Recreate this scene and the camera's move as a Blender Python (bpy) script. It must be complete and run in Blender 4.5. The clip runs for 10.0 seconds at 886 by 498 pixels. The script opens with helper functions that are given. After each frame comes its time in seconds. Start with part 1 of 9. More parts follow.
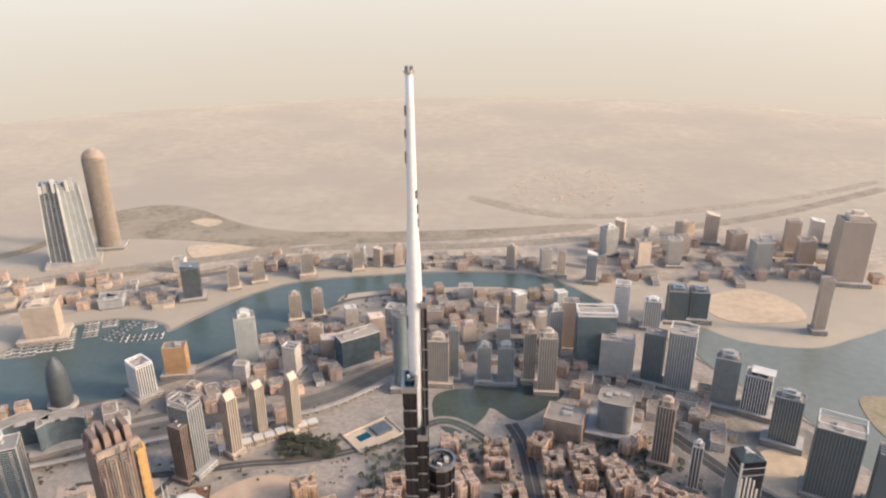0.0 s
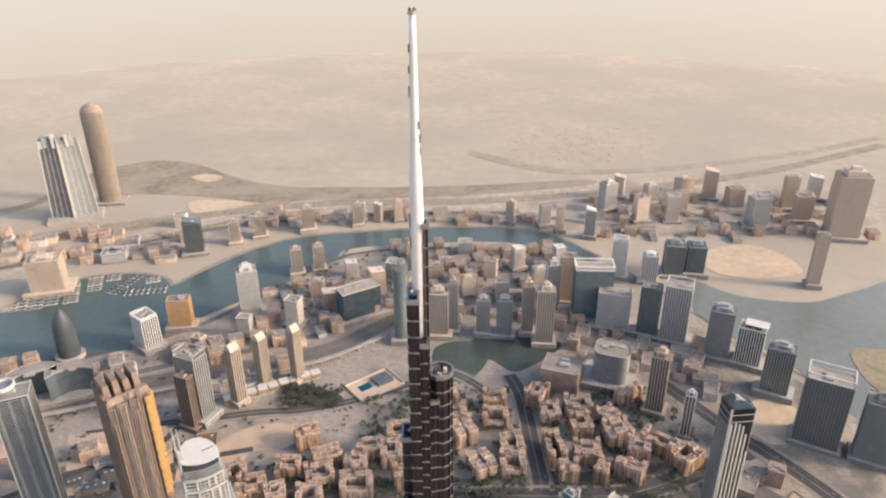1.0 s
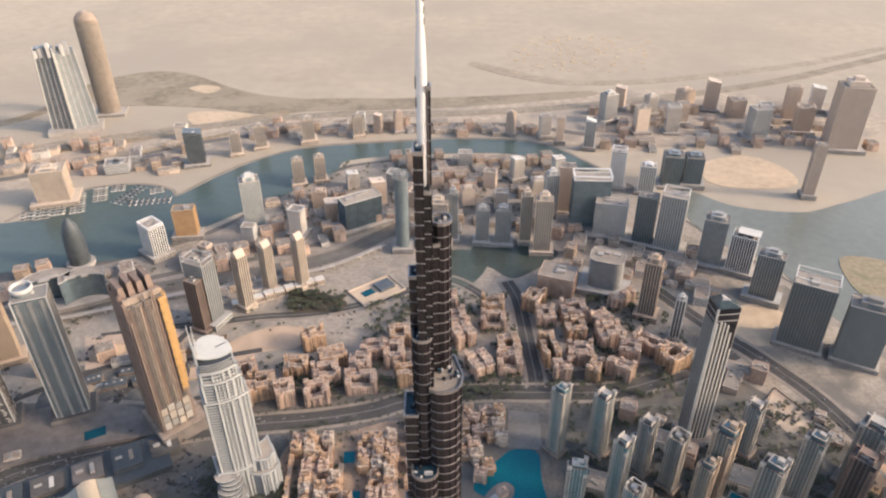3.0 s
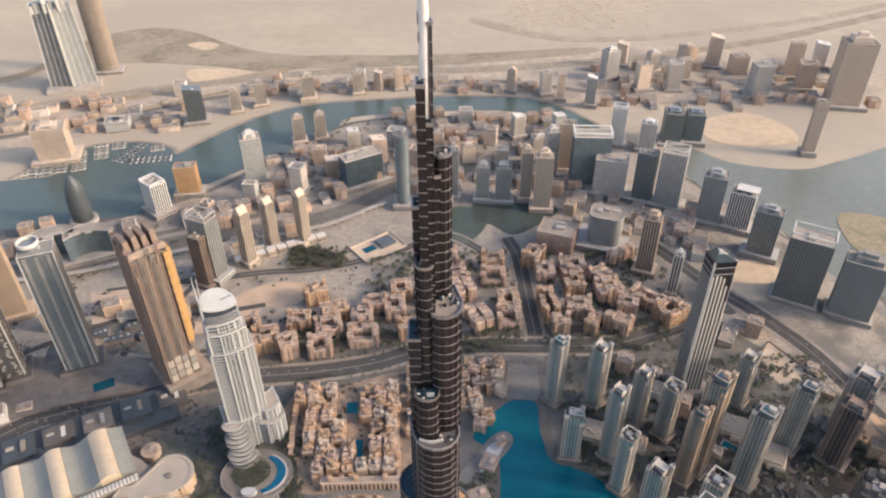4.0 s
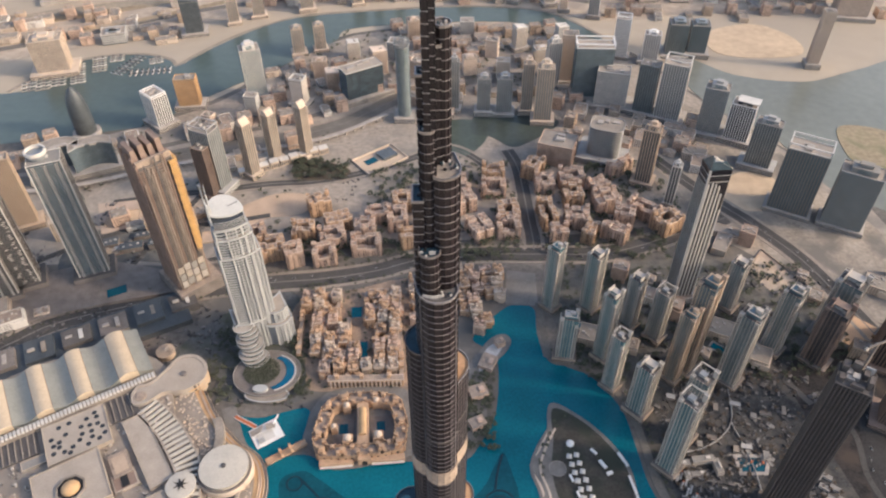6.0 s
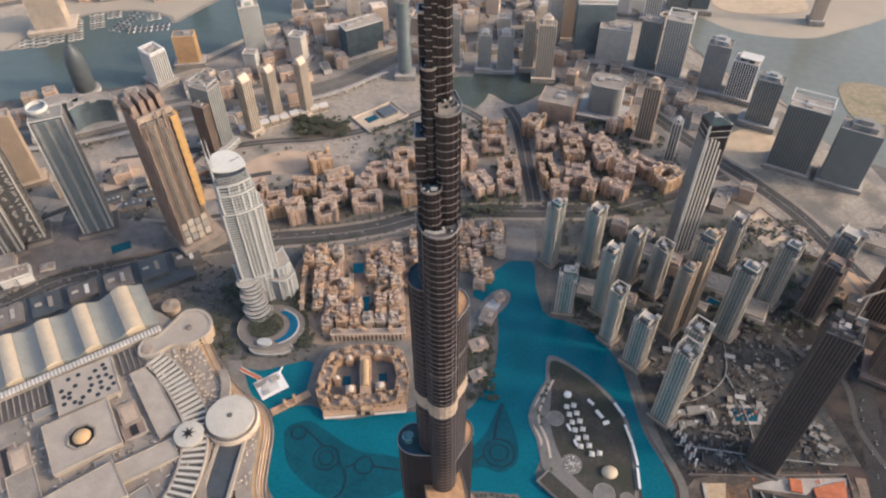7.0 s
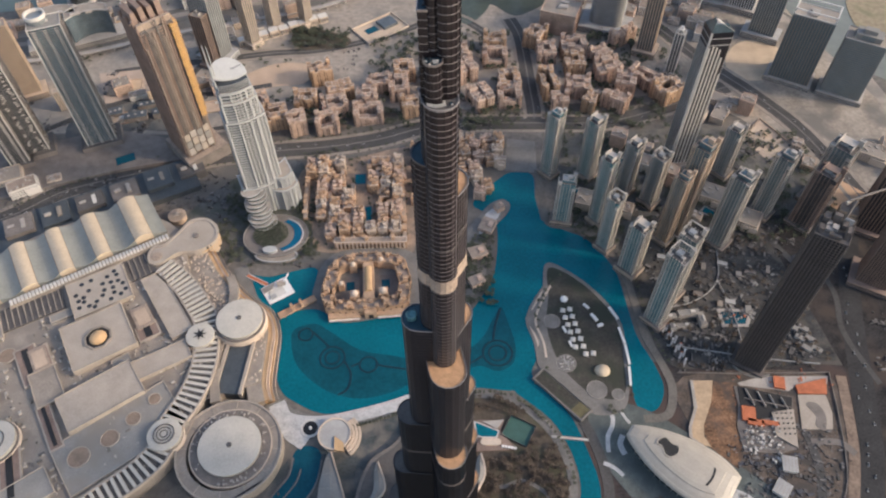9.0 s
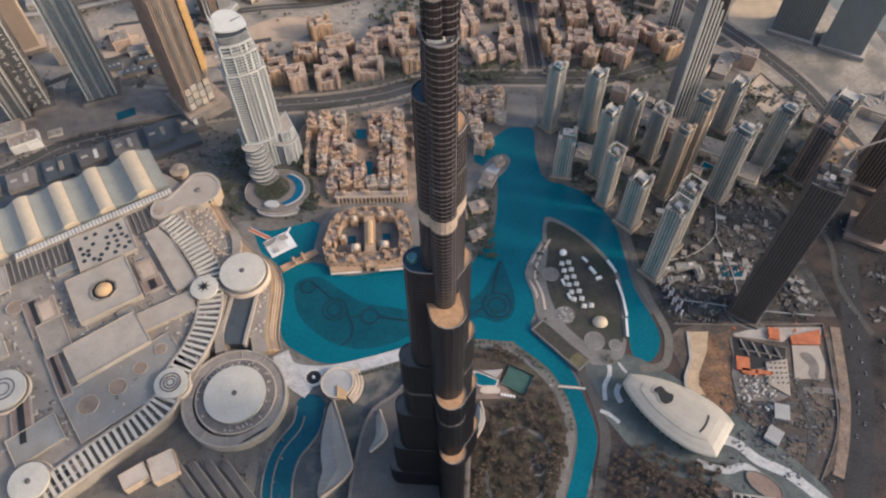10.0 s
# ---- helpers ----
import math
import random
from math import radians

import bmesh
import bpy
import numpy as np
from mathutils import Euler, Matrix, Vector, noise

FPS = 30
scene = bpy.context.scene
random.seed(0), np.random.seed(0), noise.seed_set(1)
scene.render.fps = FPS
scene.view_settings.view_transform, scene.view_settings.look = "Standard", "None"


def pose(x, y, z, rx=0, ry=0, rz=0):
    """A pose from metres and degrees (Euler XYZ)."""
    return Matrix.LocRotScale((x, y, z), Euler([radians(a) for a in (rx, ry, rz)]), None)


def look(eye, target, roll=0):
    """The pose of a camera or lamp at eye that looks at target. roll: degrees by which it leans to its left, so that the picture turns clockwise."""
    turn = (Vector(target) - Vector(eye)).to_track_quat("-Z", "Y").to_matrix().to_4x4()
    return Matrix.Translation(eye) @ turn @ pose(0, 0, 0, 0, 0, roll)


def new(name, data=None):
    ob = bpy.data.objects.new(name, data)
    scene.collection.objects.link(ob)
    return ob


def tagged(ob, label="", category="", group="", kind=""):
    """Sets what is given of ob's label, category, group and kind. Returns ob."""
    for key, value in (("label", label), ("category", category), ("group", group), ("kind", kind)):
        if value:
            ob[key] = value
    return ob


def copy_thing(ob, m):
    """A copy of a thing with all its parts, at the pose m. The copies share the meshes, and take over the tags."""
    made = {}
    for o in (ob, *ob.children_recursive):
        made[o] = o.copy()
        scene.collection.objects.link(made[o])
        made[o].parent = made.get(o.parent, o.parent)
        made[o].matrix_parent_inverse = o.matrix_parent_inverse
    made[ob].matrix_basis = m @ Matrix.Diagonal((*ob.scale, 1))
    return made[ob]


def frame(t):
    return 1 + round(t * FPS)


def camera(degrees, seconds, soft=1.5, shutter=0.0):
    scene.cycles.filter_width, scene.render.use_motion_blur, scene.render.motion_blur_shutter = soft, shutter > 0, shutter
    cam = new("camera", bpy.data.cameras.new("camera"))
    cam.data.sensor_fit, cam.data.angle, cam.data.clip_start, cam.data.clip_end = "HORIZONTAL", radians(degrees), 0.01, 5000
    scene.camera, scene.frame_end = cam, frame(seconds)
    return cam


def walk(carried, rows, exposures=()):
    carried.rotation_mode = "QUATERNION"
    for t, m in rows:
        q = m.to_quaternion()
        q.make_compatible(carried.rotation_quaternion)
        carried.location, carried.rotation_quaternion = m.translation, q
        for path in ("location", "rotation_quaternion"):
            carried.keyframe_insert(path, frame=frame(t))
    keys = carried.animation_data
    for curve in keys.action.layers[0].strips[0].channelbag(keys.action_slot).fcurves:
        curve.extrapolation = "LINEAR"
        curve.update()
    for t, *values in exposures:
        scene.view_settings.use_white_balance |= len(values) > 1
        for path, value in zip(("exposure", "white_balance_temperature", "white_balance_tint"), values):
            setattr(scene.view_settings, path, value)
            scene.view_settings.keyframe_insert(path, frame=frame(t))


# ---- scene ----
cam = camera(64.2, 10.0, soft=2.2)
METRES, EYE, TILT, LEAN, TURN = 157.0, 845.0, 0.0, 0.0, 0.0
ROWS = [
    (0.0, 0.0, 0.0, 0.0, -0.16, -22.61, 0.37),
    (0.5, 0.0002, -0.0512, 0.0008, -0.15, -24.4, 0.34),
    (1.0, 0.0001, -0.0993, 0.0014, -0.16, -26.06, 0.32),
    (1.5, 0.0005, -0.1502, 0.0032, -0.15, -27.84, 0.31),
    (2.0, 0.0002, -0.1988, 0.0053, -0.15, -29.46, 0.32),
    (2.5, -0.0, -0.2515, 0.0074, -0.15, -31.19, 0.31),
    (4.0, -0.0015, -0.3962, 0.0049, -0.14, -36.01, 0.37),
    (4.5, -0.0011, -0.4482, 0.0068, -0.12, -37.66, 0.39),
    (5.0, -0.001, -0.4967, 0.0082, -0.1, -39.17, 0.4),
    (5.5, -0.0006, -0.5473, 0.0088, -0.09, -40.83, 0.41),
    (7.0, -0.0028, -0.6933, 0.0088, -0.05, -45.42, 0.46),
    (7.5, -0.004, -0.7456, 0.0106, -0.05, -47.01, 0.46),
    (8.0, -0.0034, -0.7951, 0.0108, -0.05, -48.48, 0.48),
    (8.5, -0.0033, -0.8479, 0.0112, -0.03, -50.06, 0.49),
    (9.0, -0.0042, -0.8978, 0.011, -0.04, -51.5, 0.51),
    (9.5, -0.0033, -0.9467, 0.0108, -0.05, -52.96, 0.53),
    (10.0, -0.0021, -0.9995, 0.0094, -0.0, -54.53, 0.55),
]
EXPOSURES = [(0.0, 0.99, 6500, 10), (2.5, 1.06, 6500, 10), (5.0, 1.0, 6500, 10), (7.5, 0.86, 6350, 9), (10.0, 0.765, 6250, 8)]
walk(cam, [(t, pose(0, 0, EYE, TILT, LEAN, TURN) @ pose(METRES * x, METRES * y, METRES * z, 90 + pitch, roll, yaw)) for t, x, y, z, yaw, pitch, roll in ROWS], EXPOSURES)

# ---- light: a dusty morning, low warm sun from the side, bright pale sky ----
SUN_AZ, SUN_EL = 101.0, 26.0
world = bpy.data.worlds.new("sky")
scene.world = world
world.use_nodes = True
wn = world.node_tree.nodes
wbg = wn["Background"]
wsky = wn.new("ShaderNodeTexSky")
wsky.sky_type = "NISHITA"
wsky.sun_disc = False
wsky.sun_elevation, wsky.sun_rotation = radians(SUN_EL), radians(SUN_AZ)
wsky.dust_density, wsky.air_density, wsky.ozone_density = 3.0, 1.0, 0.9
world.node_tree.links.new(wsky.outputs[0], wbg.inputs[0])
wbg.inputs[1].default_value = 0.15
sun = new("sun", bpy.data.lights.new("sun", "SUN"))
sun.data.energy, sun.data.angle, sun.data.color = 1.55, radians(8.0), (1.0, 0.80, 0.61)
az, el = radians(SUN_AZ), radians(SUN_EL)
sun.matrix_world = look((0, 0, 0), (-math.sin(az) * math.cos(el), -math.cos(az) * math.cos(el), -math.sin(el)))

# ---- materials ----
def surf(name, base, var=0.18, scale=0.15, rough=0.75, metal=0.0, grain=1.5, bump=0.15, second=None, patch=0.02, spec=0.4, island=0.0):
    """A worn surface: base colour varied at two scales, a second colour in patches, fine relief."""
    m = bpy.data.materials.new(name)
    m.use_nodes = True
    n, l = m.node_tree.nodes, m.node_tree.links
    p = n["Principled BSDF"]
    p.inputs["Roughness"].default_value, p.inputs["Metallic"].default_value = rough, metal
    p.inputs["Specular IOR Level"].default_value = spec
    tc = n.new("ShaderNodeTexCoord")
    big, fine = n.new("ShaderNodeTexNoise"), n.new("ShaderNodeTexNoise")
    big.inputs["Scale"].default_value, fine.inputs["Scale"].default_value = scale, grain
    big.inputs["Detail"].default_value, fine.inputs["Detail"].default_value = 4, 3
    for t in (big, fine):
        l.new(tc.outputs["Object"], t.inputs["Vector"])
    mul = n.new("ShaderNodeMath")
    mul.operation = "ADD"
    l.new(big.outputs["Fac"], mul.inputs[0])
    l.new(fine.outputs["Fac"], mul.inputs[1])
    ramp = n.new("ShaderNodeValToRGB")
    lo, hi = [tuple(min(1, c * k) for c in base) + (1,) for k in (1 - 1.6 * var, 1 + 1.6 * var)]
    ramp.color_ramp.elements[0].color, ramp.color_ramp.elements[1].color = lo, hi
    ramp.color_ramp.elements[0].position, ramp.color_ramp.elements[1].position = 0.3, 0.7
    half = n.new("ShaderNodeMath")
    half.operation, half.inputs[1].default_value = "MULTIPLY", 0.5
    l.new(mul.outputs[0], half.inputs[0])
    l.new(half.outputs[0], ramp.inputs[0])
    col = ramp.outputs[0]
    if second:
        pn, pr, mix = n.new("ShaderNodeTexNoise"), n.new("ShaderNodeValToRGB"), n.new("ShaderNodeMixRGB")
        pn.inputs["Scale"].default_value, pn.inputs["Detail"].default_value = patch, 6
        l.new(tc.outputs["Object"], pn.inputs["Vector"])
        pr.color_ramp.elements[0].position, pr.color_ramp.elements[1].position = 0.46, 0.62
        l.new(pn.outputs["Fac"], pr.inputs[0])
        l.new(pr.outputs[0], mix.inputs[0])
        l.new(col, mix.inputs[1])
        mix.inputs[2].default_value = (*second, 1)
        col = mix.outputs[0]
    if island:
        g, hs = n.new("ShaderNodeNewGeometry"), n.new("ShaderNodeHueSaturation")
        mr = n.new("ShaderNodeMapRange")
        mr.inputs[3].default_value, mr.inputs[4].default_value = 1 - island, 1 + island
        l.new(g.outputs["Random Per Island"], mr.inputs[0])
        l.new(mr.outputs[0], hs.inputs["Value"])
        l.new(col, hs.inputs["Color"])
        col = hs.outputs[0]
    l.new(col, p.inputs["Base Color"])
    if bump:
        b = n.new("ShaderNodeBump")
        b.inputs["Strength"].default_value, b.inputs["Distance"].default_value = bump, 0.5
        l.new(fine.outputs["Fac"], b.inputs["Height"])
        l.new(b.outputs[0], p.inputs["Normal"])
    return m


SAND = surf("sand", (0.405, 0.34, 0.268), 0.07, 0.003, 0.95, grain=0.02, bump=0.0, second=(0.37, 0.315, 0.255), patch=0.0014, spec=0.1)
CITY = surf("city_ground", (0.155, 0.138, 0.124), 0.25, 0.014, 0.95, grain=0.12, bump=0.0, second=(0.13, 0.12, 0.11), patch=0.012, spec=0.1)
ASPHALT = surf("asphalt", (0.085, 0.08, 0.077), 0.2, 0.03, 0.95, grain=0.4, bump=0.0, spec=0.08)
ASPHALT_DARK = surf("worn_dark_asphalt", (0.05, 0.048, 0.048), 0.25, 0.03, 0.95, grain=0.4, bump=0.0, spec=0.08)
ASPHALT_PALE = surf("asphalt_pale", (0.15, 0.135, 0.12), 0.2, 0.03, 0.9, grain=0.4, bump=0.0, spec=0.2)
PAVING = surf("paving", (0.172, 0.158, 0.145), 0.2, 0.05, 0.85, grain=0.5, bump=0.05)
PAVING_WHITE = surf("white_paving", (0.44, 0.425, 0.415), 0.22, 0.12, 0.7, grain=0.6, bump=0.05)
LAWN = surf("lawn", (0.056, 0.050, 0.042), 0.3, 0.04, 0.95, grain=0.3, bump=0.1, second=(0.04, 0.044, 0.032), patch=0.03)
SCRUB = surf("scrub_ground", (0.095, 0.075, 0.058), 0.3, 0.03, 0.95, grain=0.2, bump=0.1, second=(0.075, 0.07, 0.045), patch=0.03)
EARTH = surf("red_earth", (0.19, 0.105, 0.06), 0.5, 0.05, 0.95, grain=0.35, bump=0.3, second=(0.075, 0.058, 0.05), patch=0.035)
DRY_LEAF = surf("dry_leaf", (0.072, 0.052, 0.038), 0.35, 0.3, 0.8, grain=1.0, bump=0.0, island=0.4)
LEAF = surf("leaf", (0.060, 0.066, 0.042), 0.35, 0.3, 0.8, grain=1.0, bump=0.0, island=0.35)
POOL_TEAL = surf("lake_water", (0.004, 0.112, 0.15), 0.16, 0.015, 0.22, grain=0.25, bump=0.02, spec=0.25)
POOL_DEEP = surf("deep_lake_water", (0.006, 0.064, 0.088), 0.2, 0.03, 0.22, grain=0.2, bump=0.02, spec=0.25)
POOL_NAVY = surf("shaded_pool_water", (0.008, 0.065, 0.095), 0.15, 0.03, 0.2, grain=0.3, bump=0.02, spec=0.25)
# bay colour lifted above the creek's to stand for haze over it
BAY = surf("bay_water", (0.17, 0.175, 0.15), 0.1, 0.004, 0.28, grain=0.05, bump=0.01, spec=0.35)
CREEK = surf("creek_water", (0.072, 0.098, 0.090), 0.12, 0.004, 0.28, grain=0.05, bump=0.01, spec=0.35)
STONE_SAND = surf("sand_stone", (0.43, 0.285, 0.185), 0.2, 0.1, 0.85, grain=1.0, bump=0.15, island=0.14)
STONE_PINK = surf("pink_stone", (0.47, 0.335, 0.26), 0.2, 0.08, 0.85, grain=0.8, bump=0.12, island=0.12)
STONE_ROOF = surf("stone_roof", (0.29, 0.225, 0.18), 0.25, 0.08, 0.9, grain=0.6, bump=0.1, island=0.2)
CONCRETE = surf("concrete", (0.36, 0.32, 0.285), 0.2, 0.06, 0.85, grain=0.8, bump=0.12)
CONCRETE_DARK = surf("dark_concrete", (0.17, 0.145, 0.13), 0.25, 0.06, 0.85, grain=0.8, bump=0.12)
ROOF = surf("flat_roof", (0.285, 0.24, 0.20), 0.16, 0.05, 0.9, grain=0.5, bump=0.08, second=(0.225, 0.19, 0.16), patch=0.03)
ROOF_PALE = surf("pale_roof", (0.355, 0.30, 0.25), 0.12, 0.05, 0.85, grain=0.5, bump=0.05)
DISC = surf("disc_roof", (0.47, 0.425, 0.365), 0.10, 0.05, 0.7, grain=0.5, bump=0.04)
ROOF_GREY = surf("grey_roof", (0.245, 0.228, 0.21), 0.12, 0.05, 0.9, grain=0.5, bump=0.06, second=(0.23, 0.205, 0.18), patch=0.03)
ROOF_DARK = surf("dark_roof", (0.10, 0.09, 0.085), 0.2, 0.06, 0.85, grain=0.5, bump=0.05)
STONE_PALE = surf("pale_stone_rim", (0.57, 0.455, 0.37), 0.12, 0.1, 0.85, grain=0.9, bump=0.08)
BROWN_FIN = surf("bronze_fin", (0.019, 0.016, 0.0185), 0.15, 0.2, 0.45, metal=0.4, grain=1.0, bump=0.0)
SLATE_GLASS = surf("slate_glass", (0.075, 0.083, 0.09), 0.15, 0.06, 0.4, metal=0.1, grain=0.4, bump=0.0, spec=0.35)
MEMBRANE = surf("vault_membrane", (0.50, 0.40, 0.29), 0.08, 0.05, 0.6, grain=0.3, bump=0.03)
WHITE = surf("white_paint", (0.74, 0.71, 0.68), 0.08, 0.06, 0.5, grain=0.6, bump=0.05)
WHITE_WORN = surf("worn_white", (0.56, 0.52, 0.475), 0.12, 0.06, 0.6, grain=0.6, bump=0.08)
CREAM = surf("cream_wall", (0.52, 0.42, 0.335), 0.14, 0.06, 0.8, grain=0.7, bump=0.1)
TAN = surf("tan_wall", (0.44, 0.33, 0.245), 0.15, 0.06, 0.8, grain=0.7, bump=0.1)
OCHRE = surf("ochre_wall", (0.50, 0.32, 0.17), 0.15, 0.06, 0.8, grain=0.7, bump=0.1)
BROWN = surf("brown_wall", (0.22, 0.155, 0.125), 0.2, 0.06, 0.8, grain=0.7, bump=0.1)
GREY = surf("grey_wall", (0.36, 0.345, 0.33), 0.15, 0.06, 0.8, grain=0.7, bump=0.1)
GREY_DARK = surf("shaded_concrete", (0.14, 0.125, 0.12), 0.2, 0.06, 0.85, grain=0.8, bump=0.1)
GOLD_MESH = surf("yellow_scaffold_net", (0.56, 0.34, 0.12), 0.4, 0.1, 0.75, grain=0.9, bump=0.2)
GLASS_DARK = surf("dark_glass", (0.055, 0.06, 0.066), 0.25, 0.06, 0.22, metal=0.25, grain=0.4, bump=0.0, spec=0.5)
GLASS_BLUE = surf("blue_glass", (0.13, 0.18, 0.21), 0.25, 0.06, 0.22, metal=0.5, grain=0.4, bump=0.0, spec=0.5)
# glass lightened so that distant towers look hazy
GLASS_PALE = surf("haze_paled_glass", (0.24, 0.255, 0.26), 0.15, 0.06, 0.3, metal=0.3, grain=0.4, bump=0.0, spec=0.5)
RESID_PALE = surf("pale_render", (0.43, 0.385, 0.34), 0.12, 0.06, 0.75, grain=0.7, bump=0.08)
GLASS_TEAL = surf("teal_glass", (0.10, 0.215, 0.235), 0.25, 0.06, 0.25, metal=0.25, grain=0.4, bump=0.0, spec=0.5)
GLASS_MIST = surf("misty_glass", (0.12, 0.165, 0.18), 0.18, 0.06, 0.3, metal=0.3, grain=0.4, bump=0.0, spec=0.5)
GLASS_GREY = surf("grey_glass", (0.125, 0.138, 0.147), 0.2, 0.06, 0.25, metal=0.3, grain=0.4, bump=0.0, spec=0.5)
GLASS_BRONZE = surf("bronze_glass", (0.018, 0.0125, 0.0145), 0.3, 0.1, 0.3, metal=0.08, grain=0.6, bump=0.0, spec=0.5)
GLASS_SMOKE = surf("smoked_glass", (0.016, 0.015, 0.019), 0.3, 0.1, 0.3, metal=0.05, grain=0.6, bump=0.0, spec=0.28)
# near-black copies of the tower's glass and fins, shade painted on its lower tiers
GLASS_SHADED = surf("shaded_glass", (0.007, 0.008, 0.011), 0.3, 0.1, 0.35, grain=0.6, bump=0.0, spec=0.16)
FIN_SHADED = surf("shaded_fin", (0.015, 0.0145, 0.018), 0.2, 0.2, 0.5, metal=0.2, grain=1.0, bump=0.0, spec=0.2)
STEEL = surf("steel_fin", (0.36, 0.33, 0.315), 0.12, 0.2, 0.35, metal=0.8, grain=1.0, bump=0.0)
PLATE_STEEL = surf("bright_plate", (0.33, 0.31, 0.305), 0.12, 0.2, 0.45, metal=0.2, grain=1.0, bump=0.0)
PIPE = surf("wet_pipe", (0.003, 0.022, 0.034), 0.2, 0.1, 0.5, grain=0.6, bump=0.0)
STEEL_DARK = surf("dark_steel", (0.085, 0.085, 0.095), 0.15, 0.2, 0.5, metal=0.5, grain=1.0, bump=0.0)
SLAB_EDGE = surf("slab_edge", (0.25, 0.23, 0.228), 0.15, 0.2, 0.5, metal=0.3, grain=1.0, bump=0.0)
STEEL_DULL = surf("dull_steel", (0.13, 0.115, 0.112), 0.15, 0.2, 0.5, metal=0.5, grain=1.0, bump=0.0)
SPIRE_WHITE = surf("spire_paint", (0.66, 0.625, 0.61), 0.07, 0.2, 0.35, metal=0.15, grain=1.0, bump=0.02)
BLACK = surf("black_opening", (0.02, 0.019, 0.02), 0.2, 0.1, 0.7, grain=0.6, bump=0.0)
BLUE_TARP = surf("blue_terrace_covering", (0.02, 0.05, 0.07), 0.25, 0.2, 0.5, grain=1.0, bump=0.1)
# terrace floor coloured orange as if lit by the low sun
TERRACE = surf("terrace_orange_lit", (0.43, 0.25, 0.135), 0.2, 0.2, 0.7, grain=1.0, bump=0.1)
RUST = surf("rust_red", (0.42, 0.13, 0.06), 0.25, 0.1, 0.8, grain=1.0, bump=0.2)
SHELL = surf("opera_shell", (0.39, 0.345, 0.29), 0.08, 0.06, 0.5, grain=0.5, bump=0.03)
CLUTTER = surf("site_clutter", (0.115, 0.105, 0.10), 0.25, 0.1, 0.8, grain=0.8, bump=0.1, island=0.55)
CAR_PAINT = surf("car_paint", (0.35, 0.34, 0.33), 0.1, 0.1, 0.35, grain=0.6, bump=0.0, island=0.8)

# ---- mesh helpers ----
class Geo:
    """Collects vertices and faces of one mesh."""

    def __init__(self):
        self.v, self.f = [], []

    def add(self, vs, fs):
        b = len(self.v)
        self.v += vs
        self.f += [tuple(b + i for i in q) for q in fs]
        return self

    def box(self, cx, cy, z0, sx, sy, h, rot=0.0, top=1.0):
        c, s = math.cos(radians(rot)), math.sin(radians(rot))
        vs = []
        for z, k in ((z0, 1.0), (z0 + h, top)):
            for a, b in ((-1, -1), (1, -1), (1, 1), (-1, 1)):
                px, py = a * sx / 2 * k, b * sy / 2 * k
                vs.append((cx + px * c - py * s, cy + px * s + py * c, z))
        return self.add(vs, [(3, 2, 1, 0), (4, 5, 6, 7), (0, 1, 5, 4), (1, 2, 6, 5), (2, 3, 7, 6), (3, 0, 4, 7)])

    def prism(self, pts, z0, z1, pts2=None):
        n, p2 = len(pts), pts2 or pts
        vs = [(x, y, z0) for x, y in pts] + [(x, y, z1) for x, y in p2]
        fs = [tuple(range(n - 1, -1, -1)), tuple(range(n, 2 * n))] + [(i, (i + 1) % n, n + (i + 1) % n, n + i) for i in range(n)]
        return self.add(vs, fs)

    def ring(self, outer, inner, z0, z1):
        n = len(outer)
        vs = [(x, y, z0) for x, y in outer] + [(x, y, z1) for x, y in outer] + [(x, y, z1) for x, y in inner] + [(x, y, z0) for x, y in inner]
        fs = []
        for i in range(n):
            j = (i + 1) % n
            for a in range(4):
                b = (a + 1) % 4
                fs.append((a * n + i, a * n + j, b * n + j, b * n + i))
        return self.add(vs, fs)

    def strip(self, left, right, z0, z1):
        """A slab along a way, between its left and right edge."""
        n = len(left)
        vs = [(x, y, z) for z in (z0, z1) for side in (left, right) for x, y in side]
        fs = []
        for i in range(n - 1):
            j = i + 1
            fs += [(2 * n + i, 3 * n + i, 3 * n + j, 2 * n + j), (i, j, n + j, n + i), (i, 2 * n + i, 2 * n + j, j), (n + i, n + j, 3 * n + j, 3 * n + i)]
        fs += [(0, n, 3 * n, 2 * n), (n - 1, 3 * n - 1, 4 * n - 1, 2 * n - 1)]
        return self.add(vs, fs)

    def lathe(self, cx, cy, prof, n=16, sx=1.0, sy=1.0):
        vs, fs = [], []
        for r, z in prof:
            vs += [(cx + r * sx * math.cos(2 * math.pi * i / n), cy + r * sy * math.sin(2 * math.pi * i / n), z) for i in range(n)]
        for k in range(len(prof) - 1):
            for i in range(n):
                j = (i + 1) % n
                fs.append((k * n + i, k * n + j, (k + 1) * n + j, (k + 1) * n + i))
        fs.append(tuple(range(n - 1, -1, -1)))
        fs.append(tuple((len(prof) - 1) * n + i for i in range(n)))
        return self.add(vs, fs)

    def bar(self, a, b, r, n=6):
        a, b = Vector(a), Vector(b)
        m = (b - a).to_track_quat("Z", "Y").to_matrix()
        vs = [tuple(p + m @ Vector((r * math.cos(2 * math.pi * i / n), r * math.sin(2 * math.pi * i / n), 0))) for p in (a, b) for i in range(n)]
        fs = [(i, (i + 1) % n, n + (i + 1) % n, n + i) for i in range(n)] + [tuple(range(n - 1, -1, -1)), tuple(range(n, 2 * n))]
        return self.add(vs, fs)


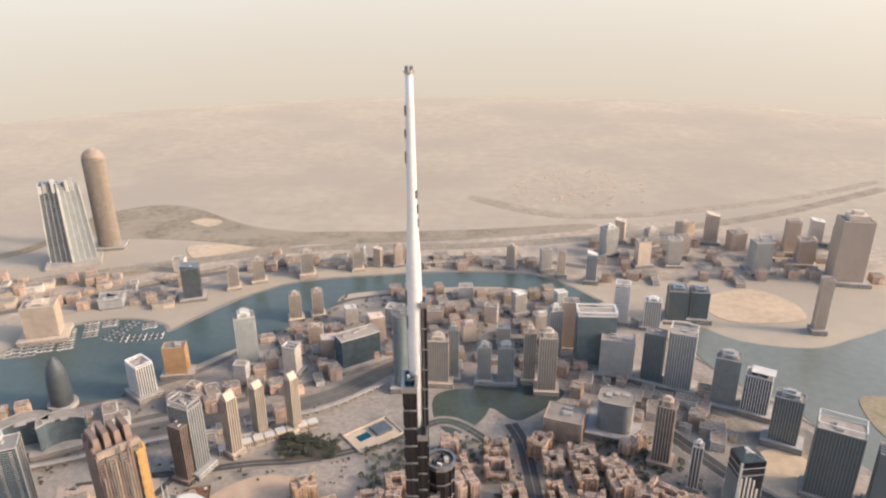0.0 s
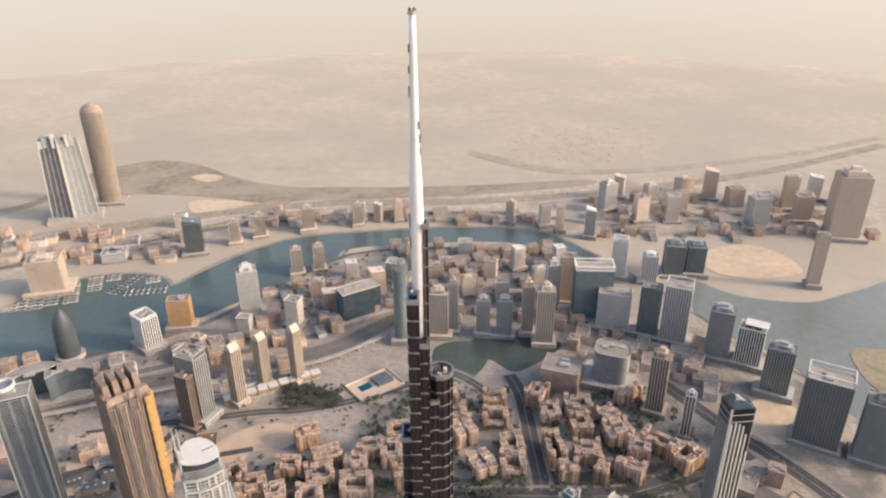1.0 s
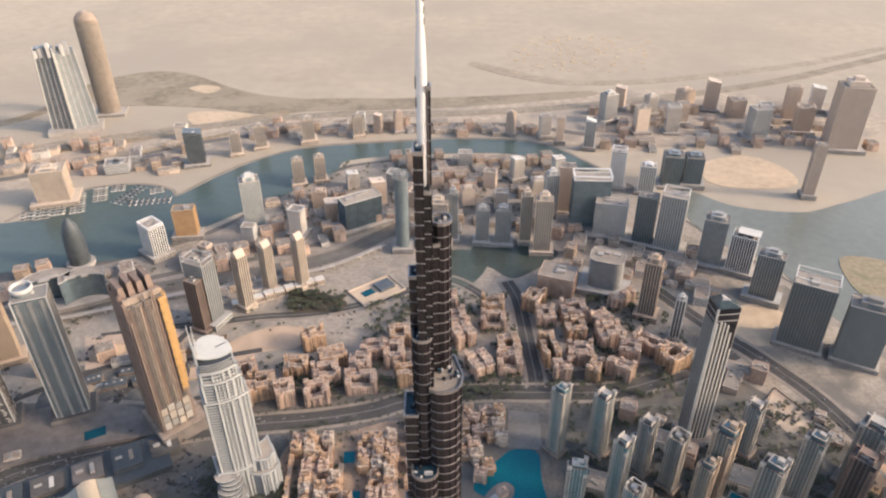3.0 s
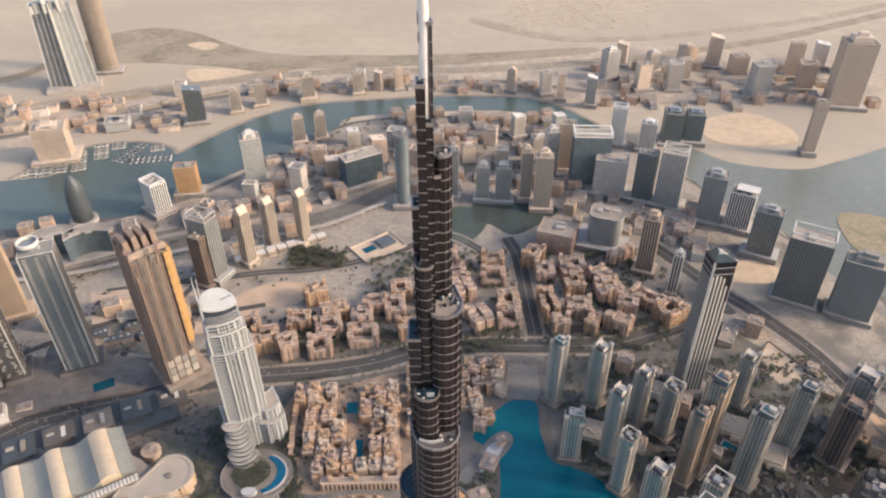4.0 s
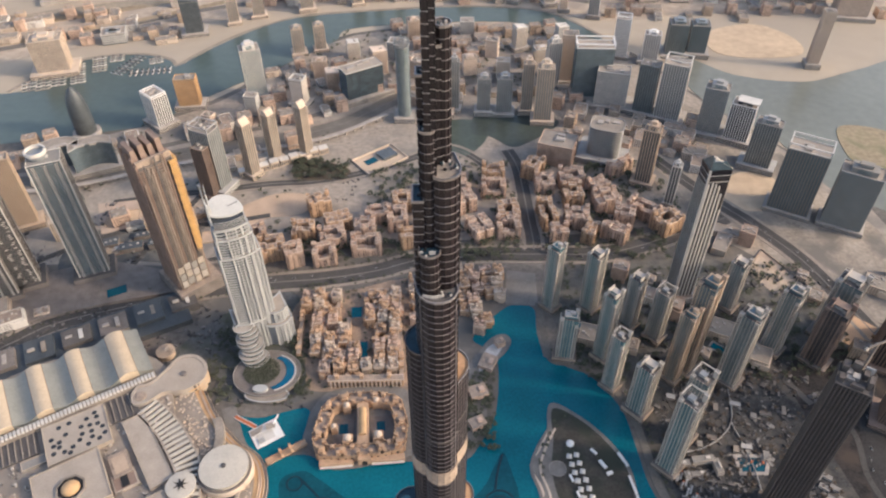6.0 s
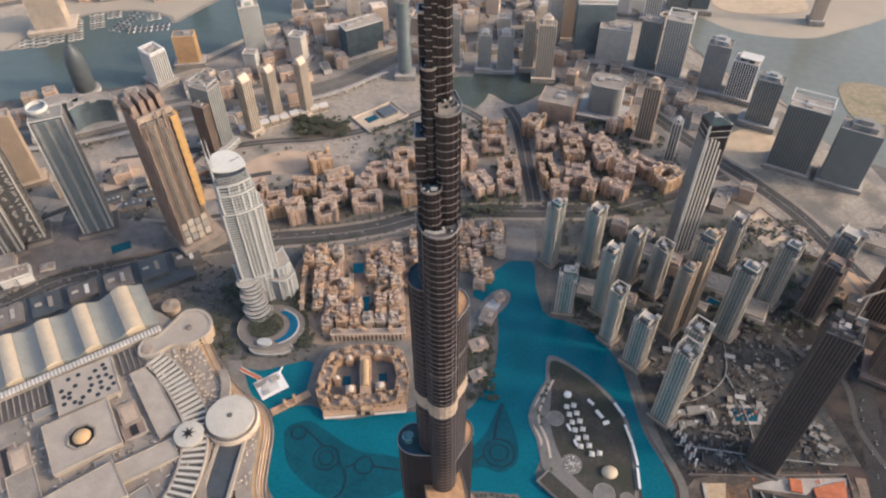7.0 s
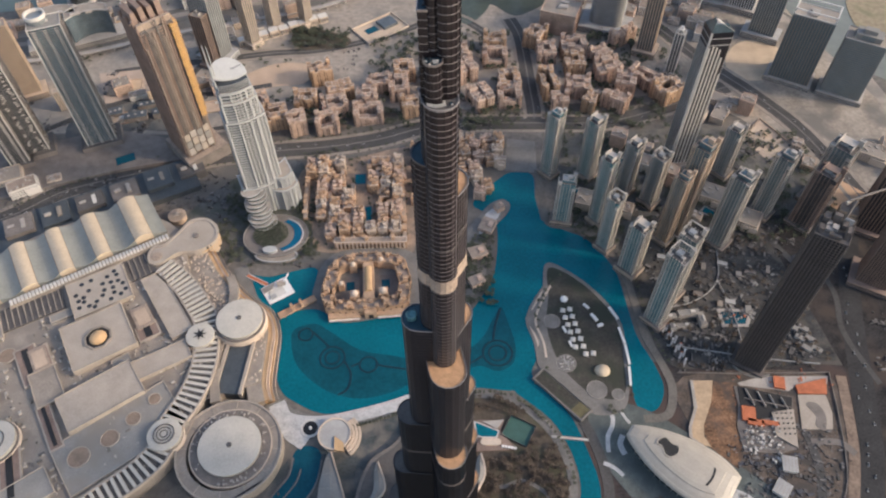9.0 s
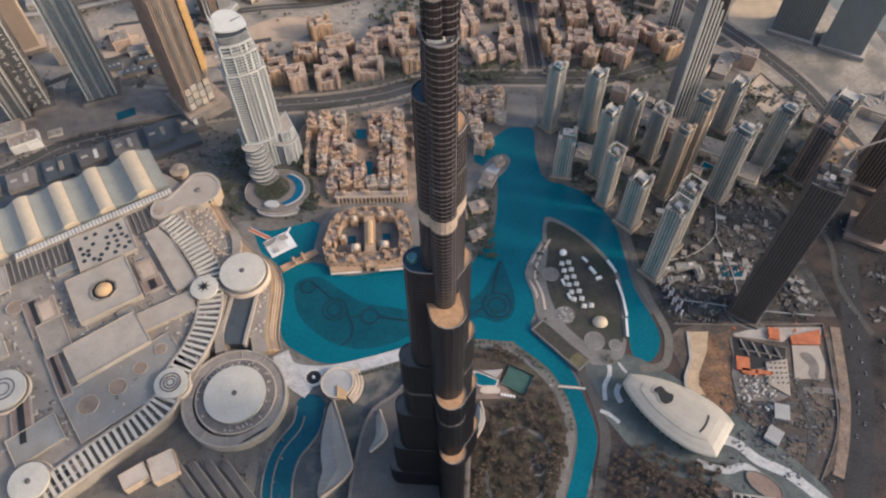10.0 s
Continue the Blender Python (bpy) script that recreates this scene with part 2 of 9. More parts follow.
def part(name, geo, material, parent=None, label="", smooth=False):
    me = bpy.data.meshes.new(name)
    me.from_pydata(geo.v, [], geo.f)
    if smooth:
        me.polygons.foreach_set("use_smooth", [True] * len(me.polygons))
    me.materials.append(material)
    ob = new(name, me)
    if parent:
        ob.parent = parent
    if label:
        tagged(ob, label)
    return ob


def thing(name, x, y, z=0.0, rot=0.0, label="", category="", group="", kind=""):
    ob = new(name)
    ob.empty_display_size = 1.0
    ob.location, ob.rotation_euler = (x, y, z), (0, 0, radians(rot))
    return tagged(ob, label, category, group, kind)


def setting(name, geo, material, label, category, kind="structure"):
    return tagged(part(name, geo, material), label, category, "", kind)


def rect(w, d):
    return [(-w / 2, -d / 2), (w / 2, -d / 2), (w / 2, d / 2), (-w / 2, d / 2)]


def oval(w, d, n=20, cx=0.0, cy=0.0):
    return [(cx + w / 2 * math.cos(2 * math.pi * i / n), cy + d / 2 * math.sin(2 * math.pi * i / n)) for i in range(n)]


def rounded(w, d, r, n=4):
    out = []
    for cx, cy, a0 in ((w / 2 - r, d / 2 - r, 0), (-w / 2 + r, d / 2 - r, 90), (-w / 2 + r, -d / 2 + r, 180), (w / 2 - r, -d / 2 + r, 270)):
        out += [(cx + r * math.cos(radians(a0 + 90 * k / n)), cy + r * math.sin(radians(a0 + 90 * k / n))) for k in range(n + 1)]
    return out


def crescent(w, d, bow, n=10):
    """A bar bent towards +y in its middle."""
    a = [(-w / 2 + w * k / n, -d / 2 + bow * (1 - (2 * k / n - 1) ** 2)) for k in range(n + 1)]
    b = [(x, y + d) for x, y in a]
    return a + b[::-1]


def grown(pts, k):
    """The outline moved outwards by k (inwards if negative)."""
    n, out = len(pts), []
    for i in range(n):
        (x0, y0), (x1, y1), (x2, y2) = pts[i - 1], pts[i], pts[(i + 1) % n]
        a, b = Vector((y1 - y0, x0 - x1)), Vector((y2 - y1, x1 - x2))
        a.normalize(), b.normalize()
        m = a + b
        m = m / max(0.3, m.length_squared) * 2 if m.length > 1e-6 else a
        out.append((x1 + m.x * k, y1 + m.y * k))
    return out


def spline(ctrl, per=8, closed=True):
    """A smooth line through a few plan points."""
    n, out = len(ctrl), []
    for i in range(n if closed else n - 1):
        p = [Vector(ctrl[(i + k) % n] if closed else ctrl[min(max(i + k, 0), n - 1)]) for k in (-1, 0, 1, 2)]
        for s in range(per):
            t = s / per
            q = 0.5 * (2 * p[1] + (p[2] - p[0]) * t + (2 * p[0] - 5 * p[1] + 4 * p[2] - p[3]) * t * t + (3 * p[1] - p[0] - 3 * p[2] + p[3]) * t ** 3)
            out.append((q.x, q.y))
    return out if closed else out + [tuple(ctrl[-1])]


def sides(line, w):
    """Left and right edge of a way of width w along a line."""
    le, ri = [], []
    for i, p in enumerate(line):
        a, b = Vector(line[max(0, i - 1)]), Vector(line[min(len(line) - 1, i + 1)])
        d = (b - a).normalized()
        le.append((p[0] - d.y * w / 2, p[1] + d.x * w / 2))
        ri.append((p[0] + d.y * w / 2, p[1] - d.x * w / 2))
    return le, ri


def along(pts, step, closed=True):
    """Points at even steps on an outline, with the edge's angle in degrees."""
    out, n = [], len(pts)
    for i in range(n if closed else n - 1):
        a, b = Vector(pts[i]), Vector(pts[(i + 1) % n])
        ln = (b - a).length
        k = max(1, round(ln / step))
        ang = math.degrees(math.atan2(b.y - a.y, b.x - a.x))
        out += [(*(a + (b - a) * (j / k)), ang) for j in range(k)]
    return out


def inside(x, y, poly):
    hit, n = False, len(poly)
    for i in range(n):
        (x0, y0), (x1, y1) = poly[i - 1], poly[i]
        if (y0 > y) != (y1 > y) and x < (x1 - x0) * (y - y0) / (y1 - y0) + x0:
            hit = not hit
    return hit


def flat(name, pts, z0, z1, material, label, category, kind="structure"):
    """A level area with an uneven outline, cut into triangles."""
    bm = bmesh.new()
    vs = [bm.verts.new((x, y, z1)) for x, y in pts]
    f = bm.faces.new(vs)
    bmesh.ops.triangulate(bm, faces=[f])
    if f.is_valid and f.normal.z < 0 or sum((pts[i - 1][0] - p[0]) * (pts[i - 1][1] + p[1]) for i, p in enumerate(pts)) > 0:
        bmesh.ops.reverse_faces(bm, faces=bm.faces)
    lo = [bm.verts.new((x, y, z0)) for x, y in pts]
    for i in range(len(pts)):
        bm.faces.new((vs[i - 1], vs[i], lo[i], lo[i - 1]))
    me = bpy.data.meshes.new(name)
    bm.to_mesh(me)
    bm.free()
    me.materials.append(material)
    return tagged(new(name, me), label, category, "", kind)


def repeat(name, geo, material, parent, places, label=""):
    """Pieces of one shape, each an object of its own on one mesh. places: x, y, z, turn in degrees, and perhaps a scale."""
    me = bpy.data.meshes.new(name)
    me.from_pydata(geo.v, [], geo.f)
    me.materials.append(material)
    out = []
    for p in places:
        ob = new(name, me)
        ob.location, ob.rotation_euler = p[:3], (0, 0, radians(p[3]))
        if len(p) > 4:
            ob.scale = p[4]
        ob.parent = parent
        if label:
            tagged(ob, label)
        out.append(ob)
    return out


def stuff(name, geo, material, parent=None, label="", category=""):
    return tagged(part(name, geo, material, parent), label, category, "", "stuff")

# ---- ground, water, roads ----
g = Geo()
RINGS, SPOKES = 36, 96
g.v.append((0.0, 0.0, -0.6))
for i in range(1, RINGS + 1):
    r = 4545.0 * i / RINGS
    for j in range(SPOKES):
        x, y = r * math.cos(2 * math.pi * j / SPOKES), r * math.sin(2 * math.pi * j / SPOKES)
        g.v.append((x, y, -0.6 + max(0.0, (y - 2400) / 2500) * 3 * noise.noise((x * 0.0009, y * 0.0009, 3.1))))
g.f = [(0, 1 + j, 1 + (j + 1) % SPOKES) for j in range(SPOKES)]
for i in range(RINGS - 1):
    a, b = 1 + i * SPOKES, 1 + (i + 1) * SPOKES
    g.f += [(a + j, b + j, b + (j + 1) % SPOKES, a + (j + 1) % SPOKES) for j in range(SPOKES)]
ground = setting("ground", g, SAND, "pale dusty desert sand reaching to the hazy horizon", "ground")

flat("city_pavement", spline([(-1150, -250), (1150, -250), (1050, 800), (830, 960), (600, 1330), (450, 1600), (200, 1700), (-250, 1690), (-540, 1350), (-780, 1200), (-1000, 1120)], 6), -0.5, 0.0, CITY, "dusty grey-brown city ground between the buildings", "ground")
flat("north_quarter_pavement", spline([(-1000, 830), (-620, 800), (-400, 800), (-150, 850), (150, 860), (420, 890), (560, 800), (760, 700), (800, 940), (600, 1310), (440, 1590), (200, 1690), (-240, 1680), (-520, 1345), (-760, 1195), (-960, 1110)], 4), -0.3, 0.12, surf("north_quarter_ground", (0.34, 0.29, 0.245), 0.22, 0.012, 0.95, grain=0.1, bump=0.0, second=(0.22, 0.20, 0.18), patch=0.012, spec=0.1), "sandy dusty ground between the northern blocks", "ground")
flat("far_quarter_pavement", spline([(-1300, 1500), (-900, 1640), (-500, 1830), (100, 1930), (420, 1760), (700, 1800), (1150, 1800), (1350, 2050), (700, 2250), (-200, 2080), (-700, 2000), (-1300, 1760)], 6), -0.5, -0.1, surf("far_quarter_ground", (0.44, 0.36, 0.285), 0.2, 0.006, 0.95, grain=0.05, bump=0.0, second=(0.30, 0.255, 0.215), patch=0.006, spec=0.1), "sandy ground with low development beyond the creek", "ground")
flat("scrub_hill", spline([(-1203, 2376), (-1049, 2468), (-894, 2426), (-672, 2258), (-480, 2189), (-305, 2185), (-130, 2182), (150, 2200), (480, 2240), (480, 2190), (150, 2120), (-125, 2089), (-404, 2079), (-554, 2053), (-746, 2106), (-960, 2135), (-1087, 2137), (-1250, 2250)], 6), -0.5, 0.6, surf("scrub_hill_ground", (0.27, 0.225, 0.17), 0.2, 0.008, 0.95, grain=0.04, bump=0.0, second=(0.32, 0.265, 0.205), patch=0.004, spec=0.1), "low scrub-covered rise in the desert", "ground")
FAR_SAND = surf("warm_sand", (0.50, 0.385, 0.275), 0.12, 0.006, 0.95, grain=0.05, bump=0.0, spec=0.1)
flat("hill_sand", spline([(-870, 2290), (-820, 2320), (-760, 2290), (-790, 2240)], 5), -0.3, 0.9, FAR_SAND, "bare patch of warm sand on the rise", "ground")
flat("desert_sand", spline([(-803, 2066), (-690, 2076), (-598, 2050), (-624, 1984), (-745, 1959)], 5), -0.3, 0.7, FAR_SAND, "bare field of warm sand", "ground")
flat("desert_belt", spline([(143, 2542), (382, 2370), (625, 2345), (888, 2396), (1325, 2525), (1700, 2700), (1700, 2660), (1325, 2480), (888, 2350), (625, 2300), (360, 2320), (110, 2500)], 6), -0.5, 0.2, surf("belt_ground", (0.34, 0.285, 0.225), 0.15, 0.01, 0.95, grain=0.05, bump=0.0, spec=0.1), "brownish belt of scrub in the desert", "ground")
# dusty ground made paler than the city's, haze put into its colour
flat("bay_quarter_ground", spline([(430, 1230), (440, 1020), (455, 880), (520, 830), (640, 690), (740, 640), (800, 760), (770, 930), (720, 1020), (680, 1170), (600, 1270), (500, 1330)], 5), -0.3, 0.18, surf("bay_quarter_soil", (0.31, 0.265, 0.22), 0.25, 0.02, 0.95, grain=0.15, bump=0.0, second=(0.18, 0.162, 0.145), patch=0.014, spec=0.1), "dusty brown ground of lots and lanes by the bay", "ground")

MAIN = spline([(-240, 405), (-238, 352), (-225, 298), (-195, 274), (-160, 261), (-117, 268), (-72, 281), (-35, 292), (34, 297), (83, 293), (112, 300), (112, 322), (122, 350), (115, 395), (134, 446), (145, 488), (144, 521), (148, 578), (142, 638), (141, 690), (106, 696), (80, 676), (53, 648), (41, 622), (62, 604), (77, 575), (69, 489), (46, 440), (20, 412), (-40, 412), (-100, 412), (-150, 404), (-194, 424)], 5)
ARM = spline([(141, 590), (183, 568), (216, 548), (248, 493), (256, 435), (262, 377), (278, 331), (284, 296), (271, 267), (251, 262), (242, 280), (243, 331), (243, 396), (219, 446), (180, 486), (143, 504), (141, 545)], 5)
SOUTH = spline([(84, 296), (116, 302), (153, 263), (171, 215), (182, 163), (172, 121), (158, 80), (140, 20), (115, 20), (136, 86), (146, 114), (158, 163), (152, 207), (130, 252)], 5)
STAGE = spline([(-304, 486), (-267, 482), (-234, 491), (-200, 498), (-188, 470), (-190, 446), (-215, 436), (-242, 411), (-272, 434), (-299, 468)], 5)
flat("lake_main", MAIN, -0.4, 0.10, POOL_TEAL, "turquoise artificial lake, calm, round the tall tower", "water")
flat("lake_arm", ARM, -0.4, 0.14, POOL_TEAL, "turquoise arm of the lake round the island park", "water")
flat("lake_canal", SOUTH, -0.4, 0.18, POOL_TEAL, "narrow turquoise canal leaving the lake", "water")
flat("stage_pool", STAGE, -0.4, 0.12, POOL_TEAL, "small turquoise basin with a floating stage", "water")
CREEK_PTS = spline([(-1400, 1350), (-1030, 1388), (-1004, 1446), (-958, 1508), (-905, 1555), (-836, 1576), (-760, 1574), (-695, 1545), (-668, 1515), (-625, 1578), (-558, 1668), (-480, 1745), (-377, 1801), (-137, 1837), (76, 1853), (285, 1811), (415, 1647), (331, 1680), (183, 1752), (-53, 1752), (-255, 1718), (-291, 1640), (-403, 1516), (-515, 1406), (-586, 1330), (-647, 1249), (-757, 1217), (-924, 1180), (-1400, 1120)], 5)
flat("creek_water", CREEK_PTS, -0.4, 0.3, CREEK, "calm grey-green creek bending past the towers", "water")
LAKE_R = spline([(585, 1500), (620, 1530), (704, 1450), (856, 1416), (990, 1465), (1250, 1560), (1700, 1500), (1500, 900), (1000, 850), (790, 960), (735, 1040), (700, 1190), (621, 1281), (575, 1400)], 5)
flat("bay_water", LAKE_R, -0.4, 0.25, BAY, "wide grey-green bay of the creek", "water")
flat("bay_island", spline([(852, 1215), (900, 1222), (960, 1190), (1010, 1100), (960, 1020), (880, 1010), (835, 1080), (832, 1150)], 5), 0.0, 1.2, surf("island_ground", (0.30, 0.24, 0.16), 0.2, 0.02, 0.95, grain=0.1, bump=0.0, second=(0.20, 0.18, 0.11), patch=0.02), "low sandy island with sparse grass in the bay", "ground")
flat("pond_water", spline([(-16, 1240), (53, 1260), (93, 1207), (65, 1141), (15, 1108), (-20, 1161)], 6), -0.4, 0.35, surf("pond_water_green", (0.07, 0.085, 0.07), 0.15, 0.02, 0.3, grain=0.1, bump=0.01), "still olive-green pond", "water")
flat("north_plaza", [(96, 698), (150, 694), (152, 770), (104, 778)], -0.3, 0.6, PAVING, "grey paved square at the lake's end", "pavement")
flat("tower_podium_west", spline([(-775, 790), (-700, 770), (-597, 800), (-463, 772), (-415, 742), (-470, 722), (-560, 700), (-640, 672), (-740, 640), (-800, 700)], 4), -0.3, 6.0, CONCRETE_DARK, "long dark flat podium beside the boulevard", "podium")
flat("podium_pool", [(-566, 730), (-538, 744), (-530, 726), (-558, 712)], 5.5, 6.4, POOL_NAVY, "dark blue pool on the podium roof", "water")
flat("round_pond_water", spline([(60, 1262), (95, 1276), (180, 1274), (246, 1256), (238, 1222), (170, 1162), (136, 1152), (98, 1190), (62, 1200)], 6), -0.4, 0.38, surf("round_pond_dark", (0.06, 0.072, 0.064), 0.15, 0.02, 0.3, grain=0.1, bump=0.01), "still dark pond", "water")


PAVING_SAND = surf("sandy_paving", (0.26, 0.22, 0.185), 0.2, 0.03, 0.9, grain=0.4, bump=0.0)


def road(name, ctrl, w, label, z=0.25, material=ASPHALT, per=8, walks=True, line=True):
    """A carriageway with raised kerbed footways and a median."""
    ln = spline(ctrl, per, False)
    ob = setting(name, Geo().strip(*sides(ln, w), -0.4, z), material, label, "road")
    if walks:
        for s in (1, -1):
            k = [sides(ln, w + 2 * o)[0 if s > 0 else 1] for o in (0.05, 7.0)]
            part("footway", Geo().strip(k[0], k[1], -0.3, z + 0.2), PAVING_SAND, ob)
    if line:
        part("median", Geo().strip(*sides(ln, 2.2), -0.3, z + 0.25), PAVING, ob)
    return ob


road("road_boulevard", [(-900, 500), (-712, 598), (-630, 660), (-518, 700), (-403, 735), (-290, 752), (-210, 760), (-119, 779), (-40, 808), (59, 819), (170, 818), (292, 822), (420, 870), (520, 915)], 34, "wide curving dusty grey boulevard with footways")
road("road_north", [(-560, 990), (-440, 1010), (-347, 1028), (-258, 1036), (-170, 1062), (-80, 1105), (0, 1150), (70, 1100), (110, 1020)], 18, "dusty two-way road behind the low blocks", 0.3)
road("road_park_axis", [(156, 830), (157, 862), (154, 924), (151, 1008), (146, 1082), (130, 1140)], 26, "straight asphalt road between low blocks", 0.3)
road("road_bay", [(420, 1120), (500, 985), (560, 900), (620, 795), (660, 660), (700, 500), (740, 350)], 30, "broad asphalt road towards the bay", 0.32)
road("road_opera", [(640, 620), (600, 500), (572, 410), (549, 313), (526, 215), (502, 151), (470, 70), (440, 0)], 30, "dark asphalt road beside the building site", 0.3, ASPHALT_DARK, 8, False, False)
road("road_highway", [(-1400, 960), (-1000, 1020), (-766, 1050), (-560, 1130), (-362, 1185), (-227, 1245), (-111, 1350), (0, 1420), (200, 1450), (420, 1440)], 44, "broad pale multi-lane highway across the district", 0.28, ASPHALT_PALE)
road("road_service", [(-1000, 1060), (-760, 1098), (-560, 1180), (-380, 1240), (-240, 1310)], 16, "narrow road along the highway", 0.3, ASPHALT_PALE, 8, False, False)
road("road_creek", [(-1300, 1560), (-1000, 1680), (-700, 1840), (-400, 1930), (-100, 1960), (200, 1955), (420, 1880)], 24, "pale road beyond the creek", 0.3, ASPHALT_PALE, 8, False, True)
road("road_desert", [(-1500, 1700), (-1211, 1790), (-959, 1880), (-660, 1975), (-327, 2050), (29, 2050), (500, 2120), (1100, 2300), (1700, 2600)], 44, "pale desert road fading into dust", 0.9, surf("dusty_road", (0.285, 0.24, 0.19), 0.2, 0.02, 0.95, grain=0.1, bump=0.0, spec=0.1), 8, False, False)
BANK = surf("brown_bank", (0.30, 0.235, 0.165), 0.2, 0.01, 0.95, grain=0.05, bump=0.0, second=(0.35, 0.285, 0.21), patch=0.01, spec=0.1)
for ctrl, w in (([(-1700, 1900), (-1363, 1992), (-1256, 2132), (-1180, 2250)], 46), ([(-1600, 1640), (-1227, 1749), (-952, 1846), (-659, 1981), (-491, 2070)], 40), ([(-1500, 1560), (-1175, 1640), (-872, 1770), (-621, 1910)], 22)):
    setting("desert_bank", Geo().strip(*sides(spline(ctrl, 8, False), w), -0.4, 0.75), BANK, "brown earth bank across the desert edge", "ground")

# hazy distance far behind the desert: glowing ring, closed all round for fill light
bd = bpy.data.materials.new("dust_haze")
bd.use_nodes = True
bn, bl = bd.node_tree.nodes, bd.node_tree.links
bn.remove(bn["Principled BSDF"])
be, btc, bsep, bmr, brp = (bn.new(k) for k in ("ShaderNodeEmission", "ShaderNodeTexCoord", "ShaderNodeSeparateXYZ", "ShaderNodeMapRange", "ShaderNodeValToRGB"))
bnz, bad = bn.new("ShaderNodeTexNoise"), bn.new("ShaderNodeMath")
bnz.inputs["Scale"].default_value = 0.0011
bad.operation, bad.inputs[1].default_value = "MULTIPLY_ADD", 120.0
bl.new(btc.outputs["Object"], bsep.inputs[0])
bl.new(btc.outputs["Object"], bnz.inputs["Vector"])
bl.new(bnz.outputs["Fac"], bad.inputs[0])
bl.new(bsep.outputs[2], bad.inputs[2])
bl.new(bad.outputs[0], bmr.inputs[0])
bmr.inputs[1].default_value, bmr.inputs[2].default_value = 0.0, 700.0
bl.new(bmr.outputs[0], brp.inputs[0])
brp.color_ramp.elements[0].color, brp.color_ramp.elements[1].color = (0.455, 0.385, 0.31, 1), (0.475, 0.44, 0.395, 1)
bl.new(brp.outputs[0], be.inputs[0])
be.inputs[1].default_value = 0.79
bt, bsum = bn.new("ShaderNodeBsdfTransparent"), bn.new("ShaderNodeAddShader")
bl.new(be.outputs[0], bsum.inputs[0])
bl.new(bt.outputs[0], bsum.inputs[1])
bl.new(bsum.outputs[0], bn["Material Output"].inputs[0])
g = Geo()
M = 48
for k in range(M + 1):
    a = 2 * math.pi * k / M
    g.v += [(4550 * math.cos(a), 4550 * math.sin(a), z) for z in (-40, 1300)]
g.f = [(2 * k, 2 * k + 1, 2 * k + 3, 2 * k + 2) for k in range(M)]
setting("creek_promenade", Geo().strip(*sides(spline([(-1036, 1394), (-1008, 1450), (-962, 1513), (-908, 1560), (-836, 1582), (-758, 1580), (-692, 1551), (-668, 1524), (-630, 1584), (-562, 1676), (-480, 1752), (-377, 1809), (-137, 1845), (76, 1861), (285, 1819), (420, 1660)], 6, False), 9), -0.3, 0.7), PAVING_SAND, "pale waterside promenade along the creek", "pavement")
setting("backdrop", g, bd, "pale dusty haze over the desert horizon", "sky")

# forecourt tinted dark bluish grey to imitate shade below the tower
flat("tower_forecourt", spline([(-235, 120), (-170, 236), (-60, 262), (20, 276), (22, 200), (16, 60), (10, -40), (-240, -40)], 4), -0.3, 0.25, surf("forecourt_bluish_shade", (0.060, 0.068, 0.070), 0.25, 0.04, 0.85, grain=0.4, bump=0.0, second=(0.17, 0.15, 0.13), patch=0.03), "paved forecourt at the tall tower with bluish shade in its colour", "pavement")

flat("hotel_ground", spline([(-420, 590), (-360, 680), (-270, 730), (-236, 700), (-222, 610), (-205, 525), (-240, 505), (-330, 515), (-350, 560)], 5), -0.3, 0.2, surf("hotel_yard_dark", (0.105, 0.102, 0.10), 0.3, 0.04, 0.9, grain=0.3, bump=0.0, second=(0.07, 0.075, 0.06), patch=0.03), "dark paved and planted ground round the hotel", "ground")
flat("old_quarter_ground", spline([(-250, 640), (-236, 715), (-150, 735), (-50, 745), (-52, 530), (-130, 530), (-200, 530), (-215, 580)], 4), -0.3, 0.3, surf("old_quarter_paving", (0.30, 0.215, 0.155), 0.25, 0.06, 0.9, grain=0.4, bump=0.05, second=(0.19, 0.15, 0.12), patch=0.04), "warm stone lanes of the old quarter", "pavement")

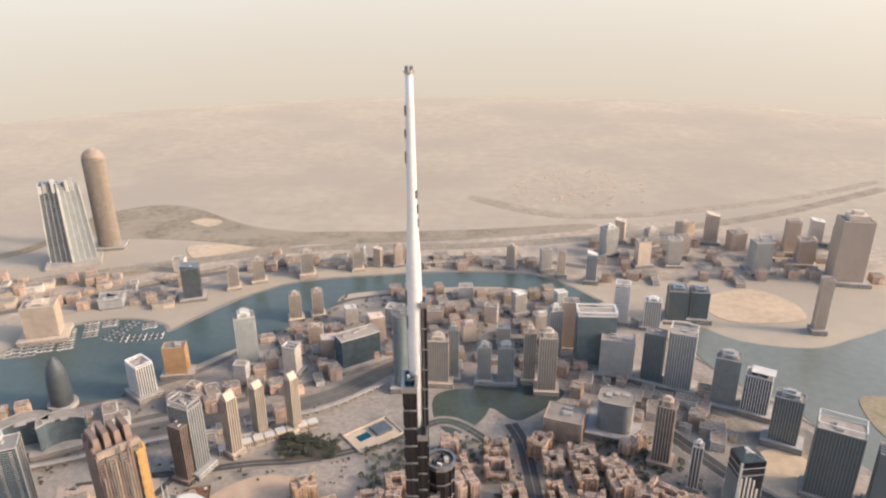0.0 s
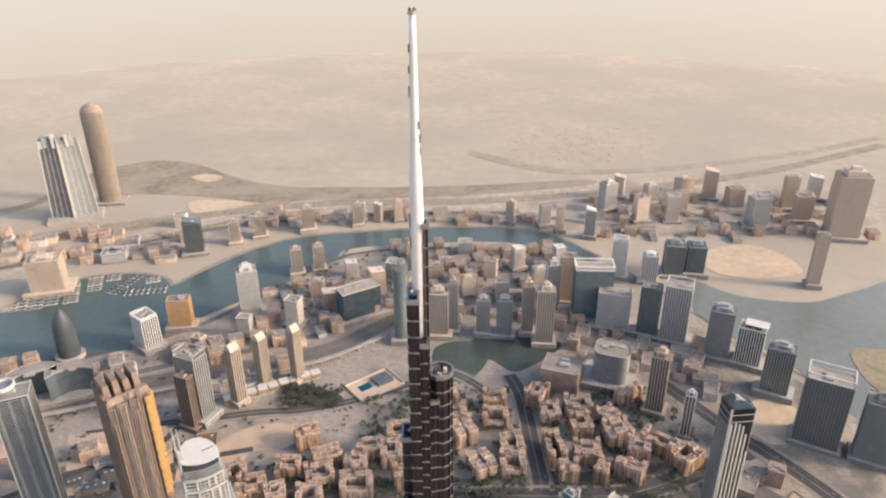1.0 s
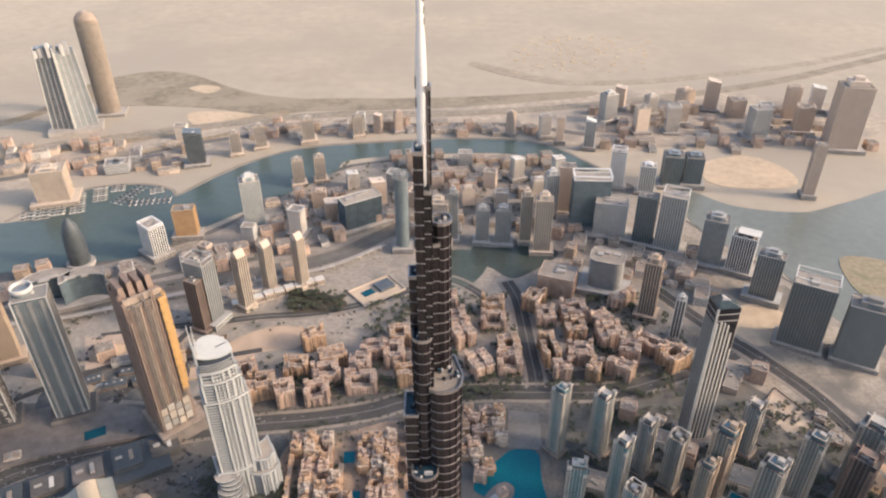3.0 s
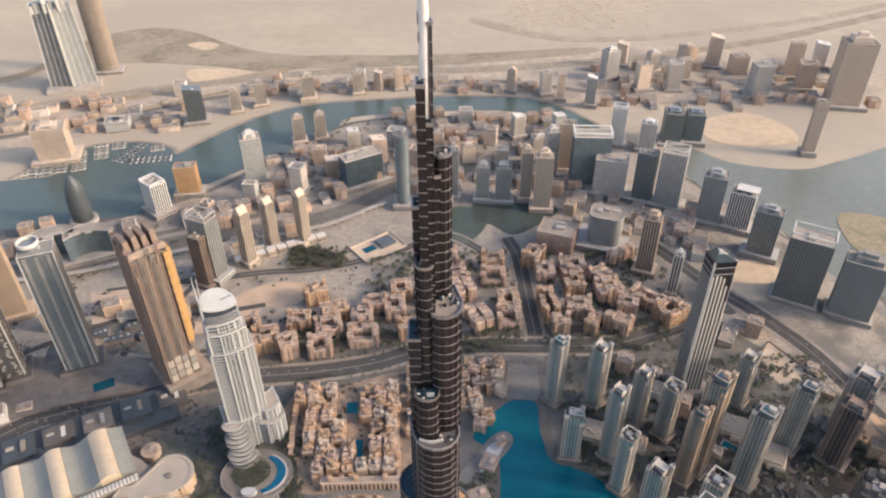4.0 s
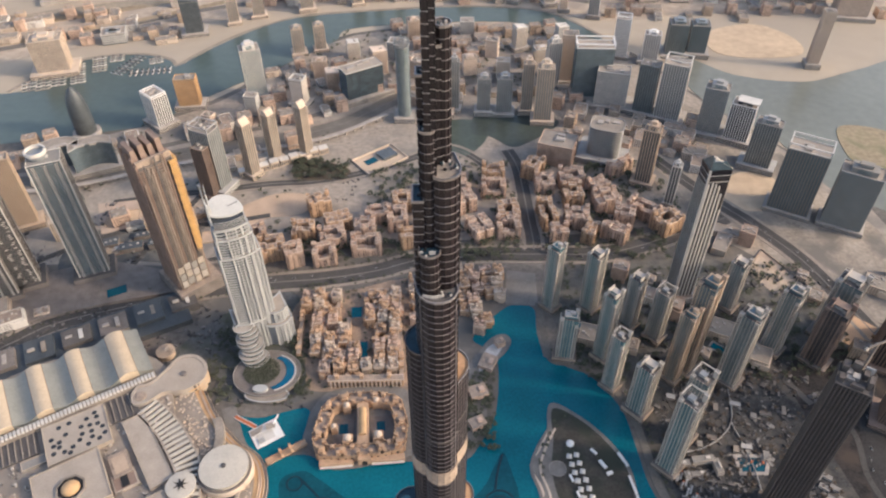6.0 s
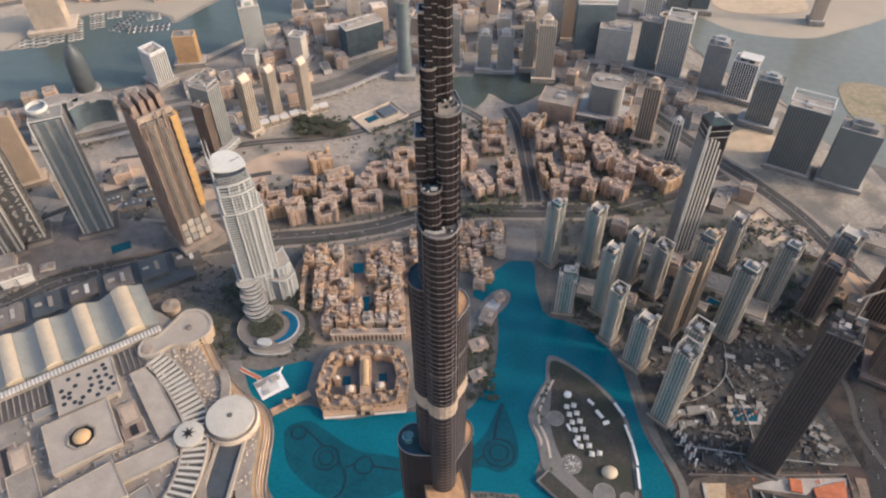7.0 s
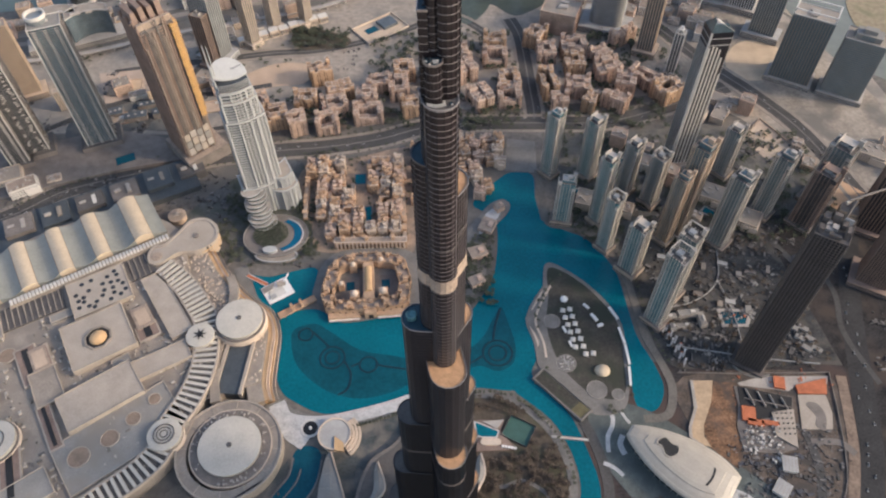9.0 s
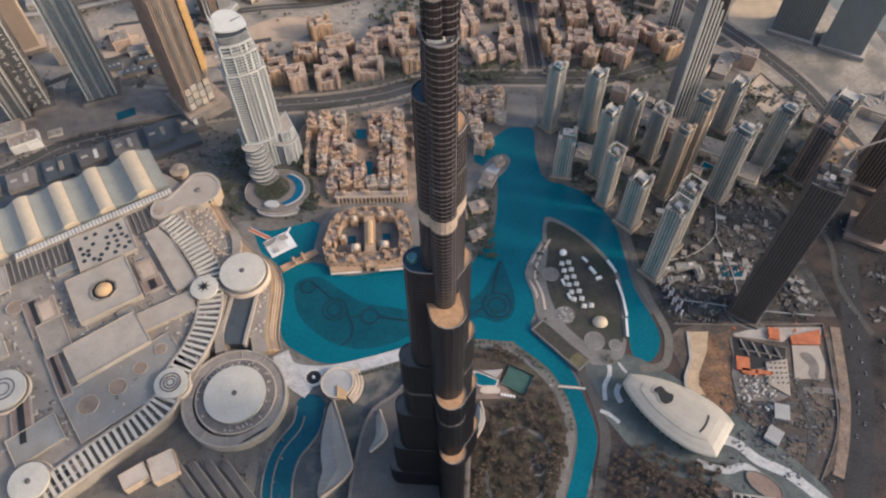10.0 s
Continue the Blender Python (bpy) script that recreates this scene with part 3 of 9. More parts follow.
# ---- towers ----
def tower(name, x, y, w, d, h, rot, shape, wall, glass, style, crown, label, floor=3.8, podium=None, category="tower", trim=None):
    """A tower: glass core, floor bands, upright piers, roof with parapet and plant, crown, podium."""
    rng = random.Random(int(x * 7 + y * 13))
    trim = trim or wall
    T = thing(name, x, y, 0, rot, label, category, "towers of the district")
    pts = {"rect": rect(w, d), "oval": oval(w, d, 24), "rounded": rounded(w, d, min(w, d) * 0.3), "crescent": crescent(w, d, d * 0.6)}[shape]
    main = h
    if crown == "step":
        main = h * 0.88
    elif crown in ("frame", "plate", "lattice"):
        main = h * 0.92
    elif crown in ("arch", "dome"):
        main = h * 0.9
    core = grown(pts, -0.7)
    part("body", Geo().prism(core, 0, main), glass, T)
    nfl = max(3, int(main / floor))
    fh = main / nfl
    near = y < 900 and abs(x) < 600
    bands = Geo()
    thick = {"bands": 1.5, "grid": 1.1, "fins": 0.45}[style]
    if near:
        repeat("floor_band", Geo().ring(pts, grown(core, -0.3), -thick / 2, thick / 2), wall if style != "fins" else STEEL_DULL, T, [(0, 0, k * fh, 0) for k in range(1, nfl)])
    else:
        for k in range(1, nfl):
            bands.ring(pts, grown(core, -0.3), k * fh - thick / 2, k * fh + thick / 2)
        stuff("floor_band", bands, wall if style != "fins" else STEEL_DULL, T)
    if style != "bands":
        step = {"grid": 3.6, "fins": 5.0}[style]
        wide = {"grid": 1.0, "fins": 1.5}[style]
        if near:
            repeat("pier", Geo().box(0, 0, 0, wide, 1.6, main), wall, T, [(px, py, 0, ang) for px, py, ang in along(pts, step)])
        else:
            g = Geo()
            for px, py, ang in along(pts, step):
                g.box(px, py, 0.0, wide, 1.6, main, ang)
            stuff("pier", g, wall, T)
    part("roof", Geo().prism(grown(pts, 0.2), main - 0.4, main + 0.5), ROOF_DARK if glass is GLASS_SMOKE else ROOF_PALE if trim in (WHITE, WHITE_WORN, CREAM) else ROOF, T)
    part("parapet", Geo().ring(grown(pts, 0.35), grown(pts, -0.5), main + 0.5, main + 2.0), trim, T)
    for k in range(3):
        a, b = (rng.uniform(-0.28, 0.28) * v for v in (w, d))
        part("roof_plant", Geo().box(a, b, main + 0.5, rng.uniform(0.12, 0.28) * w, rng.uniform(0.12, 0.28) * d, rng.uniform(2, 5)), CONCRETE, T)
    if crown == "step":
        a, b = w * 0.62, d * 0.62
        part("crown", Geo().box(0, 0, main, a, b, (h - main) * 0.6), wall, T)
        for k in range(3):
            part("crown_window", Geo().box(0, 0, main + 1.2 + (h - main) * 0.17 * k, a + 0.5, b * 0.5, 1.4).box(0, 0, main + 1.2 + (h - main) * 0.17 * k, a * 0.5, b + 0.5, 1.4), glass, T)
        part("crown_top", Geo().box(0, 0, main + (h - main) * 0.6, a * 0.5, b * 0.5, (h - main) * 0.4), wall, T)
    elif crown == "frame":
        for sx in (-1, 1):
            for sy in (-1, 1):
                part("crown_post", Geo().box(sx * (w / 2 - 0.8), sy * (d / 2 - 0.8), main, 1.8, 1.8, h - main), trim, T)
        part("crown_frame", Geo().ring(rect(w + 1, d + 1), rect(w - 3.5, d - 3.5), h - 1.8, h), trim, T)
    elif crown == "plate":
        part("neck", Geo().box(0, 0, main, w * 0.6, d * 0.6, h - main), glass, T)
        part("roof_plate", Geo().box(w * 0.12, 0, h, w * 0.9, d * 0.8, 1.6), WHITE_WORN, T)
    elif crown == "arch":
        g, m = Geo(), 8
        prof = [(-w / 2 + w * k / m, main + (h - main) * math.sin(math.pi * k / m)) for k in range(m + 1)]
        n = len(prof)
        g.add([(a, s * d * 0.5, z) for s in (-1, 1) for a, z in prof], [tuple(range(n - 1, -1, -1)), tuple(range(n, 2 * n))] + [(i, i + 1, n + i + 1, n + i) for i in range(n - 1)] + [(n - 1, 0, n, 2 * n - 1)])
        part("arched_crown", g, trim, T)
        part("mast", Geo().bar((0, 0, h - 1), (0, 0, h + 10), 0.35), STEEL, T)
    elif crown == "dome":
        part("domed_top", Geo().lathe(0, 0, [(0.5 * math.cos(radians(a)) + 0.005, main + (h - main) * math.sin(radians(a))) for a in range(0, 91, 15)], 20, w, d), glass, T, smooth=True)
        part("cap", Geo().lathe(0, 0, [(w * 0.16, h - 1.2), (w * 0.12, h + 1.0), (0.3, h + 2.0)], 12), trim, T)
    elif crown == "lattice":
        g = Geo()
        for k in range(5):
            z = main + (h - main) * k / 4
            s = 1 + 0.18 * math.sin(math.pi * k / 4)
            g.ring(oval(w * s, d * s, 20), oval(w * s - 1.6, d * s - 1.6, 20), z, z + 1.2)
        for k in range(10):
            a = 2 * math.pi * k / 10
            g.bar((w / 2 * math.cos(a), d / 2 * math.sin(a), main), (w / 2 * math.cos(a), d / 2 * math.sin(a), h), 0.6)
        part("lattice_crown", g, trim, T)
    elif crown == "slope":
        part("sloping_top", Geo().add([(-w / 2, -d / 2, main), (w / 2, -d / 2, main), (w / 2, d / 2, main), (-w / 2, d / 2, main), (-w / 2, -d / 2, main + h * 0.10), (w / 2, -d / 2, main + 1.5), (w / 2, d / 2, main + 1.5), (-w / 2, d / 2, main + h * 0.10)], [(3, 2, 1, 0), (4, 5, 6, 7), (0, 1, 5, 4), (1, 2, 6, 5), (2, 3, 7, 6), (3, 0, 4, 7)]), trim, T)
    pw, pd, ph = podium or (w * 1.5, d * 1.5, rng.uniform(7, 14))
    if h > 60:
        part("podium", Geo().box(0, 0, 0, pw, pd, ph), wall if wall in (CREAM, TAN, GREY, BROWN, GREY_DARK) or trim is wall and ph < 5 else CONCRETE, T)
        for k in range(int(ph / 3.6)):
            part("podium_window", Geo().box(0, 0, 1.2 + 3.6 * k, pw + 0.3, pd + 0.3, 1.3), GLASS_DARK, T)
    return T


# far tower in pale roof and stone tones that stand for haze
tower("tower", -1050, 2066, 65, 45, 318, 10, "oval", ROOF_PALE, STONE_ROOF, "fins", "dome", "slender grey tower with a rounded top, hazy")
tower("hotel", -957, 1494, 73, 51, 101, 15, "rect", CREAM, GLASS_PALE, "grid", "step", "sand-coloured hotel with window grid on a low podium")
bl = thing("tower", -777, 1211, 0, 20, "dark rounded bullet-shaped glass tower", "tower", "towers of the district")
BULLET = [(21, 0), (21.6, 30), (21, 58), (18.6, 80), (14.2, 97), (8.0, 109), (2.5, 115), (0.3, 117)]
part("body", Geo().lathe(0, 0, BULLET, 28), SLATE_GLASS, bl, smooth=True)
g = Geo()
for k in range(1, 28):
    z = 4.0 * k
    r = next(a[0] + (b[0] - a[0]) * (z - a[1]) / (b[1] - a[1]) for a, b in zip(BULLET, BULLET[1:]) if z <= b[1])
    g.ring(oval(2 * r + 0.7, 2 * r + 0.7, 24), oval(2 * r - 1.5, 2 * r - 1.5, 24), z - 0.5, z + 0.4)
stuff("floor_band", g, GLASS_GREY, bl)
part("podium", Geo().prism(oval(58, 54, 24), 0, 9), CONCRETE, bl)
tower("tower", -626, 1249, 44, 35, 83, -41, "rect", WHITE, GLASS_DARK, "fins", "frame", "dark glass tower with bold white vertical piers")
tower("tower", -579, 1323, 46, 28, 74, 7, "rect", OCHRE, TAN, "grid", "flat", "ochre stone apartment block")
tower("tower", -436, 1366, 43, 35, 139, 20, "rect", WHITE_WORN, GLASS_TEAL, "grid", "step", "stepped white and teal tower by the creek")
tower("tower", -575, 1759, 26, 24, 75, 15, "rect", CREAM, GLASS_PALE, "fins", "step", "slender pale tower near the creek, hazy")
tower("tower", -516, 1803, 30, 27, 76, 15, "rect", CREAM, GLASS_PALE, "fins", "step", "slender pale tower near the creek, hazy")
tower("tower", -387, 1840, 33, 30, 82, 15, "rect", CREAM, GLASS_PALE, "fins", "step", "slender pale tower near the creek, hazy")
tower("tower", -248, 1878, 25, 22, 71, 15, "rect", CREAM, GLASS_PALE, "fins", "step", "slender pale tower near the creek, hazy")
tower("tower", -370, 1576, 27, 24, 80, 15, "rect", CREAM, GLASS_PALE, "fins", "step", "slender pale tower near the creek, hazy")
tower("tower", -318, 1598, 25, 22, 78, 15, "rect", CREAM, GLASS_PALE, "fins", "step", "slender pale tower near the creek, hazy")
tower("office_slab", -190, 1363, 92, 41, 78, 31, "rect", GLASS_BLUE, GLASS_DARK, "bands", "flat", "broad dark blue glass slab with pale roof", trim=WHITE_WORN)
tower("tower", -89, 1266, 30, 30, 188, 0, "oval", GLASS_PALE, GLASS_MIST, "bands", "lattice", "slim round tower with a white lattice crown")
tower("tower", -385, 1056, 20, 20, 135, -35, "rect", CREAM, GLASS_GREY, "fins", "arch", "slender cream tower with an arched crown")
tower("tower", -351, 1114, 19, 19, 119, -35, "rect", CREAM, GLASS_GREY, "fins", "arch", "slender cream tower with an arched crown")
tower("tower", -287, 1124, 18, 18, 131, -35, "rect", CREAM, GLASS_GREY, "fins", "arch", "slender cream tower with an arched crown")
tower("tower", -446, 1016, 44, 32, 149, -24, "rect", GREY, GLASS_BLUE, "fins", "frame", "grey-blue glass tower with a white open crown frame", trim=GREY)
tower("tower", -451, 993, 27, 24, 112, -24, "rect", BROWN, GLASS_DARK, "fins", "flat", "brown companion tower with dark windows")
tower("office_building", -769, 1070, 86, 30, 62, 25, "crescent", GLASS_GREY, GLASS_BLUE, "bands", "flat", "low dark office building with curved pale edge", trim=GREY)
tower("office_building", -705, 1079, 80, 28, 62, 25, "crescent", GLASS_GREY, GLASS_BLUE, "bands", "flat", "low dark office building with curved pale edge", trim=GREY)
# this box and several towers below wear paler glass in place of haze
tower("tower", 332, 1357, 83, 42, 139, -3, "rect", GLASS_MIST, GLASS_PALE, "bands", "frame", "glass office box with a bold white frame", trim=WHITE)
tower("tower", 374, 1319, 69, 41, 88, -15, "rect", WHITE_WORN, GLASS_PALE, "grid", "flat", "pale block with a fine window lattice")
tower("tower", 438, 1550, 35, 25, 110, -15, "rect", WHITE, GLASS_PALE, "grid", "frame", "slim white tower, hazy")
tower("tower", 506, 1519, 37, 26, 86, -15, "rect", WHITE, GLASS_PALE, "fins", "step", "white tower with dark window bays, hazy")
tower("tower", 579, 1564, 45, 45, 95, -10, "rect", GLASS_PALE, GLASS_MIST, "fins", "step", "dark grey tower of a close pair, hazy")
tower("tower", 632, 1563, 42, 42, 91, -10, "rect", GLASS_PALE, GLASS_MIST, "fins", "step", "dark grey tower of a close pair, hazy")
tower("tower", 490, 1259, 52, 36, 147, -25, "rect", WHITE_WORN, GLASS_PALE, "fins", "frame", "blue-grey glass tower with pale ribs", trim=WHITE_WORN)
tower("tower", 441, 1283, 40, 32, 121, -25, "rect", GLASS_PALE, GLASS_MIST, "fins", "flat", "dark grey glass tower")
tower("tower", 564, 1203, 46, 37, 125, -25, "rect", GREY, GLASS_MIST, "grid", "step", "grey tower with stepped crown")
tower("tower", 615, 1171, 48, 34, 97, -30, "rect", WHITE, GLASS_DARK, "fins", "plate", "dark tower with a raised white roof plate")
tower("tower", 627, 1074, 48, 29, 119, -30, "rect", GREY, GLASS_MIST, "fins", "step", "grey slab tower with stepped top")
# two dark slabs given lighter greys, haze put into their colour
tower("tower", 642, 939, 70, 42, 150, -30, "rect", ROOF_GREY, GLASS_MIST, "fins", "frame", "big dark glass slab with pale open roof frame", podium=(84, 52, 9), trim=WHITE_WORN)
tower("tower", 722, 894, 68, 41, 136, -30, "rect", ROOF_GREY, GLASS_MIST, "bands", "step", "big dark glass slab tower", podium=(80, 50, 9), trim=GREY)
# cream in place of glass, paled to imitate haze
tower("tower", 1113, 1780, 78, 62, 207, -10, "rect", STONE_PALE, CREAM, "fins", "step", "massive tall tower with haze put into its pale colours")
tower("tower", 899, 1491, 24, 24, 142, -10, "rect", STONE_PALE, CREAM, "fins", "flat", "slim tower with haze put into its pale colours")
tower("residential_tower", -11, 1288, 43, 34, 122, -5, "rect", CREAM, GLASS_PALE, "fins", "step", "pale residential tower with vertical bays, hazy")
tower("residential_tower", 21, 1299, 21, 17, 139, -5, "rect", GREY, GLASS_PALE, "fins", "step", "pale residential tower with vertical bays, hazy")
tower("residential_tower", 86, 1287, 28, 23, 101, -5, "rect", GREY, GLASS_PALE, "fins", "step", "pale residential tower with vertical bays, hazy")
tower("residential_tower", 131, 1286, 33, 26, 101, -5, "rect", GREY, GLASS_PALE, "fins", "step", "pale residential tower with vertical bays, hazy")
tower("residential_tower", 181, 1286, 24, 19, 139, -5, "rect", CREAM, GLASS_PALE, "fins", "step", "pale residential tower with vertical bays, hazy")
tower("residential_tower", 213, 1251, 35, 28, 150, -5, "rect", CREAM, GLASS_PALE, "fins", "step", "pale residential tower with vertical bays, hazy")
tower("low_block", 228, 1106, 70, 56, 48, -20, "rect", STONE_PINK, STONE_ROOF, "grid", "flat", "low reddish stone block with a recessed court")
tower("office_building", 325, 1116, 67, 54, 76, -20, "rounded", GREY, GLASS_DARK, "bands", "flat", "dark rounded glass building")
tower("tower", 387, 1023, 30, 27, 142, -25, "rect", TAN, GLASS_GREY, "fins", "step", "tan tower with stepped crown")
tower("tower", 423, 957, 16, 16, 102, -25, "rect", WHITE_WORN, GLASS_GREY, "fins", "step", "slim pale tower with white crown")


def residence(x, y, w, d, h, rot, wall, glass, label):
    """A slim residential tower: glazed core strips, solid corner masses with balcony slots, framed flat crown, low podium."""
    rng = random.Random(int(x + 3 * y))
    w, d = w * 0.89, d * 0.89
    T = thing("residential_tower", x, y, 0, rot, label, "tower", "towers of the district")
    main = h * 0.92
    nfl = int(main / 3.6)
    fh = main / nfl
    part("glass_core", Geo().prism(rect(w - 1.6, d - 1.6), 0, main), glass, T)
    cw, cd = w * 0.21, d * 0.21
    tops = [main + 1.5, main - rng.choice((0, 8)), h, main + rng.choice((-6, 2))]
    for k, (sx, sy) in enumerate(((-1, -1), (1, -1), (1, 1), (-1, 1))):
        cx, cy = sx * (w - cw) / 2, sy * (d - cd) / 2
        c = part("corner_mass", Geo().box(cx, cy, 0, cw, cd, tops[k]), wall, T)
        g = Geo()
        for j in range(1, int(tops[k] / fh)):
            g.box(cx + sx * 0.15, cy + sy * cd / 2, j * fh - 0.8, cw * 0.62, 0.5, 1.5)
            g.box(cx + sx * cw / 2, cy + sy * 0.15, j * fh - 0.8, 0.5, cd * 0.62, 1.5)
        stuff("balcony_slot", g, GLASS_DARK, c)
        part("corner_rim", Geo().ring([(cx + u, cy + v) for u, v in rect(cw + 0.5, cd + 0.5)], [(cx + u, cy + v) for u, v in rect(cw - 1, cd - 1)], tops[k], tops[k] + 1.3), wall, c)
    g = Geo()
    for j in range(1, nfl):
        g.ring(rect(w - 1.0, d - 1.0), rect(w - 1.9, d - 1.9), j * fh - 0.14, j * fh + 0.14)
    stuff("floor_band", g, wall, T)
    for s in (-1, 1):
        for u, q in ((-0.17, 0.8), (0.0, 0.5), (0.17, 0.8)):
            part("mullion", Geo().box(u * w, s * (d / 2 - 0.6), 0, q, 1.7, main + 1.5), wall, T)
            part("mullion", Geo().box(s * (w / 2 - 0.6), u * d, 0, 1.7, q, main + 1.5), wall, T)
    part("roof", Geo().box(0, 0, main, w - 2, d - 2, 0.4), ROOF_DARK, T)
    part("roof_plant", Geo().box(-w * 0.08, d * 0.05, main + 0.4, w * 0.34, d * 0.36, 4.2), GREY, T)
    part("roof_plant", Geo().box(w * 0.2, -d * 0.12, main + 0.4, w * 0.18, d * 0.22, 2.6), CONCRETE, T)
    kind = int(x * 3 + y) % 3
    if kind == 0:
        for sx, sy in ((-1, -1), (-1, 1), (1, 1)):
            part("crown_post", Geo().box(sx * (w / 2 - 1.4), sy * (d / 2 - 1.4), main, 1.1, 1.1, h - main), wall, T)
        part("crown_beam", Geo().box(-w / 2 + 1.4, 0, h - 1.0, 1.4, d - 1.6, 1.4), wall, T)
        part("crown_beam", Geo().box(0, d / 2 - 1.4, h - 1.0, w - 1.6, 1.4, 1.4), wall, T)
    elif kind == 1:
        for sx in (-1, 1):
            part("crown_fin", Geo().box(sx * w * 0.3, 0, main, 1.2, d * 0.8, (h - main) * (1.0 if sx < 0 else 0.7)), wall, T)
        part("crown_block", Geo().box(0, d * 0.12, main, w * 0.5, d * 0.46, (h - main) * 0.6), glass, T)
        part("crown_slab", Geo().box(0, d * 0.12, main + (h - main) * 0.6, w * 0.56, d * 0.52, 0.7), wall, T)
    else:
        part("upper_storey", Geo().box(w * 0.06, d * 0.06, main, w * 0.66, d * 0.62, (h - main) * 0.5), glass, T)
        part("upper_rim", Geo().ring([(w * 0.06 + u, d * 0.06 + v) for u, v in rect(w * 0.7, d * 0.66)], [(w * 0.06 + u, d * 0.06 + v) for u, v in rect(w * 0.58, d * 0.54)], main + (h - main) * 0.5, main + (h - main) * 0.5 + 1.2), wall, T)
        part("stair_block", Geo().box(w * 0.14, d * 0.14, main + (h - main) * 0.5, w * 0.3, d * 0.28, (h - main) * 0.45), wall, T)
    pw, pd, ph = w * 1.3, d * 1.3, rng.choice((6, 8, 11))
    part("podium", Geo().box(0, 0, 0, pw, pd, ph), STONE_ROOF, T)
    part("podium_roof", Geo().box(0, 0, ph, pw - 1.2, pd - 1.2, 0.3), CONCRETE_DARK, T)
    part("podium_window", Geo().box(0, 0, 2, pw + 0.3, pd + 0.3, 1.6), GLASS_DARK, T)
    return T


TEAL_LABEL, SAND_LABEL = "teal-glazed residential tower with pale stone ribs and stepped crown", "sand-coloured residential tower with glazed bays and stepped crown"
for x, y, w, d, h in ((168, 692, 25, 21, 140), (230, 688, 27, 23, 130), (233, 586, 24, 20, 149), (238, 534, 23, 20, 120), (268, 490, 30, 25, 110), (291, 402, 29, 25, 161)):
    residence(x, y, w, d, h, -46, RESID_PALE, GLASS_TEAL, TEAL_LABEL)
residence(178, 590, 30, 22, 97, -10, RESID_PALE, GLASS_TEAL, "broad low residential tower with a deep teal glass front")
for x, y, w, d, h in ((287, 652, 25, 21, 114), (321, 624, 26, 22, 113), (412, 545, 33, 28, 152), (452, 688, 27, 23, 108), (495, 602, 30, 25, 135), (680, 621, 28, 23, 52), (320, 447, 29, 25, 146)):
    residence(x, y, w, d, h, -46, RESID_PALE, GLASS_MIST, SAND_LABEL)
for x, y, w, d, h in ((352, 566, 31, 27, 194), (330, 548, 24, 22, 150)):
    residence(x, y, w, d, h, -46, TAN, GLASS_MIST, "tall tan residential tower with glazed bays and stepped shoulder")
residence(590, 628, 42, 35, 130, -46, RESID_PALE, GLASS_MIST, "broad pale residential tower with framed crown")
# shade put into the colours: brown walls and dark glass
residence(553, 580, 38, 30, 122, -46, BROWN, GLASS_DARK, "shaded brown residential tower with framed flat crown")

# slim dark tower with bright stepped fins and an open triangular crown
st = thing("tower", 383, 720, 0, 6, "slim slate-grey glass tower with bright upright fins and open triangular crown", "tower", "towers of the district")
part("body", Geo().prism(rect(32, 30), 0, 262), GLASS_SMOKE, st)
for k in range(6):
    part("bright_fin", Geo().box(-13.0 + 5.6 * k, -15.8, 0, 2.0, 1.8, (238, 240, 238, 234, 220, 190)[k]), WHITE_WORN, st)
for k in range(9):
    part("side_fin", Geo().box(-16.2, -13.6 + 3.4 * k, 0, 1.5, 0.8, 236), GREY, st)
    part("side_fin", Geo().box(16.3, -13.6 + 3.4 * k, 0, 1.9, 1.4, 226 - 3 * k), RESID_PALE, st)
part("corner_pier", Geo().box(-16.0, -15.0, 0, 2.6, 2.6, 262), GREY, st)
g = Geo()
for k in range(2, 64):
    g.ring(rect(32.5, 30.5), rect(31, 29), 4 * k - 0.2, 4 * k + 0.2)
stuff("floor_band", g, STEEL_DULL, st)
part("crown_band", Geo().ring(rect(33, 31), rect(31, 29), 241, 242.2).ring(rect(33, 31), rect(31, 29), 252, 253), GREY, st)
part("roof", Geo().box(0, 0, 262, 31, 29, 0.5), ROOF_DARK, st)
part("crown_wall", Geo().prism([(-16, -15), (-14.4, -15), (-14.4, 15), (-16, 15)], 262, 284, [(-16, -15), (-14.4, -15), (-14.4, -9), (-16, -9)]), GLASS_BLUE, st)
part("crown_wall", Geo().prism([(-14.4, -15), (16, -15), (16, -13.6), (-14.4, -13.6)], 262, 276, [(-14.4, -15), (4, -15), (4, -13.6), (-14.4, -13.6)]), GLASS_BLUE, st)
for p, q in (((-15.2, -14.3, 285), (15.5, -14.3, 263)), ((-15.2, -14.3, 285), (-15.2, 14.5, 263)), ((15.5, -14.3, 263), (-15.2, 14.5, 263)), ((-15.2, -14.3, 273), (0, 0, 263)), ((0, -14.3, 274), (-15.2, 0, 274))):
    part("crown_rail", Geo().bar(p, q, 0.8), WHITE_WORN, st)
part("crown_core", Geo().box(-4, 3, 262.5, 13, 11, 6), GREY, st)
part("podium", Geo().box(4, 0, 0, 52, 46, 12), CONCRETE, st)
part("podium_roof", Geo().box(4, 0, 12, 50, 44, 0.4), STONE_ROOF, st)

tower("tower", -668, 1700, 46, 36, 92, 15, "rect", GLASS_GREY, SLATE_GLASS, "bands", "slope", "dark teal glass tower beyond the creek", trim=GLASS_GREY)

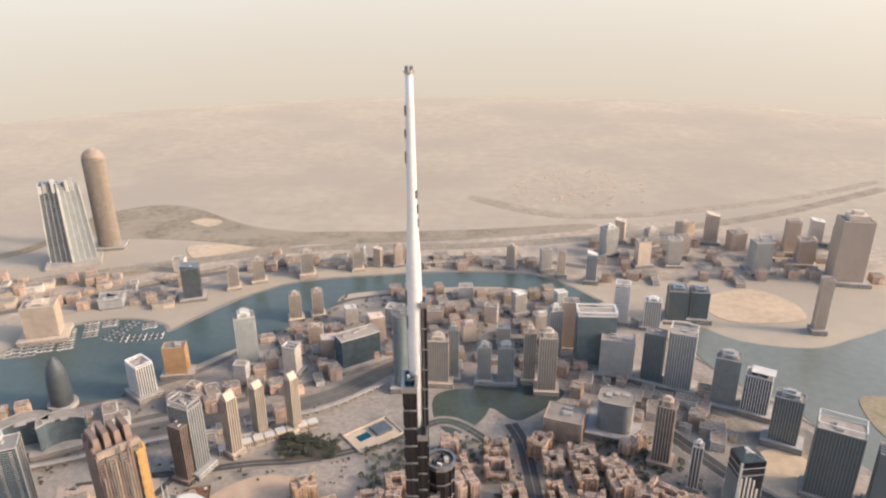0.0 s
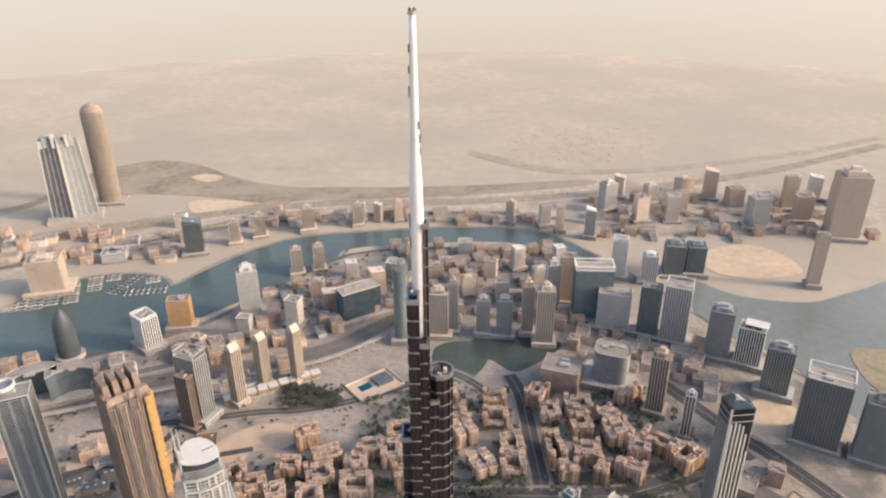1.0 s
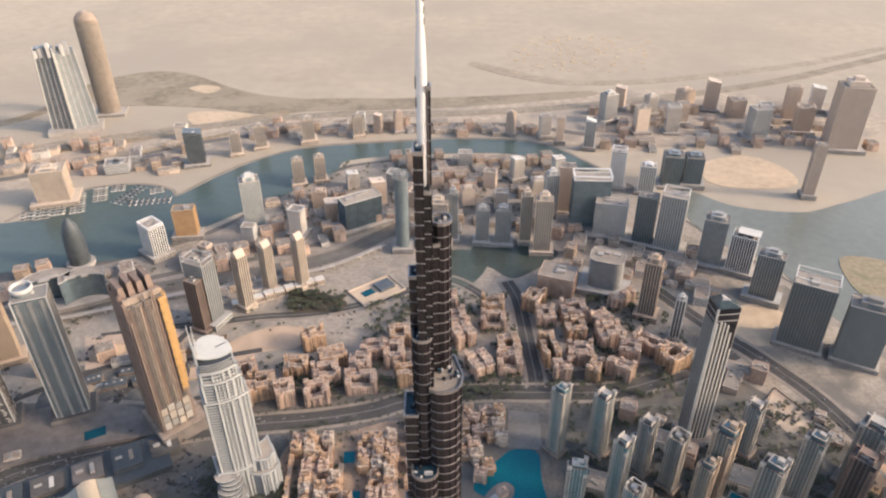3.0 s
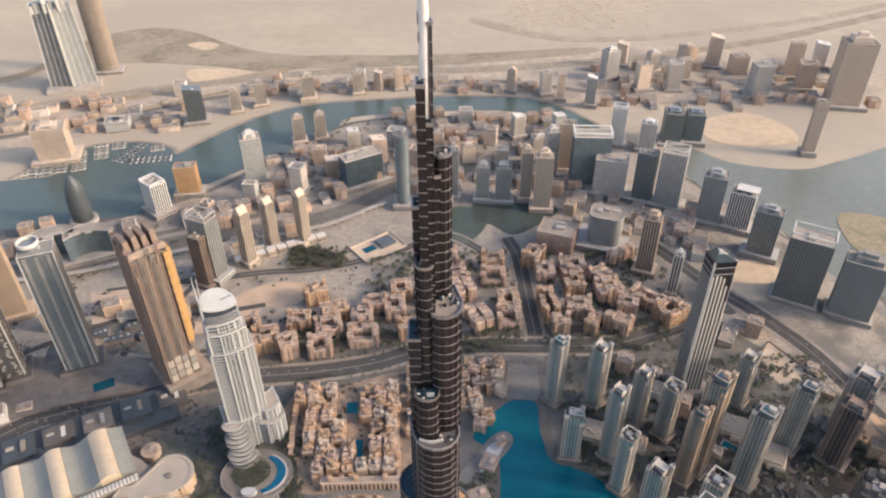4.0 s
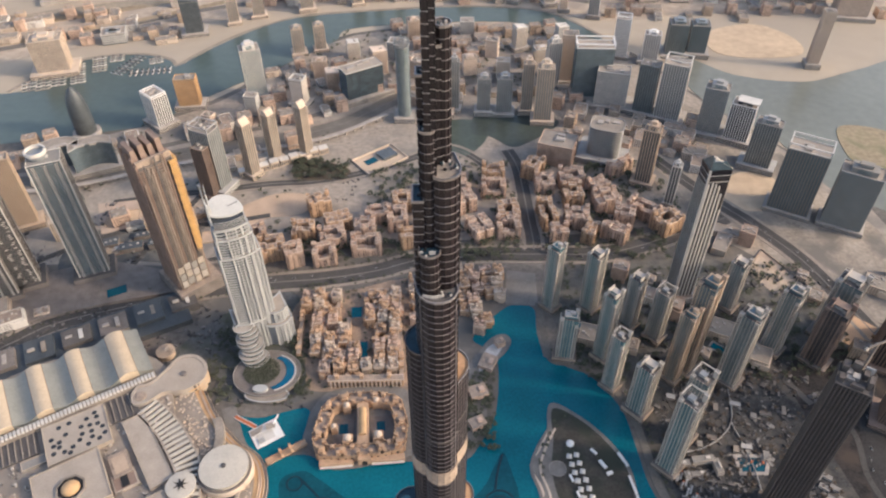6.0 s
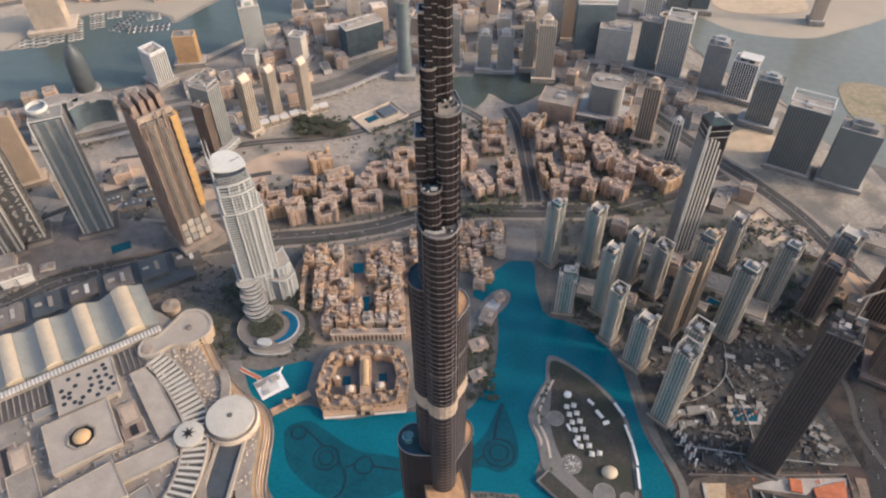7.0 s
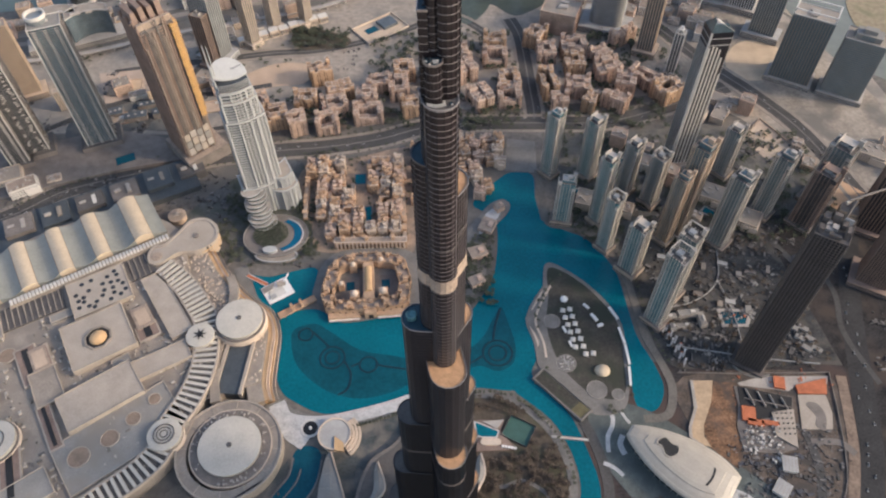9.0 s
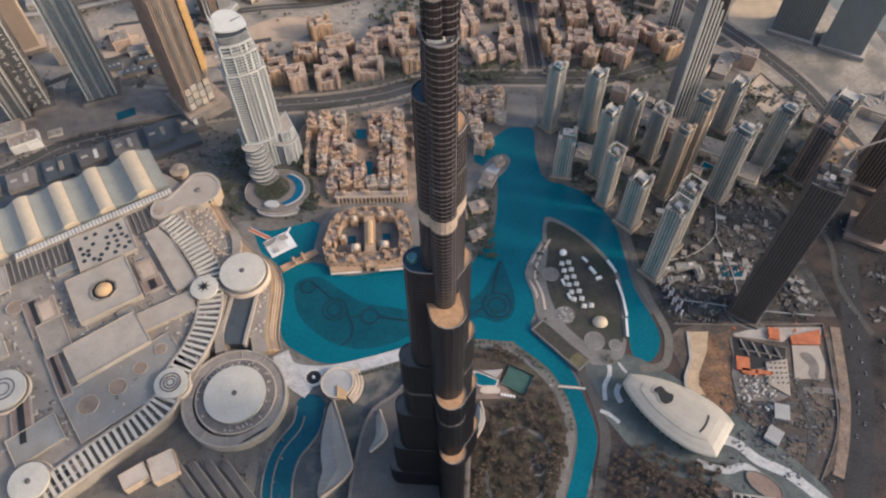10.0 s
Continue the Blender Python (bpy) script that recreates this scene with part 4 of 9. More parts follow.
# two curved glass blades on the far shore
tb = thing("twin_blade_tower", -1102, 1941, 0, 20, "pair of curved grey glass blades with pale edges, hazy", "tower", "towers of the district")
for s in (-1, 1):
    out = [(s * (2 + 62 * k / 8), -26 + 22 * math.sin(math.pi * 0.5 * k / 8)) for k in range(9)] + [(s * (2 + 58 * k / 8), 12 + 14 * math.sin(math.pi * 0.5 * k / 8)) for k in range(8, -1, -1)]
    top = [(x * 0.8, y * 0.8) for x, y in out]
    n = len(out)
    blade = part("blade", Geo().prism(out if s > 0 else out[::-1], 0, 252 if s < 0 else 236, top if s > 0 else top[::-1]), GLASS_PALE if s > 0 else GLASS_GREY, tb)
    for k in (0, 2, 4, 6, 8):
        part("edge_fin", Geo().bar((*out[k], 0), (*top[k], 254 if s < 0 else 238), 1.5 if k in (0, 8) else 0.7), WHITE_WORN, blade)
    g = Geo()
    for k in range(1, 30):
        t = k / 30
        ring = [(p[0] * (1 - t) + q[0] * t, p[1] * (1 - t) + q[1] * t) for p, q in zip(out, top)]
        if s < 0:
            ring = ring[::-1]
        g.ring(grown(ring, 0.5), grown(ring, -0.4), 250 * t - 0.5, 250 * t + 0.5)
    stuff("floor_band", g, GREY, blade)
part("podium", Geo().box(0, 0, 0, 150, 80, 12), CONCRETE, tb)
for k in range(9):
    part("crown_block", Geo().box(-46 + 11.5 * k, -12 + 7 * (k % 3), 226, 7 + 2 * (k % 2), 12, 20 + 6 * ((k * 5) % 4)), (WHITE_WORN, GREY, GLASS_PALE)[k % 3], tb)

# ---- the tall tower ----
BX, BY = -5.0, 110.0
burj = thing("skyscraper", BX, BY, 0, 0, "very tall stepped bronze-glass tower with steel fins, white spire", "skyscraper")


def wing_outline(ang, r, hw, back=2.0, n=8):
    pts = [(-back, -hw), (max(r - hw, 0.0), -hw)]
    pts += [(max(r - hw, 0.0) + hw * math.cos(radians(a)), hw * math.sin(radians(a))) for a in (-90 + 180 * k / n for k in range(1, n))]
    pts += [(max(r - hw, 0.0), hw), (-back, hw)]
    c, s = math.cos(radians(ang)), math.sin(radians(ang))
    return [(x * c - y * s, x * s + y * c) for x, y in pts]


def tier(pts, z0, z1, glass, fin_step=2.4, floor=3.7, dots=True, finish=ROOF_DARK, parapet=STEEL):
    """One tier: glass body, floor slabs, upright fins, steel balcony plates, terrace and parapet."""
    seg = part("tier", Geo().prism(pts, z0, z1), glass, burj)
    plates = Geo()
    nf = max(1, int((z1 - z0) / floor))
    out = grown(pts, 0.14)
    # fins and slab edges darken downwards, shade put into their colour
    high, metal = z1 > 575, BROWN_FIN if z1 > 400 else FIN_SHADED
    if high:
        repeat("floor_slab", Geo().ring(grown(pts, 0.22), grown(pts, -0.2), -0.13, 0.12), SLAB_EDGE, seg, [(0, 0, z0 + (z1 - z0) * k / nf, 0) for k in range(nf + 1)])
    else:
        g = Geo()
        for k in range(nf + 1):
            z = z0 + (z1 - z0) * k / nf
            g.ring(out, grown(pts, -0.2), z - 0.09, z + 0.08)
        stuff("floor_slab", g, SLAB_EDGE if z1 > 500 else STEEL_DULL if z1 > 310 else FIN_SHADED, seg)
    spots = [(x, y, a) for x, y, a in along(pts, fin_step)][1:]
    for i, (x, y, a) in enumerate(spots):
        if dots:
            for k in range(nf):
                z = z0 + (z1 - z0) * (k + 1) / nf
                plates.box(x, y, z - 0.26, 0.3, 0.45, 0.4, a)
    if high:
        repeat("fin", Geo().box(0, 0, z0, 0.16, 0.5, z1 - z0), metal, seg, [(x, y, 0, a) for x, y, a in spots])
    else:
        g = Geo()
        for x, y, a in spots:
            g.box(x, y, z0, 0.16, 0.5, z1 - z0, a)
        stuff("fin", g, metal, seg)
    if dots:
        stuff("balcony_plate", plates, PLATE_STEEL, seg)
    part("parapet", Geo().ring(grown(pts, 0.45), grown(pts, -0.05), z1, z1 + 1.0), parapet, seg)
    part("terrace", Geo().prism(grown(pts, -0.3), z1 + 0.02, z1 + 0.3), finish, seg)
    return seg


WINGS = (
    (176, ((50, 64, 12), (125, 56, 12), (215, 47, 11.5), (318, 37, 11), (458, 26, 10.5), (606, 13.4, 9.6))),
    (283, ((45, 60, 11.5), (190, 48, 12), (300, 40, 12.2), (420, 31, 12.5), (645, 15.2, 8.0))),
    (57, ((70, 60, 11), (200, 50, 10.5), (320, 40, 10.2), (440, 30, 10), (578, 20, 9.9))),
)
for wi, (ang, tiers) in enumerate(WINGS):
    z = 0.0
    for ti, (top, r, hw) in enumerate(tiers):
        # orange floors on the sunward terraces, sunlight put into the colour
        fin = BLUE_TARP if wi == 0 and ti > 3 else TERRACE if wi == 2 or (wi == 1 and ti in (1, 2, 3)) else ROOF_DARK
        # glass by height: brown above as if lit, near-black below as shade
        tier(wing_outline(ang, r, hw), z, top, GLASS_BRONZE if top > 560 else GLASS_SMOKE if top > 400 else GLASS_SHADED, 2.2 if top > 500 else 3.2, 3.7, top > 560, fin, SLAB_EDGE if fin is TERRACE or ti == 4 else STEEL_DULL if top > 500 else STEEL_DARK)
        z = top
hexa = lambda r, cx=0.0, cy=0.0, n=8: [(cx + r * math.cos(2 * math.pi * (k + 0.5) / n), cy + r * math.sin(2 * math.pi * (k + 0.5) / n)) for k in range(n)]
bow = lambda x0, x1, y0, y1: [(x0, y1), (x0, y0)] + [((x0 + x1) / 2 - (x1 - x0) / 2 * math.cos(math.pi * k / 8), y0 - (x1 - x0) * 0.42 * math.sin(math.pi * k / 8)) for k in range(1, 8)] + [(x1, y0), (x1, y1)]
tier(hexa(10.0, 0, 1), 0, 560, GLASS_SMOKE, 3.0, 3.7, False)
tier([(-6.9, -5), (9.6, -5), (9.6, 9), (-6.9, 9)], 560, 641, GLASS_BRONZE, 2.2, 3.7, True)
tier([(-7.0, -5.6), (-3.3, -5.6), (-3.3, 4), (-7.0, 4)], 606, 688, GLASS_BRONZE, 1.4, 3.7, True, BLUE_TARP)
tier(bow(-5.2, 2.6, -8.2, 2), 641, 666, GLASS_BRONZE, 1.8, 3.7, True, BLUE_TARP)
tier([(0.9, -6.0), (2.6, -7.0), (4.6, -7.3), (6.6, -6.9), (8.4, -5.8), (9.7, -4.0), (10.2, 0), (8.0, 8.5), (0.9, 8.5)], 641, 699, GLASS_BRONZE, 1.5, 3.7, True, ROOF)
tier(bow(-3.8, 1.3, -3.6, 3), 666, 717, GLASS_BRONZE, 1.2, 3.7, True, BLUE_TARP)
tier([(-4.4, 0), (-2.4, 0), (-2.4, 5), (-4.4, 5)], 688, 735, GLASS_BRONZE, 0.9, 3.7, True, BLUE_TARP)
tier([(0.9, 1.6), (3.6, 2.2), (3.6, 8), (0.9, 8)], 699, 744, GLASS_BRONZE, 1.1, 3.6, True, ROOF)
tier(hexa(2.75, 4.15, 5.6, 12), 699, 750, GLASS_BRONZE, 1.1, 3.6, True, ROOF)
tier([(-1.95, -4.6), (1.6, -4.6), (1.6, 6), (-1.95, 6)], 699, 763.5, GLASS_BRONZE, 0.9, 3.6, True)
tier([(-2.05, -5.6), (-0.1, -5.6), (-0.1, -0.4), (-2.05, -0.4)], 717, 774.5, GLASS_BRONZE, 0.8, 3.6, True, BLUE_TARP)
tier([(1.3, -1.6), (1.85, -1.6), (1.85, 0.4), (1.3, 0.4)], 735, 789, BROWN, 0.5, 4.0, False)
# bands of louvres round the plant storeys
for ang, r, hw in ((283, 15.2, 8.0), (176, 13.4, 9.6), (57, 20.0, 9.9)):
    for z0, z1, o in ((508, 519, 0.5), (546, 547.4, 0.35)):
        part("plant_band", Geo().ring(wing_outline(ang, r + o, hw + o), wing_outline(ang, r - 0.4, hw - 0.3), z0, z1), STONE_ROOF if z1 < 530 else STEEL_DULL, burj, "pale louvred plant-storey band")
    part("low_band", Geo().ring(wing_outline(ang, {283: 40, 176: 37, 57: 40}[ang] + 0.4, {283: 12.2, 176: 11, 57: 10.2}[ang] + 0.4), wing_outline(ang, 30, 9), 262, 266), STEEL_DULL, burj)
part("cooling_drum", Geo().lathe(-19.5, 1.0, [(3.6, 458.3), (3.6, 462), (3.0, 462.6)], 20), GLASS_TEAL, burj, "teal-topped round drum on the terrace")
lift = lambda z: z + (845 - z) * 0.0984
spire = part("spire", Geo().lathe(0.0, -0.5, [(r * 0.9, lift(z)) for r, z in ((1.15, 752), (1.3, 758), (1.45, 772), (1.5, 786), (1.35, 793), (1.02, 799), (0.92, 806), (0.84, 815), (0.72, 822), (0.62, 827.2))], 20), SPIRE_WHITE, burj, "white tapering steel spire", True)
for a in range(0, 360, 60):
    x, y = 0.5 * math.cos(radians(a)), 0.5 * math.sin(radians(a)) - 0.5
    part("beacon", Geo().lathe(x, y, [(0.14, 828.7), (0.16, 829.2), (0.1, 829.5)], 8), STEEL_DULL, spire)
part("spire_collar", Geo().ring(oval(1.6, 1.6, 16, 0, -0.5), oval(1.1, 1.1, 16, 0, -0.5), 828.4, 828.8), STEEL, spire)
for z, ln, a, r in ((819.5, 1.6, 200, 0.78), (815.6, 1.4, 190, 0.85), (811, 2.0, 185, 0.9), (804.5, 1.5, 330, 0.93), (801.6, 1.6, 345, 0.98), (799, 1.5, 350, 1.02), (783, 3.0, 195, 1.5), (778, 2.6, 200, 1.48), (766, 2.2, 330, 1.4), (761, 2.2, 340, 1.35)):
    x, y = 0.9 * r * math.cos(radians(a)), 0.9 * r * math.sin(radians(a)) - 0.5
    part("maintenance_hatch", Geo().box(x, y, lift(z), 0.3, 0.45, ln * 0.95, a), STEEL_DULL, spire)
# equipment left on the small roof terraces
rng = random.Random(14)
for cx, cy, z, r, n in ((4.1, 5.6, 750.3, 1.9, 9), (-1.25, -3.6, 717.3, 1.8, 8), (6.4, 0.5, 699.3, 3.2, 14), (-1.1, -3.0, 774.8, 0.5, 3), (-3.4, 2.4, 735.3, 0.7, 4), (-2.4, -8.6, 666.3, 2.4, 8), (-5.1, -1, 688.3, 1.2, 4), (4.5, -10.5, 645.3, 2.6, 7)):
    for k in range(n):
        a, q = rng.uniform(0, 6.283), r * math.sqrt(rng.random())
        part("roof_unit", Geo().box(cx + q * math.cos(a), cy + q * math.sin(a), z, rng.uniform(0.3, 1.1), rng.uniform(0.3, 1.1), rng.uniform(0.3, 1.3), rng.uniform(0, 90)), (STEEL_DARK, WHITE_WORN, BLUE_TARP, BLACK)[k % 4], burj)
for k in range(9):
    part("terrace_screen", Geo().box(-4.0 + 0.95 * k, -12.2 + 0.10 * abs(k - 4) ** 1.6, 645.3, 0.75, 0.4, 1.5), WHITE_WORN, burj)
part("roof_sign", Geo().box(-0.2, -9.4, 666.3, 2.6, 0.5, 1.6), GREY, burj)

# ---- white hotel tower with the tilted crown ----
addr = thing("hotel_tower", -289, 630, 0, 27, "tall white curved hotel tower with balconies, tilted crown and masts", "hotel")


WHITE_HOTEL = surf("hotel_white", (0.40, 0.395, 0.385), 0.08, 0.06, 0.5, grain=0.6, bump=0.05)
GLASS_HOTEL = surf("hotel_glass", (0.07, 0.085, 0.09), 0.2, 0.06, 0.25, metal=0.3, grain=0.4, bump=0.0)


def bowed(w, d, bow, cx=0.0, cy=0.0):
    return [(cx + x, cy - y) for x, y in crescent(w, d, bow)][::-1]


def hotel_stage(z0, z1, w, d, bow, cx, cy, step=4.5):
    """A stage of the hotel: glazed body, thin balcony lines, dense slim piers on the middle bays, bold frames."""
    pts = bowed(w, d, bow, cx, cy)
    st = part("stage", Geo().prism(grown(pts, -2.2), z0, z1), GLASS_HOTEL, addr)
    n = max(2, int((z1 - z0) / step))
    repeat("balcony", Geo().ring(grown(pts, 0.35), grown(pts, -2.6), -0.5, 0.55), WHITE_HOTEL, st, [(0, 0, z0 + (z1 - z0) * (k + 0.5) / n, 0) for k in range(n)])
    spots = [(x, y, 0, a) for x, y, a in along(pts, 4.4)]
    repeat("pier", Geo().box(0, 0, z0, 1.0, 1.3, z1 - z0), WHITE_HOTEL, st, [p for p in spots if not (cx - w * 0.46 < p[0] < cx - w * 0.2 or cx + w * 0.12 < p[0] < cx + w * 0.26)])
    for u in (-0.49, -0.19, 0.1, 0.27, 0.49):
        x = cx + u * w
        y = min(p[1] for p in along(pts, 1.0) if abs(p[0] - x) < 1.2)
        part("bold_pier", Geo().box(x, y + 0.2, z0, 2.2, 2.6, z1 - z0 + 1), WHITE_HOTEL, st)
    part("cornice", Geo().ring(grown(pts, 1.1), grown(pts, -1.2), z1 - 1.4, z1 + 1.0), WHITE_HOTEL, st)
    part("roof", Geo().prism(grown(pts, -0.5), z1, z1 + 0.4), ROOF_PALE, st)


hotel_stage(0, 60, 62, 34, 7, -2, 3)
hotel_stage(60, 190, 56, 29, 6, 0, 0)
hotel_stage(0, 66, 30, 33, 8, 30, 1)
hotel_stage(0, 44, 40, 37, 10, 29, -1)
hotel_stage(190, 222, 49, 28, 6, -1, 1)
hotel_stage(222, 238, 45, 27, 5, -2, 2)
part("sky_bar", Geo().prism(bowed(41, 22, 5, -2, 2), 238.4, 250), GLASS_DARK, addr, "dark glazed storey below the crown")
for k in range(4):
    part("sky_bar_rail", Geo().ring(grown(bowed(41, 22, 5, -2, 2), 0.5), bowed(40, 21, 5, -2, 2), 240.5 + 2.8 * k, 241.1 + 2.8 * k), WHITE_HOTEL, addr)
back = [(-2 + 23 * math.cos(radians(a)), 4 + 22 * math.sin(radians(a))) for a in range(-14, 195, 11)]
part("back_wall", Geo().strip([(x * 0.93, 4 + (y - 4) * 0.88) for x, y in back], back, 195, 252), WHITE_HOTEL, addr, "curved white back wall")
disc = [(-2 + 23.5 * math.cos(radians(a)), 3 + 25 * math.sin(radians(a))) for a in range(0, 181, 12)] + [(-2 + 23.5 * math.cos(radians(a)), 3 + 9 * math.sin(radians(a))) for a in range(192, 360, 12)]
n = len(disc)
g = Geo()
tilt = lambda x, y: 252.5 - 0.12 * x + 0.34 * y
g.v = [(x, y, tilt(x, y)) for x, y in disc] + [(x, y, tilt(x, y) + 2.4) for x, y in disc]
g.f = [tuple(range(n - 1, -1, -1)), tuple(range(n, 2 * n))] + [(i, (i + 1) % n, n + (i + 1) % n, n + i) for i in range(n)]
part("tilted_crown", g, WHITE_HOTEL, addr, "thin tilted white disc roof")
for k in range(7):
    part("roof_sign", Geo().box(3 + 2.1 * k, 9 + 0.55 * k, tilt(3 + 2.1 * k, 9 + 0.55 * k) + 2.3, 1.3, 2.4, 0.35, 14), STEEL_DARK, addr)
part("mast_wall", Geo().box(-24.2, -1, 244, 1.6, 12, 34), WHITE_HOTEL, addr)
for dx, dy, top in ((-25.5, -4, 312), (-20.5, 3, 304)):
    part("mast", Geo().lathe(dx, dy, [(1.0, 256), (0.8, 285), (0.4, top)], 8), WHITE_HOTEL, addr)
for k in range(11):
    z, r, cx, cy = 5 + 5.2 * k, 21 - 0.5 * k, -22 + 2.6 * math.sin(1.7 * k) + 0.1 * k, -48 + 3.1 * k
    part("rounded_terrace", Geo().prism(oval(r * 1.8, r * 1.6, 28, cx, cy), max(0.0, z - 5.2), z - 1.1), GLASS_HOTEL, addr)
    part("terrace_rail", Geo().ring(oval(r * 1.8 + 2.2, r * 1.6 + 2.2, 28, cx, cy), oval(r * 1.8 + 1.0, r * 1.6 + 1.0, 28, cx, cy), z - 1.1, z + 0.5), WHITE_HOTEL, addr)
    part("terrace_deck", Geo().prism(oval(r * 1.8 + 1.6, r * 1.6 + 1.6, 28, cx, cy), z - 1.1, z - 0.4), CONCRETE, addr)
hp = thing("hotel_podium", -266, 556, 0, 0, "rounded pale hotel podium with deck and curved blue pool", "podium")
part("deck", Geo().prism(oval(100, 84, 36), 0, 7), CONCRETE_DARK, hp)
part("deck_paving", Geo().prism(oval(94, 78, 36), 7, 7.3), CONCRETE_DARK, hp)
part("deck_rim", Geo().ring(oval(101, 85, 36), oval(98.8, 82.8, 36), 7, 8.0), ROOF_GREY, hp)
leafy, rng = Geo(), random.Random(31)
for k in range(1700):
    a, r = rng.uniform(0, 6.283), 27 * math.sqrt(rng.random())
    x, y, q, t = -8 + r * math.cos(a), r * 0.95 * math.sin(a) + 2, rng.uniform(0.5, 1.3), rng.uniform(0, 6.283)
    u, v, z = q * math.cos(t), q * math.sin(t), 7.4 + rng.uniform(0.3, 4.0)
    leafy.add([(x - u, y - v, z), (x + v, y - u, z + 0.5), (x + u, y + v, z - 0.2), (x - v, y + u, z + 0.4)], [(0, 1, 2, 3)])
stuff("planting", leafy, LEAF, hp, "dark leafy planting on the deck")
arc = [(30 * math.cos(radians(a)), 30 * math.sin(radians(a))) for a in range(-70, 71, 10)]
part("pool", Geo().strip([(x * 1.28 + 2, y * 1.1) for x, y in arc], [(x * 0.98 - 1, y * 0.95) for x, y in arc], 7.3, 8.0), surf("hotel_pool_blue", (0.006, 0.085, 0.16), 0.12, 0.05, 0.2, grain=0.3, bump=0.02, spec=0.25), hp, "curved deep-blue pool")
part("pool_edge", Geo().strip([(x * 1.36 + 2, y * 1.17) for x, y in arc], [(x * 1.29 + 2, y * 1.11) for x, y in arc], 7.3, 8.3), WHITE_HOTEL, hp)
part("oval_pavilion", Geo().prism(oval(22, 13, 20, -4, -31), 7.3, 12), WHITE_HOTEL, hp)
part("front_terrace", Geo().prism(oval(64, 26, 24, 6, -38), 0, 5), ROOF, hp)
part("terrace_edge", Geo().ring(oval(65, 27, 24, 6, -38), oval(62, 24, 24, 6, -38), 5, 6.2), WHITE_HOTEL, hp)

# ---- floating stage and lake fountains ----
stg = thing("floating_stage", -250, 456, 0.12, 33, "white floating stage with folded roof sails and gangway", "stage")
part("deck", Geo().box(0, 0, 0, 40, 33, 1.2), WHITE, stg)
part("raised_floor", Geo().box(-2, -4, 1.2, 22, 15, 0.8), WHITE_WORN, stg)
part("roof_sail", Geo().add([(-19, 15, 1.5), (2, 15, 2), (-6, 3, 6), (-19, 4, 3)], [(0, 1, 2, 3)]).add([(4, 15, 2), (18, 12, 1.5), (14, 1, 3), (2, 2, 6)], [(0, 1, 2, 3)]), ROOF_PALE, stg)
part("screen", Geo().box(-10, -8, 1.2, 9, 7, 2.0), GREY, stg)
part("gangway", Geo().box(-17.3, 33.9, 0, 37, 5, 0.9, -62), RUST, stg)
part("gangway_rail", Geo().box(-14.7, 35.3, 0.9, 37, 0.6, 1.0, -62).box(-20.0, 32.5, 0.9, 37, 0.6, 1.0, -62), WHITE, stg)
part("mast_arm", Geo().box(20, 14, 1.2, 16, 2.0, 1.5, 40), WHITE, stg)
flat("fountain_basin", spline([(-217, 389), (-190, 399), (-164, 384), (-122, 356), (-74, 346), (-20, 335), (10, 345), (45, 372), (66, 412), (76, 425), (84, 400), (92, 365), (88, 335), (66, 322), (40, 330), (0, 312), (-46, 306), (-72, 293), (-110, 283), (-148, 288), (-181, 307), (-207, 334), (-218, 366)], 5), 0.0, 0.16, POOL_DEEP, "darker fountain basin floor showing through the lake water", "water")
fr = thing("fountain_pipes", 0, 0, 0, 0, "dark rings and arcs of fountain pipes in the lake", "fountain")
for x, y, r in ((-200, 381, 11), (-159, 344, 18), (-159, 344, 11), (-109, 333, 13), (67, 350, 21), (67, 350, 13)):
    part("pipe_ring", Geo().ring(oval(2 * r, 2 * r, 28, x, y), oval(2 * r - 4.6, 2 * r - 4.6, 28, x, y), 0.1, 0.45), PIPE, fr)
for ctrl in ([(-189, 384), (-172, 368), (-165, 360)], [(-142, 338), (-132, 320), (-134, 298), (-146, 288)], [(-122, 335), (-132, 330)], [(62, 371), (66, 395), (74, 422)], [(-96, 332), (-60, 326), (-20, 322), (20, 330), (46, 345)]):
    part("pipe_arc", Geo().strip(*sides(spline(ctrl, 6, False), 2.8), 0.1, 0.42), PIPE, fr)

bridge = thing("footbridge", -217, 426, 0, 0, "sand-coloured stone footbridge with gate towers", "bridge")
part("deck", Geo().box(0, 0, 1.6, 58, 10, 1.2, 33), STONE_SAND, bridge)
for k in (-2, -1, 0, 1, 2):
    part("bridge_pier", Geo().box(11 * k * 0.84, 11 * k * 0.545, -0.3, 2.4, 9, 2.0, 33), STONE_SAND, bridge)
for k in (-1, 1):
    for s in (-1, 1):
        part("gate_tower", Geo().box(7 * k * 0.84 - s * 4 * 0.545, 7 * k * 0.545 + s * 4 * 0.84, 2.8, 3.4, 3.4, 7.5, 33), STONE_SAND, bridge)
    part("parapet", Geo().box(-k * 4.7 * 0.545, k * 4.7 * 0.84, 2.8, 58, 0.6, 1.1, 33), STONE_SAND, bridge)
fb = thing("canal_bridge", 152, 226, 0, -6, "slim white footbridge across the canal", "bridge")
part("deck", Geo().box(0, 0, 0.4, 46, 3.4, 0.8), WHITE_WORN, fb)
for s in (-1, 1):
    part("railing", Geo().box(0, s * 1.6, 1.2, 46, 0.2, 1.1), STEEL, fb)

# ---- shopping mall ----
# dark brown that gives flat well discs the shade of a recess
WELL = surf("well_shade_brown", (0.24, 0.175, 0.13), 0.2, 0.1, 0.85, grain=0.6)
mall = thing("shopping_mall", -450, 320, 0, 0, "vast pale shopping mall roofs with rotundas and ribbed skylights", "mall")


